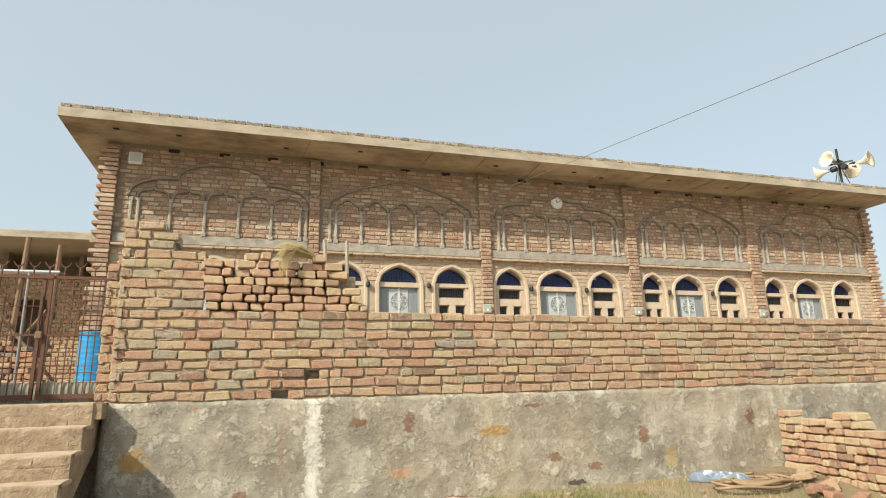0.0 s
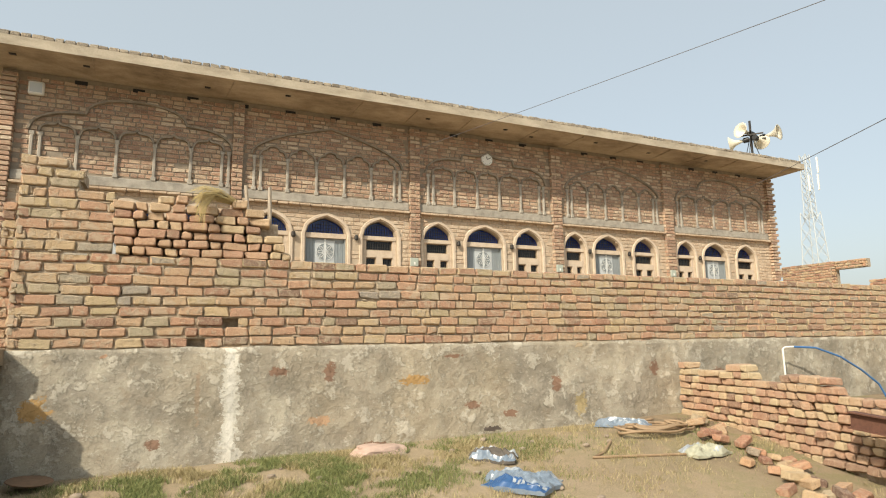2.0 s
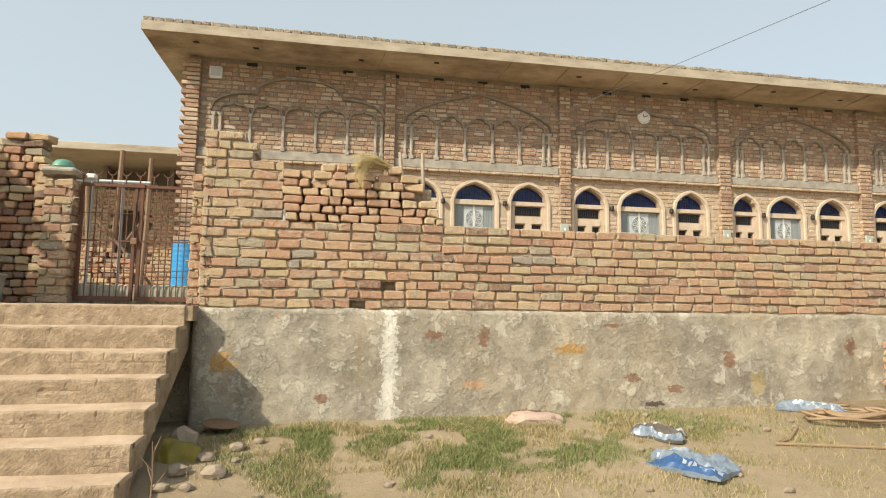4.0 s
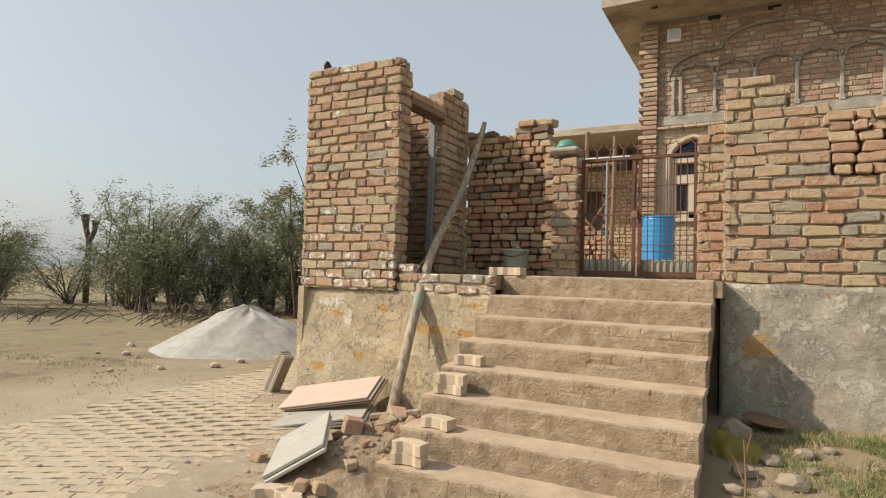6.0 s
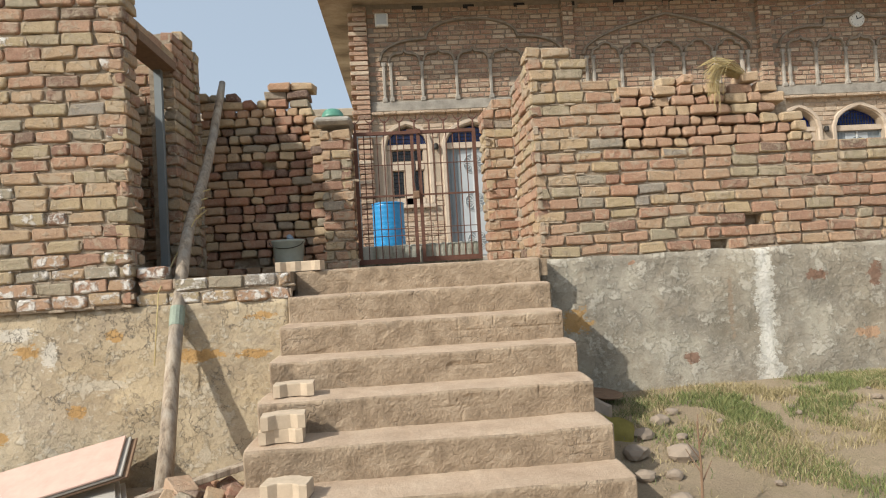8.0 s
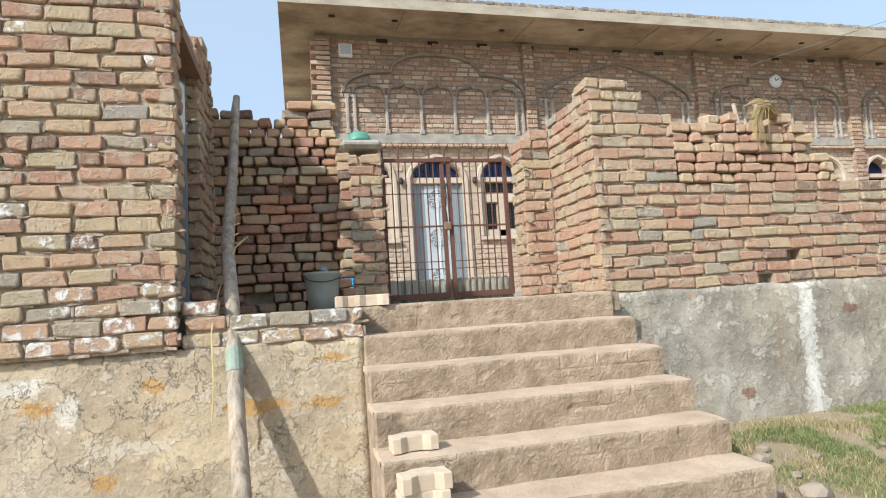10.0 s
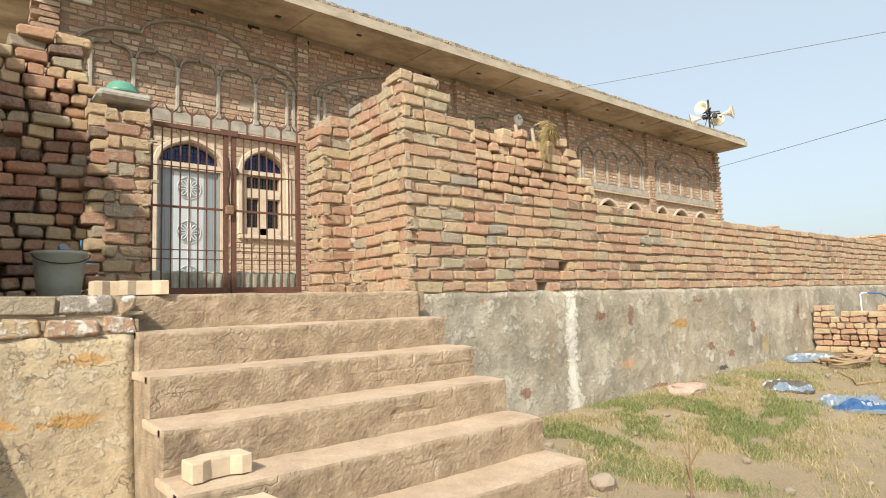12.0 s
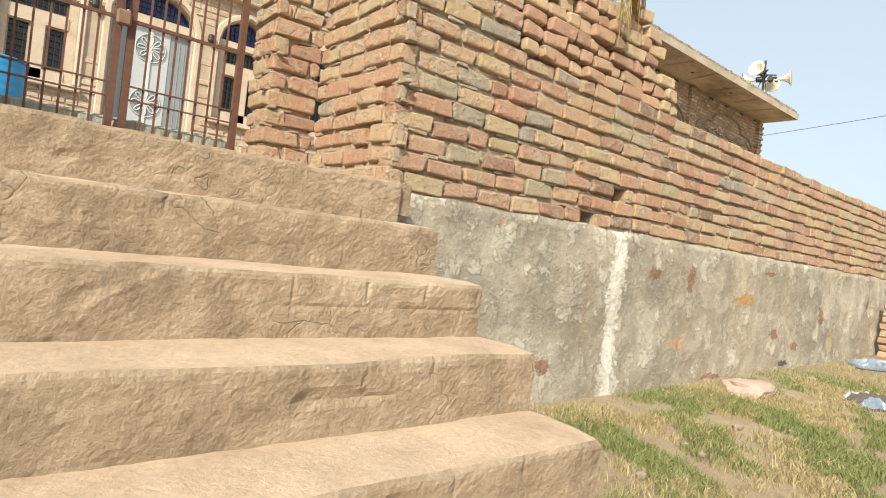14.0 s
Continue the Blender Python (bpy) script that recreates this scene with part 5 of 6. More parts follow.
# ---- wooden pole ----
def pole():
    p = thing("wooden_pole", (-4.08, 5.36, -0.08), "weathered crooked tree pole leaning on the landing", "pole")
    pts = [(-3.97, 5.20, -0.12), (-3.98, 5.38, 0.30), (-4.02, 5.60, 0.70), (-4.05, 5.82, 1.10), (-4.07, 5.99, 1.40), (-4.10, 6.17, 1.62), (-4.13, 6.40, 1.83), (-4.14, 6.64, 2.06), (-4.14, 6.88, 2.35), (-4.14, 7.14, 2.75), (-4.14, 7.36, 3.12), (-4.13, 7.42, 3.28)]
    part("trunk", tubed(pts, [0.056, 0.050, 0.048, 0.047, 0.046, 0.044, 0.044, 0.046, 0.041, 0.039, 0.037, 0.029], 14), M_WOOD_POLE, p, smooth=True)
    part("painted_ring", tubed([(-4.043, 5.765, 1.00), (-4.053, 5.835, 1.13)], 0.0505, 14), M_FADED_GREEN, p, "faded green paint ring")
    rope = [(-4.13 + 0.06 * math.cos(a), 6.45 + 0.013 * a + 0.06 * math.sin(a), 1.82 + 0.014 * a + 0.02 * math.cos(a)) for a in np.linspace(0, 22, 90)]
    part("rope", tubed(rope, 0.006, 5), M_STRAW, p, "thin straw rope")
    part("rope_end", tubed([(-4.16, 6.42, 1.85), (-4.05, 6.36, 1.84), (-3.99, 6.34, 1.88), (-4.07, 6.3, 1.8), (-4.16, 6.1, 1.5), (-4.17, 5.80, 1.25), (-4.15, 5.68, 0.95), (-4.16, 5.66, 0.75)], 0.005, 5), M_STRAW, p)


pole()


# ---- slabs leaning by the plinth ----
def slab(corner, e1, e2, t, materials, label):
    """A stack of stone sheets spanned by two edges."""
    c, a, b = Vector(corner), Vector(e1), Vector(e2)
    nrm = a.cross(b).normalized()
    root = thing("stone_slab", corner, label, "slab", "stone slabs by the plinth")
    for k, material in enumerate(materials):
        m = Matrix((a.normalized(), (nrm.cross(a.normalized())), nrm)).transposed().to_4x4()
        m.translation = c + nrm * (-(k * (t + 0.006))) + a * 0.03 * k
        w = b.dot(nrm.cross(a.normalized()))
        bm = boxed(0, a.length, 0, w, -t, 0, bevel=0.004)
        bmesh.ops.transform(bm, matrix=m, verts=bm.verts)
        part("sheet", bm, material, root)
    return root


slab((-3.90, 3.66, -0.12), (-0.58, 0.77, 0.0), (0.17, 0.43, 0.22), 0.025, (M_SLAB, M_SLAB_GREY), "white marble slabs tipped up on rubble")
slab((-4.96, 4.68, -0.10), (0.80, 0.40, 0.13), (-0.26, 0.46, 0.02), 0.02, (M_SLAB_GREY, M_SLAB_GREY, M_SLAB_GREY), "grey stone slabs lying against other slabs")
slab((-5.20, 5.10, -0.03), (0.94, 0.18, 0.19), (-0.16, 0.36, 0.13), 0.016, (M_PINK, M_SLAB_GREY, M_TIMBER), "pink stone slabs leaning on the mud plinth")
slab((-5.98, 5.76, -0.12), (0.02, 0.13, 0.0), (0.26, -0.02, 0.46), 0.03, (M_STONE, M_SLAB_GREY, M_STONE, M_STONE), "dusty brown stone sheets leaning on the plinth corner")


M_PINKROCK = plain("pinkish_rock", (0.50, 0.36, 0.29), 0.95, 0, 0.3, 9, 0.5)


def lump(name, at, size, material, seed, label, category, group="", sub=2, flat=0.7):
    bm = bmesh.new()
    bmesh.ops.create_icosphere(bm, subdivisions=sub, radius=1)
    for v in bm.verts:
        n = 1 + 0.35 * noise.noise(v.co * 1.3 + Vector((seed * 3.1, 0, 0))) + 0.12 * noise.noise(v.co * 4 + Vector((seed, 7, 0)))
        v.co = Vector((v.co.x * size[0] * n, v.co.y * size[1] * n, max(v.co.z, -flat) * size[2] * n)) + Vector(at) + Vector((0, 0, size[2] * flat * 0.85))
    ob = part(name, bm, material)
    return tagged(ob, label, category, group)


RRNG = np.random.default_rng(12)


def mound_z(x, y):
    f = math.hypot((x + 3.62) / 0.66, (y - 4.65) / 1.1)
    return -0.17 + 0.24 * max(0.0, 1 - f * f) * (1 + 0.25 * noise.noise(Vector((x * 3, y * 3, 1)))) + 0.03 * noise.noise(Vector((x * 9, y * 9, 1))) * max(0.0, 1 - f * f)


# mound of earth the rubble lies on
M_DUG = rough_mat("dug_earth", [(0.32, (0.30, 0.20, 0.125)), (0.5, (0.43, 0.315, 0.205)), (0.68, (0.52, 0.40, 0.28))], 9, 45, strength=1.0, dist=0.05)
bm = bmesh.new()
n = 70
g = [[bm.verts.new((x, y, mound_z(x, y) + 0.02 * noise.noise(Vector((x * 16, y * 16, 2))))) for x in np.linspace(-4.3, -2.95, n)] for y in np.linspace(3.5, 5.72, n)]
for r0, r1 in zip(g, g[1:]):
    for k in range(n - 1):
        bm.faces.new((r0[k], r0[k + 1], r1[k + 1], r1[k]))
tagged(part("earth_mound", bm, M_DUG, None, "", True), "low mound of dug earth beside the steps", "earth mound")
for k in range(44):
    x, y = RRNG.uniform(-4.15, -3.40), RRNG.uniform(4.5, 5.6)
    s = RRNG.uniform(0.0, 0.10)
    ob = finish("brick_piece", brick_mesh(round(0.08 + s, 2), 0.11, round(0.05 + 0.3 * s, 2), M_LOOSE), None)
    ob.matrix_basis = pose(x, y, max(ground_z(x, y), mound_z(x, y)) + 0.025, RRNG.uniform(-25, 25), RRNG.uniform(-25, 25), RRNG.uniform(0, 180))
    tagged(ob, "broken brick in the rubble beside the steps", "brick", "rubble by the steps")
for k, (x, y, s) in enumerate([(-3.80, 4.46, 0.085), (-3.62, 3.70, 0.055), (-3.50, 3.74, 0.05), (-4.42, 4.1, 0.05), (-3.80, 5.1, 0.09), (-3.45, 4.0, 0.04), (-3.55, 4.3, 0.035)]):
    ob = finish("stone", brick_mesh(round(2.2 * s, 2), round(1.7 * s, 2), round(1.5 * s, 2), M_SPARE), None)
    ob.matrix_basis = pose(x, y, max(ground_z(x, y), mound_z(x, y)) + 0.6 * s, RRNG.uniform(-14, 14), RRNG.uniform(-14, 14), RRNG.uniform(0, 180))
    tagged(ob, "broken pale stone lying in the rubble", "stone", "rubble by the steps")
for k in range(90):
    x, y = RRNG.normal(-3.62, 0.2), RRNG.uniform(3.85, 5.45)
    w = RRNG.uniform(0.008, 0.03)
    lump("clod", (x, y, max(ground_z(x, y), mound_z(x, y)) - 0.004), (w, w * 0.85, w * 0.7), M_DUG, k, "clod of dug earth in the rubble beside the steps", "clod", "clods by the steps", 1)
bm = boxed(-0.36, 0.36, -0.035, 0.035, -0.02, 0.02, bevel=0.006)
bmesh.ops.transform(bm, matrix=pose(-3.72, 5.18, 0.11, 0, -9, 20), verts=bm.verts)
part_ = part("timber", bm, M_WOOD_POLE)
tagged(part_, "weathered timber batten lying in rubble", "timber")

for k in range(70):
    x, y = (RRNG.uniform(-6.0, -3.7), RRNG.uniform(2.4, 5.2)) if k < 45 else (RRNG.uniform(-11, -7), RRNG.uniform(5.5, 10))
    s = RRNG.uniform(0.008, 0.03) if k < 45 else RRNG.uniform(0.03, 0.09)
    lump("pebble", (x, y, ground_z(x, y)), (s, s * 0.8, s * 0.6), M_PINKROCK, k, "small stone on the sandy forecourt", "pebble", "stones on the forecourt", 1)

# ---- sand pile ----
bm = bmesh.new()
rings = []
for r in range(26):
    f = r / 25
    row = []
    for k in range(72):
        a = 2 * math.pi * k / 72
        rad = f * (1.62 + 0.25 * noise.noise(Vector((math.cos(a) * 1.5, math.sin(a) * 1.5, 5))))
        h = 0.90 * max(0.0, 1.02 - math.sqrt(f * f + 0.03)) ** 1.02 * (1 + 0.1 * noise.noise(Vector((math.cos(a) * 3, math.sin(a) * 3, f * 3))))
        h += 0.14 * noise.noise(Vector((rad * math.cos(a) * 2.2, rad * math.sin(a) * 2.2, 1))) * (1 - f) + 0.025 * noise.noise(Vector((rad * math.cos(a) * 9, rad * math.sin(a) * 9, 1))) * (1 - f) + (0.02 * math.sin(a * 9 + f * 3)) * f * (1 - f) * 3
        row.append(bm.verts.new((-9.25 + rad * math.cos(a), 8.45 + rad * math.sin(a), -0.10 + max(h, 0))))
    rings.append(row)
for a, b in zip(rings, rings[1:]):
    for k in range(72):
        bm.faces.new((a[k], a[(k + 1) % 72], b[(k + 1) % 72], b[k]))
bmesh.ops.remove_doubles(bm, verts=bm.verts, dist=0.0005)
tagged(part("sand_pile", bm, M_SAND_PILE, None, "", True), "heap of pale grey sand on the bare ground", "sand pile", kind="stuff")


# ---- courtyard behind the gate ----
def drum(x, y, z):
    d = thing("drum", (x, y, z), "tall bright blue plastic water drum", "drum")
    prof = [(0.25, 0.0), (0.262, 0.02)]
    for k in range(9):
        zz = 0.06 + k * 0.09
        prof += [(0.268, zz), (0.272, zz + 0.02), (0.268, zz + 0.04)]
    prof += [(0.262, 0.84), (0.245, 0.86), (0.02, 0.865)]
    part("body", lathe(prof, (x, y, z), 32), M_BLUE_DRUM, d, smooth=True)
    part("rim", lathe([(0.262, 0.83), (0.277, 0.84), (0.277, 0.86), (0.25, 0.87)], (x, y, z), 32), M_BLUE_DRUM, d)


bm = boxed(-4.4, -2.2, 11.1, 12.3, 1.34, 1.62, bevel=0.02)
tagged(part("wall_courtyard_ledge", bm, M_CEMENT, None, "damp cement ledge in the courtyard"), category="ledge", kind="structure")
drum(-2.66, 11.6, 1.62)
loose_stack("brick_stack", "low stack of spare bricks in the courtyard", (-4.25, 11.2), 0, 0.8, 1.62, lambda u: 2.45 - 0.35 * u, 41)
masonry("wall_courtyard_back", (-8.5, 16.0), 0, 5.3, 1.36, lambda u: 4.25, "red brick outbuilding wall across the courtyard", 0.25, 42, limit=0,
        hole=lambda u, z: 3.05 < u < 3.85 and z < 3.7)
bm = boxed(-5.9, -4.2, 16.9, 17.0, 1.3, 4.9)
box(bm, -5.9, -5.8, 16.25, 16.9, 1.3, 4.9)
box(bm, -4.3, -4.2, 16.25, 16.9, 1.3, 4.9)
tagged(part("wall_outbuilding_inside", bm, M_FACADE_CORE, None, "dark inside of the outbuilding doorway"), category="wall", kind="structure")
bm = boxed(-8.7, -3.3, 14.6, 20.0, 4.85, 5.02, bevel=0.01)
tagged(part("ceiling_outbuilding_slab", bm, M_CONCRETE, None, "thin concrete slab roof of an outbuilding"), category="roof", kind="structure")
for k, (a, b, r) in enumerate([((-4.35, 12.6, 1.36), (-4.25, 12.7, 4.4), 0.05), ((-3.70, 12.4, 1.36), (-3.62, 12.4, 4.2), 0.045), ((-4.9, 12.9, 1.5), (-3.6, 12.5, 3.2), 0.03),
                               ((-4.6, 12.5, 3.0), (-3.5, 12.5, 1.7), 0.03), ((-5.0, 12.5, 3.62), (-3.5, 12.45, 3.66), 0.035), ((-4.55, 12.2, 1.36), (-4.7, 12.3, 3.6), 0.04)]):
    ob = part("timber_prop", tubed([a, tuple((Vector(a) + Vector(b)) / 2 + Vector((0.02, 0, 0.01))), b], r, 8), M_TIMBER)
    tagged(ob, "rough wooden scaffold prop in the courtyard", "timber", "scaffold timbers")
sc = thing("pipe_frame", (-2.9, 9.0, 1.36), "pale steel pipe frame standing in the courtyard", "pipe frame")
for x in (-3.35, -2.95):
    part("post", tubed([(x, 9.0, 1.36), (x, 9.0, 3.05)], 0.02, 8), M_GREY_METAL, sc)
part("rail", tubed([(-3.55, 9.0, 3.05), (-2.6, 9.0, 3.05)], 0.022, 8), M_PALE_METAL, sc)
part("lamp_tube", boxed(-3.5, -3.3, 8.95, 9.05, 3.07, 3.14, bevel=0.015), M_WHITE_PAINT, sc, "white lamp body")

# ---- fittings on the hall ----
lampbox = thing("floodlight", (-2.62, FY, 6.26), "small square white floodlight on the brick wall", "lamp")
part("housing", boxed(-2.75, -2.49, FY - 0.10, FY - 0.004, 6.13, 6.39, bevel=0.02), M_WHITE_PAINT, lampbox)
part("glass", boxed(-2.72, -2.52, FY - 0.106, FY - 0.101, 6.17, 6.36), M_PALE_METAL, lampbox, "pale lens")
clock = thing("wall_clock", (7.19, FY, 5.98), "round white wall clock on the brick front", "clock")
bm = lathe([(0.155, 0), (0.165, 0.02), (0.155, 0.045), (0.01, 0.045)], (0, 0, 0), 32)
bmesh.ops.transform(bm, matrix=pose(7.19, FY - 0.005, 5.98, 90, 0, 0), verts=bm.verts)
part("dial", bm, M_WHITE_PAINT, clock)
for a, l in ((65, 0.11), (-20, 0.075)):
    bm = boxed(-0.008, 0.008, -0.003, 0.003, 0, l)
    bmesh.ops.transform(bm, matrix=pose(7.19, FY - 0.056, 5.98, 0, a, 0), verts=bm.verts)
    part("clock_hand", bm, M_BLACK, clock)
for k in range(12):
    a = math.pi * k / 6
    part("hour_mark", boxed(7.19 + 0.125 * math.cos(a) - 0.007, 7.19 + 0.125 * math.cos(a) + 0.007, FY - 0.054, FY - 0.051, 5.98 + 0.125 * math.sin(a) - 0.007, 5.98 + 0.125 * math.sin(a) + 0.007), M_BLACK, clock)
for i, x in enumerate((5.15, 9.28, 13.27)):
    mb = thing("meter_box", (x - 0.03, FY, 3.2), "small grey electric box on a pilaster", "meter box", "electric boxes")
    part("case", boxed(x - 0.14, x + 0.06, FY - 0.16, FY - 0.115, 3.10, 3.30, bevel=0.01), M_BOX_GREEN, mb)
    part("cover", boxed(x - 0.06, x - 0.02, FY - 0.166, FY - 0.161, 3.14, 3.20), M_WHITE_PAINT, mb)
for x in (2.30, 3.72, 6.32, 7.84, 10.32, 11.7, 14.44, -1.69, -0.22):
    ob = part("lamp_holder", lathe([(0.035, 0), (0.05, 0.03), (0.045, 0.1), (0.03, 0.12)], (x, FY - 0.06, 3.66), 10), M_IRON)
    tagged(ob, "small dark empty lamp holder on the wall", "lamp holder", "lamp holders")


# ---- loudspeakers on the roof ----
def horn_speakers():
    s = thing("loudspeaker_mast", (16.55, 12.45, 6.88), "four cream horn loudspeakers on a steel mast", "loudspeaker")
    part("base", boxed(16.35, 16.75, 12.25, 12.65, 6.84, 7.0, bevel=0.04), M_CEMENT, s, "cement base")
    part("pole", tubed([(16.55, 12.45, 6.95), (16.55, 12.45, 8.2)], 0.035, 8), M_IRON, s)
    for p in ((16.2, 12.3), (16.9, 12.4), (16.6, 12.8)):
        part("stay", tubed([(p[0], p[1], 6.9), (16.55, 12.45, 7.75)], 0.012, 6), M_IRON, s)
    for zz, l in ((7.56, 0.42), (7.74, 0.36)):
        for yaw in (-53, 37):
            bm = boxed(-l, l, -0.02, 0.02, -0.02, 0.02)
            bmesh.ops.transform(bm, matrix=pose(16.55, 12.45, zz + (0.05 if yaw > 0 else 0), 0, 0, yaw), verts=bm.verts)
            part("cross_arm", bm, M_IRON, s)
    for mouth, way in (((16.26, 12.59, 7.90), (-0.96, 0.05, 0.15)), ((16.18, 12.95, 7.52), (-0.52, 0.86, -0.10)), ((17.02, 11.82, 7.68), (0.28, -1.04, 0.05)), ((16.86, 12.32, 7.50), (0.98, 0.30, -0.05))):
        at = Vector(mouth) - Vector(way).normalized() * 0.25
        h = thing("horn", (0, 0, 0))
        h.parent = s
        h.location = -Vector(s.location)
        m = Matrix.Translation(at) @ Vector(way).to_track_quat("Z", "Y").to_matrix().to_4x4()
        bm = lathe([(0.05, -0.15), (0.07, -0.02), (0.11, 0.1), (0.19, 0.2), (0.27, 0.27), (0.285, 0.28), (0.28, 0.29), (0.18, 0.2), (0.09, 0.1), (0.05, 0.05)], (0, 0, 0), 28)
        bmesh.ops.transform(bm, matrix=m @ Matrix.Scale(0.88, 4), verts=bm.verts)
        part("bell", bm, M_CREAM, h, smooth=True)
        bm = lathe([(0.075, -0.32), (0.085, -0.3), (0.085, -0.16), (0.05, -0.14)], (0, 0, 0), 16)
        bmesh.ops.transform(bm, matrix=m, verts=bm.verts)
        part("driver", bm, M_BLACK, h, "black horn driver")


horn_speakers()

# ---- wires ----
def wire(name, a, b, sag, label, r=0.008):
    a, b = Vector(a), Vector(b)
    pts = [a.lerp(b, k / 24) - Vector((0, 0, sag * 4 * (k / 24) * (1 - k / 24))) for k in range(25)]
    tagged(part(name, tubed(pts, r, 5), M_WIRE), label, "cable")


wire("cable", (4.51, 13.0, 5.70), (5.25, -4.13, 3.20), 0.05, "thin black overhead cable tied to the brick front", 0.004)
wire("cable", (14.60, 13.0, 5.17), (1.76, -7.10, 3.76), 0.12, "thin black overhead cable tied to the brick front", 0.007)


# ---- lattice mast far off ----
def mast():
    mx, my, H = 48.3, 31.6, 16.6
    m = thing("lattice_mast", (mx, my, 0), "tall pale steel lattice mast in the distance", "mast")
    sections = [(0.0, 11.6, 0.95, 0.52), (11.0, H, 0.34, 0.26)]
    corners = ((-1, -1), (1, -1), (1, 1), (-1, 1))
    bm = bmesh.new()
    for z0, z1, w0, w1 in sections:
        for sx, sy in corners:
            part("leg", tubed([(mx + sx * w0, my + sy * w0, z0), (mx + sx * w1, my + sy * w1, z1)], 0.04, 5), M_PALE_METAL, m)
        n = 9
        for k in range(n):
            f0, f1 = k / n, (k + 1) / n
            a, b = w0 + (w1 - w0) * f0, w0 + (w1 - w0) * f1
            for (sx, sy), (tx, ty) in zip(corners, corners[1:] + corners[:1]):
                tube(bm, [(mx + sx * a, my + sy * a, z0 + (z1 - z0) * f0), (mx + tx * b, my + ty * b, z0 + (z1 - z0) * f1)], 0.022, 4)
                tube(bm, [(mx + tx * a, my + ty * a, z0 + (z1 - z0) * f0), (mx + sx * b, my + sy * b, z0 + (z1 - z0) * f1)], 0.022, 4)
    part("lattice", bm, M_PALE_METAL, m)
    for dx, z in ((-0.7, 13.2), (0.6, 14.9), (0.5, 13.4)):
        part("antenna", boxed(mx + dx - 0.09, mx + dx + 0.09, my - 0.7, my - 0.6, z, z + 1.4, bevel=0.03), M_WHITE_PAINT, m, "white panel antenna")


mast()

# ---- far walls to the east ----
for k, (a, l, zb, zt) in enumerate([(21.0, 4.4, 1.1, 4.02), (16.6, 0.8, 1.1, 2.6), (15.8, 2.1, 1.1, 4.02), (13.7, 1.1, 1.1, 2.7), (12.6, 7.4, 0.0, 3.30), (16.6, 0.8, 3.72, 4.02), (13.7, 1.1, 3.74, 4.02)]):
    masonry("wall_far_east", (22.0, a), -90, l, zb, lambda u, zt=zt: zt, "unfinished brick wall with window openings", 0.3, 51 + k, limit=0, joined=M_YARD_J)


# ---- low brick wall and litter in the yard ----
def yard_top(u):
    if u < 0.25:
        return 1.06
    return 0.96 - 0.045 * u + (0.09 if 0.95 < u < 1.25 or 1.7 < u < 2.3 or 3.2 < u < 3.6 else 0) - (0.08 if 2.4 < u < 3.0 else 0)


YARD_YAW = -98
loose_stack("yard_wall", "low tumbledown wall of dry-laid buff bricks", (6.36, 6.22), YARD_YAW, 4.6, 0.06, yard_top, 52, M_SPARE, sizes=(0.11, 0.115, 0.12, 0.12, 0.13, 0.14, 0.225))
# added core slab, so no light shows through the loose bricks
bm = boxed(0.1, 4.5, 0.10, 0.20, -0.1, 0.62)
bmesh.ops.transform(bm, matrix=pose(6.36, 6.22, 0, 0, 0, YARD_YAW), verts=bm.verts)
tagged(part("wall_yard_core", bm, M_MORTAR, None, "added core slab that closes the gaps of the low dry-laid wall"), category="wall", kind="structure")
masonry("wall_yard_east", (18.6, 6.4), -90, 5.0, 0.0, lambda u: 2.45, "old brick wall closing the yard behind bushes", 0.25, 71, limit=0, joined=M_YARD_J)
for k in range(46):
    f = RRNG.uniform(0, 1) ** 0.7
    x, y = 6.05 - 0.75 * f + RRNG.uniform(-0.6, 0.0), 5.9 - 3.4 * f + RRNG.uniform(-0.2, 0.2)
    ob = finish("brick", brick_mesh(float(RRNG.choice([0.12, 0.18, 0.23])), 0.11, 0.075, M_LOOSE), None)
    ob.matrix_basis = pose(x, y, ground_z(x, y) + RRNG.uniform(0.02, 0.08), RRNG.uniform(-18, 18), RRNG.uniform(-18, 18), RRNG.uniform(0, 180))
    tagged(ob, "fallen brick lying below the low wall", "brick", "fallen bricks in the yard")
steel = part("steel_beam", boxed(-1.1, 1.1, -0.05, 0.05, 0, 0.012), M_RUST)
bm = boxed(-1.1, 1.1, -0.006, 0.006, 0.0, 0.14)
box(bm, -1.1, 1.1, -0.05, 0.05, 0.14, 0.152)
bmesh.ops.transform(bm, matrix=pose(0, 0, 0), verts=bm.verts)
part("web", bm, M_RUST, steel)
steel.matrix_basis = pose(5.62, 2.45, 0.44, 0, 4, YARD_YAW + 4)
tagged(steel, "rusty steel beam resting on the low brick wall", "steel beam")


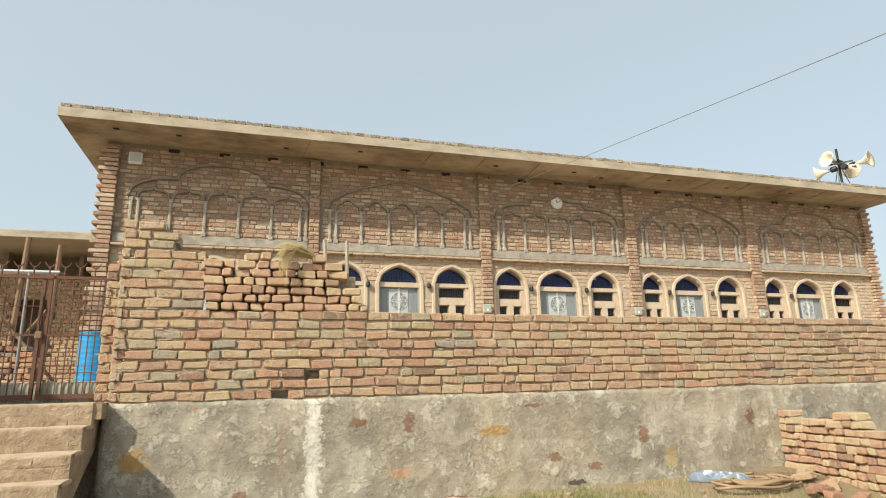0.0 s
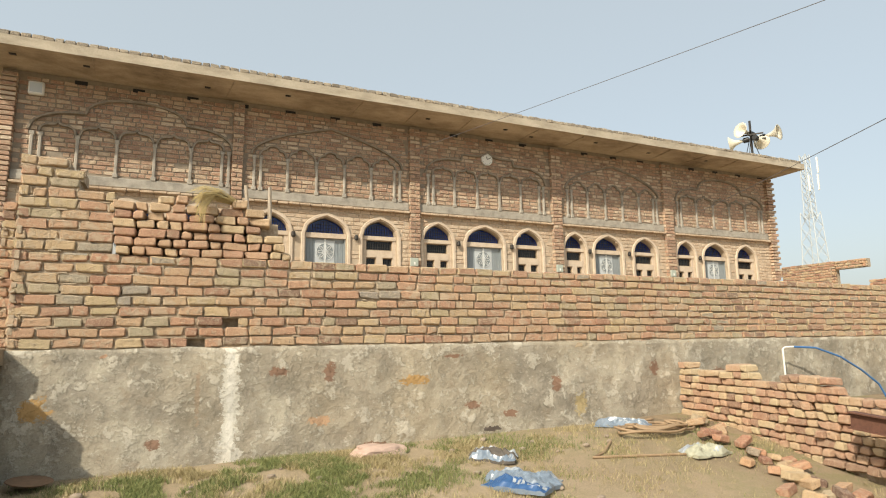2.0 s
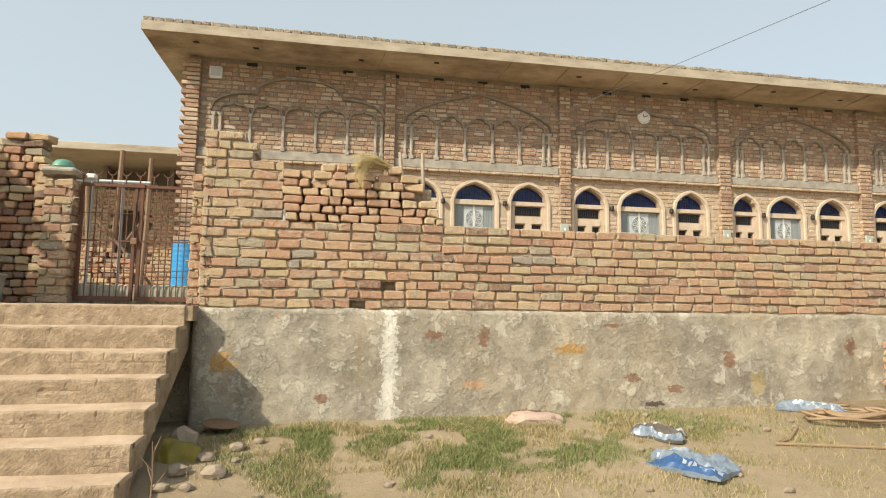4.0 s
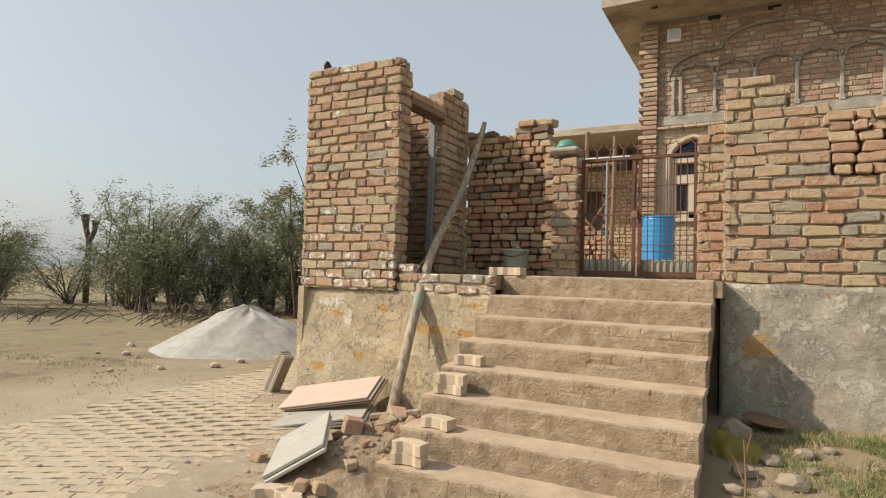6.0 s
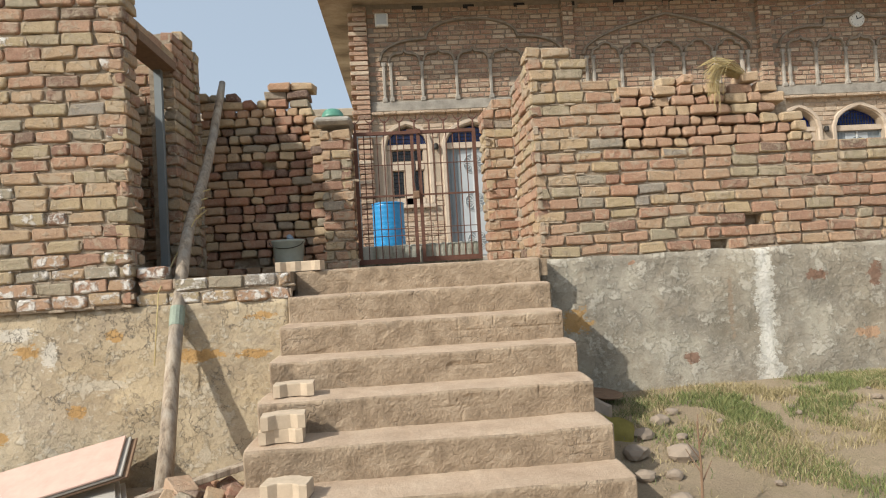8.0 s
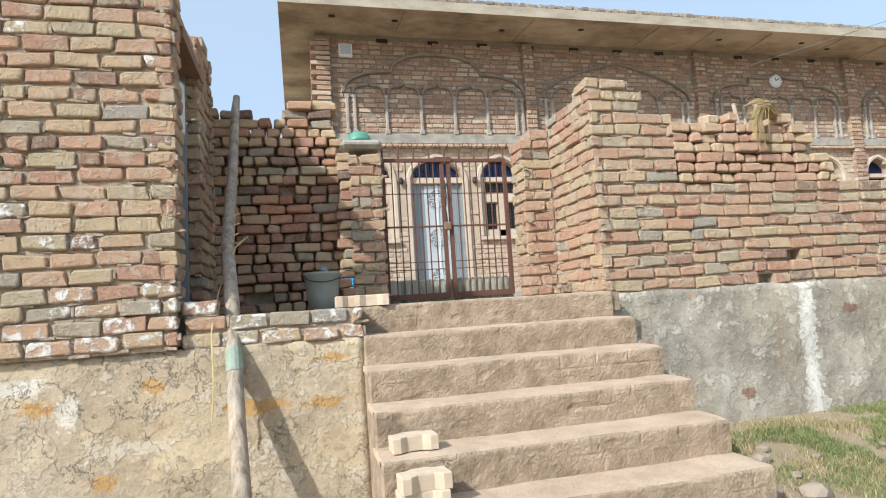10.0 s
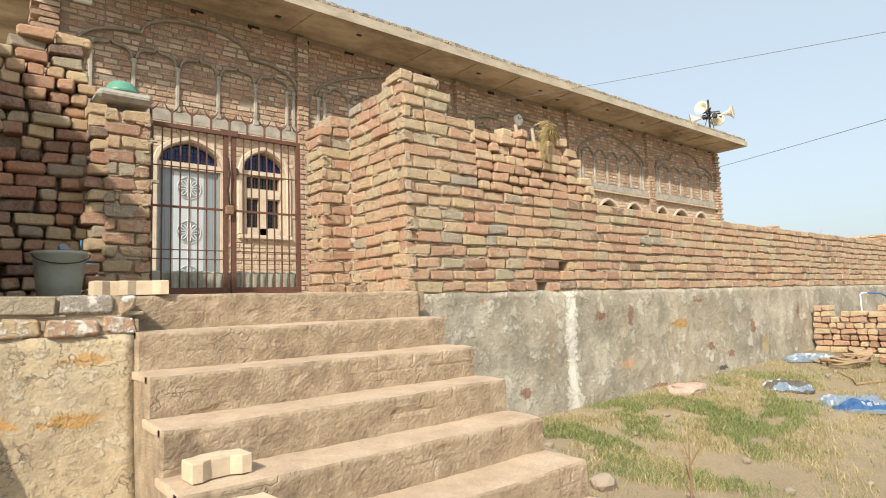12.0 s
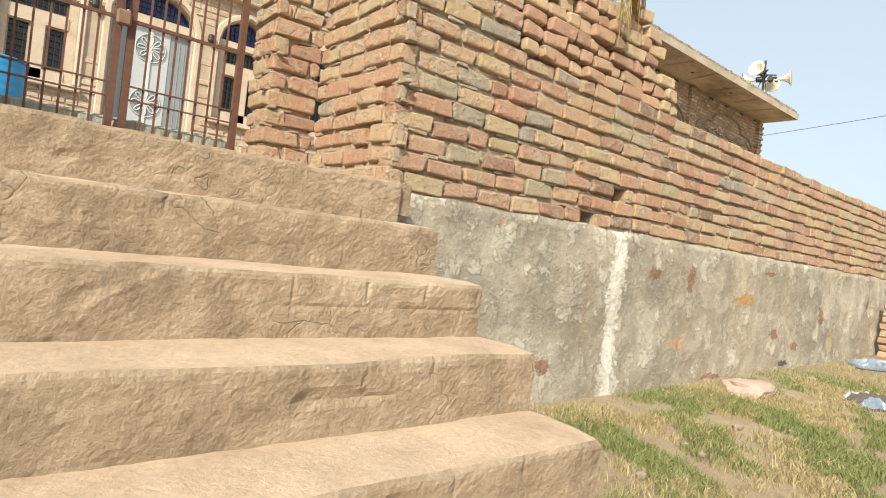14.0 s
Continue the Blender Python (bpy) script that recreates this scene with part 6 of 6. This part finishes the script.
def sack(name, at, yaw, size, materials, seed, label):
    """A crumpled, half-empty plastic bag: a bent sheet with sharp creases over its filling; materials: body, printed band, pale film."""
    bm = bmesh.new()
    nu, nv = 34, 24
    def ridge(p):
        return 1 - abs(noise.noise(p)) * 2
    def surf(u, v, top):
        x = u * size[0] / 2 * (1 + 0.18 * noise.noise(Vector((v * 1.5, seed, 0)))) + 0.05 * noise.noise(Vector((u * 2, v * 2, seed + 9)))
        y = v * size[1] / 2 * (1 + 0.22 * noise.noise(Vector((u * 1.4, seed, 5)))) + 0.04 * noise.noise(Vector((u * 2, v * 2, seed + 4)))
        e = (1 - u ** 6) * (1 - v ** 6)
        fold = 0.5 * ridge(Vector((u * 1.3, v * 1.6, seed))) + 0.28 * ridge(Vector((u * 3.1 + v, v * 2.6, seed + 2))) + 0.12 * ridge(Vector((u * 7, v * 6 + u * 2, seed + 3)))
        z = size[2] * max(0.0, 0.25 + 0.8 * fold) * (0.35 + 0.65 * e)
        return Vector((x, y, max(z, 0.012) if top else max(0.0, z - 0.05) * 0.6))
    sheets = []
    for top in (1, 0):
        g = [[bm.verts.new(surf(2 * i / nu - 1, 2 * j / nv - 1, top)) for i in range(nu + 1)] for j in range(nv + 1)]
        sheets.append(g)
        for j in range(nv):
            for i in range(nu):
                f = bm.faces.new((g[j][i], g[j][i + 1], g[j + 1][i + 1], g[j + 1][i]))
                v = 2 * (j + 0.5) / nv - 1
                if v < -0.62 and len(materials) > 1:
                    f.material_index = 1
                    if -0.85 < v < -0.7 and i > nu * 0.45 and i % 3:
                        f.material_index = 2
                elif v > 0.35 and noise.noise(Vector((i * 0.12, j * 0.15, seed))) > -0.1 and len(materials) > 2:
                    f.material_index = 2
    a, b = sheets
    rim = [(0, i) for i in range(nu + 1)] + [(j, nu) for j in range(1, nv + 1)] + [(nv, i) for i in range(nu - 1, -1, -1)] + [(j, 0) for j in range(nv - 1, 0, -1)]
    for (j0, i0), (j1, i1) in zip(rim, rim[1:] + rim[:1]):
        bm.faces.new((a[j0][i0], a[j1][i1], b[j1][i1], b[j0][i0]))
    root = thing(name, at, label, "sack")
    bmesh.ops.transform(bm, matrix=pose(at[0], at[1], at[2], 0, 0, yaw), verts=bm.verts)
    ob = part("sack_body", bm, materials[0], root)
    for extra in materials[1:]:
        ob.data.materials.append(extra)
    return root


def at_ground(x, y, dz=0.0):
    return (x, y, ground_z(x, y) + dz)


sack("plastic_sack", at_ground(2.90, 4.70, -0.02), -52, (0.62, 0.50, 0.15), (M_SACK_BLUE, M_PRINT, M_SACK_WHITE), 1.3, "crumpled silver and blue printed plastic sack on dry grass")
sack("plastic_sack", at_ground(2.98, 5.36, -0.02), -40, (0.46, 0.30, 0.14), (M_SACK_DARK, M_SACK_BLUE, M_SACK_WHITE), 4.1, "dark torn plastic sack with a pale lining")
sack("plastic_sack", at_ground(5.0, 5.8, 0.0), -50, (0.6, 0.26, 0.12), (M_SACK_BLUE, M_SACK_BLUE, M_SACK_WHITE), 2.2, "pale blue crumpled plastic sheet by the wall")
sack("plastic_sack", at_ground(5.15, 4.75, -0.01), 5, (0.5, 0.32, 0.12), (M_SACK_LIME, M_SACK_LIME, M_SACK_WHITE), 6.2, "dirty white sack among fallen bricks")


def draped_sack():
    """An empty woven sack hung over the stones, folded down to the ground."""
    bm = bmesh.new()
    nu, nv = 24, 16
    g = []
    for j in range(nv + 1):
        row = []
        for i in range(nu + 1):
            u, v = i / nu, j / nv
            fold = 0.035 * math.sin(u * 11 + v * 1.5) * v + 0.02 * noise.noise(Vector((u * 6, v * 4, 2)))
            row.append(bm.verts.new((-1.305 + 0.29 * u + 0.03 * noise.noise(Vector((v * 3, 1, 0))), 5.33 - 0.16 * v + fold * 0.7 - 0.03 * u, 0.335 - 0.08 * u * u - 0.27 * v + 0.03 * noise.noise(Vector((u * 3, 4, 0))) - (0.04 if v < 0.1 else 0))))
        g.append(row)
    for r0, r1 in zip(g, g[1:]):
        for i in range(nu):
            bm.faces.new((r0[i], r0[i + 1], r1[i + 1], r1[i]))
    bmesh.ops.solidify(bm, geom=bm.faces[:], thickness=0.012)
    tagged(part("woven_sack", bm, M_SACK_YELLOW, None, "", True), "dusty yellow woven sack draped on stones beneath the steps", "sack")


draped_sack()
lump("stone", at_ground(-1.18, 5.48, -0.03), (0.11, 0.08, 0.14), M_STONE, 9, "dusty stone under a yellow sack", "stone", "stones by the steps", 2)
dish = part("metal_pan", lathe([(0.02, 0.02), (0.13, 0.0), (0.17, 0.02), (0.165, 0.026), (0.12, 0.010), (0.02, 0.028)], (0, 0, 0), 28), M_TIMBER, None, smooth=True)
dish.matrix_basis = pose(-0.98, 5.98, ground_z(-0.93, 5.95) + 0.05, 3, 6, 0)
tagged(dish, "rusty shallow iron pan leaning under the wall", "pan")
for k, (x, y, s) in enumerate([(-1.06, 4.5, 0.06), (-0.84, 4.95, 0.09), (-1.15, 4.75, 0.06), (-0.75, 5.45, 0.07), (-0.98, 4.75, 0.05), (-0.6, 5.6, 0.05), (-0.72, 5.2, 0.04), (-0.95, 5.25, 0.07), (-1.1, 5.0, 0.08)]):
    lump("stone", (x, y, ground_z(x, y)), (s, s * 0.8, s * 0.6), M_STONE, 20 + k, "dusty stone lying beside the steps", "stone", "stones by the steps")
lump("boulder", at_ground(1.98, 5.92, -0.03), (0.30, 0.17, 0.075), M_PINKROCK, 3, "pale pinkish rock half buried by the plinth", "rock", sub=3)
for k in range(60):
    x, y = RRNG.uniform(-0.6, 4.6), RRNG.uniform(3.0, 6.1)
    s = RRNG.uniform(0.015, 0.045)
    lump("pebble", (x, y, ground_z(x, y)), (s, s * 0.8, s * 0.6), M_STONE, k, "small pale pebble on dry ground", "pebble", "pebbles in the yard", 1)
for x, y, a in ((1.25, 3.55, 15), (1.42, 3.6, -30), (3.3, 3.45, 60)):
    ob = finish("brick", brick_mesh(0.18, 0.11, 0.075, M_LOOSE), None)
    ob.matrix_basis = pose(x, y, ground_z(x, y) + 0.03, 4, 3, a)
    tagged(ob, "single brick lying in the dry grass", "brick", "bricks in the grass")
coil = thing("hose_coil", at_ground(5.2, 5.5), "tangled coil of tan hose on the ground", "hose")
for c in range(7):
    rx, ry = 0.36 + 0.05 * (c % 3), 0.20 + 0.03 * (c % 2)
    pts = [(5.2 + 0.16 * math.sin(c * 2.1) + rx * math.cos(a), 5.5 + 0.14 * math.cos(c * 1.7) + ry * math.sin(a), ground_z(5.2, 5.5) + 0.02 + 0.008 * c + 0.015 * math.sin(3 * a + c)) for a in np.linspace(0.3 * c, 5.4 + 0.3 * c, 40)]
    part("hose_loop", tubed(pts, 0.015, 7), M_HOSE, coil, smooth=True)
part("hose_end", tubed([(x, y, ground_z(x, y) + 0.015) for x, y in ((4.4, 5.3), (4.1, 5.05), (3.9, 4.98), (4.3, 4.85), (4.9, 4.75))], 0.014, 7), M_HOSE, coil)
pipe = thing("water_pipe", (8.4, 6.12, 0.5), "white plastic standpipe with a blue hose", "pipe")
part("riser", tubed([(8.4, 6.12, 0.2), (8.4, 6.12, 1.16), (8.42, 6.10, 1.185), (8.58, 6.06, 1.19)], 0.013, 10), M_WHITE_PAINT, pipe)
part("hose", tubed([(8.56, 6.06, 1.19), (8.9, 5.95, 1.17), (9.3, 5.85, 1.03), (9.7, 5.8, 0.82), (10.0, 5.75, 0.6), (10.1, 5.72, 0.4)], 0.015, 10), M_HOSE_BLUE, pipe, "faded blue hose")

# ---- straw and battens on the wall ----
srng = np.random.default_rng(4)
bm = bmesh.new()
for k in range(120):
    a = Vector((0.56 + srng.normal(0, 0.014), 6.33 + srng.normal(0, 0.02), 2.80 + srng.normal(0, 0.012)))
    l, t = srng.uniform(0.16, 0.34), srng.uniform(-1, 1)
    b = a + Vector((-0.22 + 0.05 * t, -0.09 + srng.normal(0, 0.02), 0.05 + 0.035 * t + srng.normal(0, 0.01)))
    c = b + Vector((-0.16 - 0.10 * t + srng.normal(0, 0.02), -0.06 + srng.normal(0, 0.02), -l * (0.6 - 0.55 * t)))
    tube(bm, [a, b, b.lerp(c, 0.55) + Vector((-0.02, -0.015, 0.03)), c], [0.0028, 0.0028, 0.002, 0.001], 3, cap=False)
tagged(part("straw_bundle", bm, M_STRAW), "tied bundle of pale straw hanging over the wall", "straw", kind="stuff")
for x, t in ((0.74, -0.03), (0.98, 0.0)):
    ob = part("batten", tubed([(x + 0.03, 6.9, 1.30), (x, 6.95, 2.75), (x + t, 7.0, 3.17)], [0.025, 0.024, 0.02], 8), M_WOOD_POLE)
    tagged(ob, "pale wooden batten standing behind the wall", "batten", "battens behind the wall")
lump("stone", (-5.43, 5.9, 3.655), (0.04, 0.05, 0.06), M_IRON, 2, "small dark stone on top of the brick wall", "stone")


# ---- trees and scrub ----
def thorn_tree(name, x, y, h, spread, seed, label, leaves=1500, stems=5, bare=0.0, low=0.06, group="scrub along the field"):
    rng = np.random.default_rng(seed)
    z0 = ground_z(x, y) - 0.05
    root = thing(name, (x, y, z0), label, "tree", group)
    bm = bmesh.new()
    tips = []
    for s in range(stems):
        a = rng.uniform(0, 2 * math.pi)
        lean = rng.uniform(0.15, 0.5) * spread
        base = Vector((x + rng.normal(0, 0.12), y + rng.normal(0, 0.12), z0))
        top = base + Vector((lean * math.cos(a), lean * math.sin(a), h * rng.uniform(0.55, 0.8)))
        mid = base.lerp(top, 0.5) + Vector((rng.normal(0, 0.15), rng.normal(0, 0.15), 0))
        r = 0.02 + 0.011 * h * rng.uniform(0.7, 1.2) / max(1, stems ** 0.4)
        tube(bm, [base, mid, top], [r, r * 0.7, r * 0.35], 6)
        for k in range(7):
            f = rng.uniform(low, 1.0)
            p = (base.lerp(mid, f * 2) if f < 0.5 else mid.lerp(top, f * 2 - 1))
            b = a + rng.uniform(-1.6, 1.6)
            l = spread * rng.uniform(0.35, 0.85)
            q = p + Vector((l * math.cos(b), l * math.sin(b), rng.uniform(0.05, 0.32) * h))
            m = p.lerp(q, 0.5) + Vector((0, 0, 0.08 * h))
            q.z = min(q.z, z0 + h)
            tube(bm, [p, m, q], [r * 0.4, r * 0.25, r * 0.1], 5, cap=False)
            for _ in range(3):
                g = rng.uniform(0.4, 1)
                e = m.lerp(q, g) + Vector(rng.normal(0, 0.22 * spread, 3)) * Vector((1, 1, 0.55)).length * 0.6
                tube(bm, [m.lerp(q, g * 0.8), e], [r * 0.12, r * 0.05], 3, cap=False)
                tips.append((m.lerp(q, g * 0.6), e))
                if low < 0.1:
                    tips.append((p, m))
    part("trunk", bm, M_BARK, root, "thin dark stems")
    v, f = [], []
    tips = [t for t in tips if rng.random() > bare]
    for k in range(leaves):
        a, b = tips[int(rng.integers(len(tips)))]
        p = np.array(a.lerp(b, rng.uniform(0.1, 1.15))) + rng.normal(0, 0.07 * spread ** 0.5, 3)
        d = rng.normal(0, 1, 3)
        d[2] *= 0.5
        d /= np.linalg.norm(d)
        u = np.cross(d, rng.normal(0, 1, 3))
        u /= np.linalg.norm(u)
        l, w = rng.uniform(0.03, 0.085) * (h / 5) ** 0.5, rng.uniform(0.009, 0.024) * (h / 5) ** 0.5
        n = len(v)
        v += [p - d * l, p + u * w, p + d * l, p - u * w]
        f.append((n, n + 1, n + 2, n + 3))
    me = bpy.data.meshes.new("crown")
    me.from_pydata([tuple(q) for q in v], [], f)
    finish("crown", me, M_LEAF_HAZED, root, "fine grey-green foliage with gaps")


trng = np.random.default_rng(21)
for k in range(20):
    ang = 150 - 32 * k / 19 + trng.normal(0, 1.0) + (8 if k < 2 else 0)
    r = trng.uniform(20.5, 23.5)
    x, y = -1.0 + r * math.cos(radians(ang)), 0.7 + r * math.sin(radians(ang))
    thorn_tree("thorn_bush", x, y, trng.uniform(2.3, 4.0), trng.uniform(1.1, 1.8), 100 + k, "grey-green thorn bush with many thin stems, paled for haze", 8500, 9)
for k in range(16):
    ang = 166 - 50 * k / 15 + trng.normal(0, 1.0)
    r = trng.uniform(26, 30)
    x, y = -1.0 + r * math.cos(radians(ang)), 0.7 + r * math.sin(radians(ang))
    thorn_tree("thorn_bush", x, y, trng.uniform(2.4, 3.3), trng.uniform(1.8, 2.5), 200 + k, "dense thorn bush behind the clearing, paled for haze", 7000, 8)
thorn_tree("acacia_tree", -21.5, 13.6, 4.2, 2.0, 301, "flat-topped acacia tree above the scrub", 5200, 3, 0, 0.6)
thorn_tree("acacia_tree", -22.5, 9.4, 4.4, 2.2, 302, "flat-topped acacia tree above the scrub", 5200, 3, 0, 0.6)
thorn_tree("thorn_tree", -13.5, 14.5, 5.3, 1.9, 303, "tall thorn tree with sparse feathery foliage", 15000, 6, 0.05, 0.2)
thorn_tree("thorn_tree", -12.9, 15.3, 4.4, 1.5, 306, "thorn tree with dense feathery foliage", 14000, 7, 0.0, 0.1)
thorn_tree("thorn_tree", 16.6, 5.6, 3.0, 0.75, 304, "thin brown-green bush at the end of the wall", 1300, 4, 0.1, 0.3)
thorn_tree("thorn_tree", 17.6, 4.9, 2.6, 0.9, 305, "thin brown-green bush at the end of the wall", 1500, 4, 0.1, 0.2)
for k in range(14):
    x, y = 30 + 5 * k * 0.6 + trng.normal(0, 1), 14 + k * 1.9 + trng.normal(0, 2)
    thorn_tree("thorn_bush", x, y, trng.uniform(3, 4.4), 2.0, 400 + k, "hazy green bush beyond the far wall", 800, 5, 0, 0.06, "bushes beyond the wall")
# lopped trunk
lt = thing("lopped_tree", (-23.9, 14.0, 0), "lopped tree trunk with two stubby arms", "tree")
part("trunk", tubed([(-23.9, 14.0, -0.1), (-23.9, 14.0, 2.3), (-24.05, 13.95, 2.8), (-24.15, 13.95, 3.3)], [0.12, 0.1, 0.1, 0.16], 9), M_BARK, lt)
part("limb", tubed([(-23.9, 14.0, 2.25), (-23.65, 14.05, 2.7), (-23.6, 14.05, 3.1)], [0.1, 0.09, 0.14], 9), M_BARK, lt)
for k in range(6):
    ang, r = radians(RRNG.uniform(128, 158)), RRNG.uniform(15.5, 19.0)
    x, y = -1.0 + r * math.cos(ang), 0.7 + r * math.sin(ang)
    bm = bmesh.new()
    for j in range(26):
        a = RRNG.uniform(0, math.pi)
        p = Vector((x + RRNG.normal(0, 0.7), y + RRNG.normal(0, 0.7), ground_z(x, y)))
        tube(bm, [p, p + Vector((0.6 * math.cos(a), 0.6 * math.sin(a), RRNG.uniform(0.1, 0.5))), p + Vector((1.2 * math.cos(a), 1.2 * math.sin(a), RRNG.uniform(0.0, 0.3)))], [0.015, 0.012, 0.005], 3, cap=False)
    tagged(part("brushwood_heap", bm, M_BARK), "heap of cut dry thorn branches on the ground", "brushwood", "cut brushwood", "stuff")


# ---- grass ----
def grass(name, label, spots, count, material, hmin, hmax, seed):
    rng = np.random.default_rng(seed)
    v, f = [], []
    w = np.array([s[4] for s in spots], float)
    pick = rng.choice(len(spots), count, p=w / w.sum())
    for i in pick:
        cx, cy, rx, ry, _ = spots[i]
        x, y = cx + rng.normal(0, rx), cy + rng.normal(0, ry)
        if y > 6.2 or (x < -1.3 and y > 3.4 and x > -3.4) or (-3.6 < x < -1.2):
            continue
        if noise.noise(Vector((x * 1.9, y * 1.9, seed))) + 0.5 * noise.noise(Vector((x * 7, y * 7, seed))) < rng.uniform(-0.12, 0.42):
            continue
        z = ground_z(x, y) - 0.008
        h, a, b = rng.uniform(hmin, hmax), rng.uniform(0, 2 * math.pi), rng.uniform(0, 2 * math.pi)
        l = h * rng.uniform(0.2, 1.1)
        wd = rng.uniform(0.0015, 0.0035)
        p = np.array((x, y, z))
        s = np.array((math.cos(b), math.sin(b), 0)) * wd
        m = p + np.array((l * 0.35 * math.cos(a), l * 0.35 * math.sin(a), h * 0.65))
        t = p + np.array((l * math.cos(a), l * math.sin(a), h))
        n = len(v)
        v += [p - s, p + s, m + s * 0.7, m - s * 0.7, t]
        f += [(n, n + 1, n + 2, n + 3), (n + 3, n + 2, n + 4)]
    me = bpy.data.meshes.new(name)
    me.from_pydata([tuple(q) for q in v], [], f)
    tagged(finish(name, me, material), label, "grass", kind="stuff")


GREEN_SPOTS = [(-0.45, 5.6, 0.35, 0.3, 2.5), (0.1, 4.9, 0.4, 0.35, 2), (1.1, 4.9, 0.5, 0.3, 2), (1.0, 5.7, 0.35, 0.3, 3), (1.6, 5.3, 0.5, 0.35, 4), (2.0, 5.75, 0.6, 0.22, 3), (0.1, 5.75, 0.3, 0.25, 2), (0.5, 5.0, 0.4, 0.3, 1.5), (3.2, 5.4, 0.6, 0.4, 1.2), (6.0, 4.6, 0.4, 0.5, 0.8), (2.6, 4.8, 0.9, 0.5, 1)]
grass("grass_green", "short bright green grass below the plinth", GREEN_SPOTS, 130000, M_GRASS, 0.015, 0.06, 1)
DRY_SPOTS = [(1.5, 4.9, 1.6, 0.8, 4), (3.5, 5.2, 1.2, 0.6, 4), (4.5, 4.0, 1.5, 1.0, 3), (0.5, 3.5, 1.5, 0.9, 2), (2.6, 5.9, 1.6, 0.2, 2)]
grass("grass_dry", "thin straw-coloured dry grass over sandy ground", DRY_SPOTS + GREEN_SPOTS, 150000, M_DRY, 0.012, 0.06, 2)
grass("grass_far", "patchy green grass on the open ground", [(-13, 8, 3, 2, 1), (-16, 12, 4, 3, 1), (-10, 5.5, 1.6, 1.0, 0.6)], 45000, M_GRASS, 0.015, 0.05, 3)
tw = bmesh.new()
tube(tw, [(-1.08, 4.25, 0.0), (-1.07, 4.25, 0.28), (-1.08, 4.24, 0.5)], [0.008, 0.006, 0.003], 6)
for a, z in ((0.5, 0.2), (2.2, 0.26), (3.6, 0.32), (5.0, 0.38), (1.2, 0.42)):
    tube(tw, [(-1.075, 4.25, z), (-1.075 + 0.08 * math.cos(a), 4.25 + 0.05 * math.sin(a), z + 0.1)], [0.004, 0.002], 4)
tagged(part("dry_weed", tw, M_TIMBER), "thin dry weed standing beside the steps", "plant")


# ---- paved forecourt ----
def pavement():
    root = thing("pavement", (0, 0, 0), "sandy forecourt of zigzag concrete paving blocks", "pavement", "", "structure")
    me = paver_mesh(0.247, 0.121, 0.06, 0.012)
    me.materials.append(M_PAVER)
    heap_v, heap_f = [], []
    src = np.array([v.co for v in me.vertices])
    polys = [list(p.vertices) for p in me.polygons]
    rng = np.random.default_rng(61)
    ang = radians(32)
    ca, sa = math.cos(ang), math.sin(ang)
    made = n = 0
    for j in range(-70, 80):
        for i in range(-40, 45):
            u, v = (i + 0.5 * (j % 2)) * 0.25, j * 0.124
            x, y = -5.6 + u * ca - v * sa, 3.4 + u * sa + v * ca
            edge = 1.2 * noise.noise(Vector((x * 0.35, y * 0.35, 4)))
            if not (-7.15 - 0.35 * max(0.0, y - 6.0) + 0.5 * edge < x < -3.75 + 0.3 * edge and -4.5 < y < 8.2 + 0.5 * edge) or (x > -5.85 and y > 5.2) or (y > 3.9 and x > -4.3):
                continue
            if (x + 9.25) ** 2 + (y - 8.45) ** 2 < 2.6:
                continue
            z = ground_z(x, y) - 0.0525 + rng.normal(0, 0.0012) + 0.005 * noise.noise(Vector((x * 0.55, y * 0.55, 2))) - 0.016 * smooth01((x + 5.3) / 1.2)
            m = pose(x, y, z, rng.normal(0, 0.25), rng.normal(0, 0.25), 32 + rng.normal(0, 0.5))
            if made < 300 and -6.6 < x < -4.2 and 2.2 < y < 5.0:
                ob = finish("paver", me, None, root)
                ob.matrix_basis = m
                made += 1
            else:
                heap_v.append(src @ np.array(m.to_3x3()).T + np.array(m.translation))
                heap_f += [[k + n for k in p] for p in polys]
                n += len(src)
    j = bpy.data.meshes.new("paving")
    j.from_pydata(np.concatenate(heap_v).tolist(), [], heap_f)
    ob = finish("paving", j, M_PAVER_J, root)
    ob["kind"] = "stuff"


pavement()
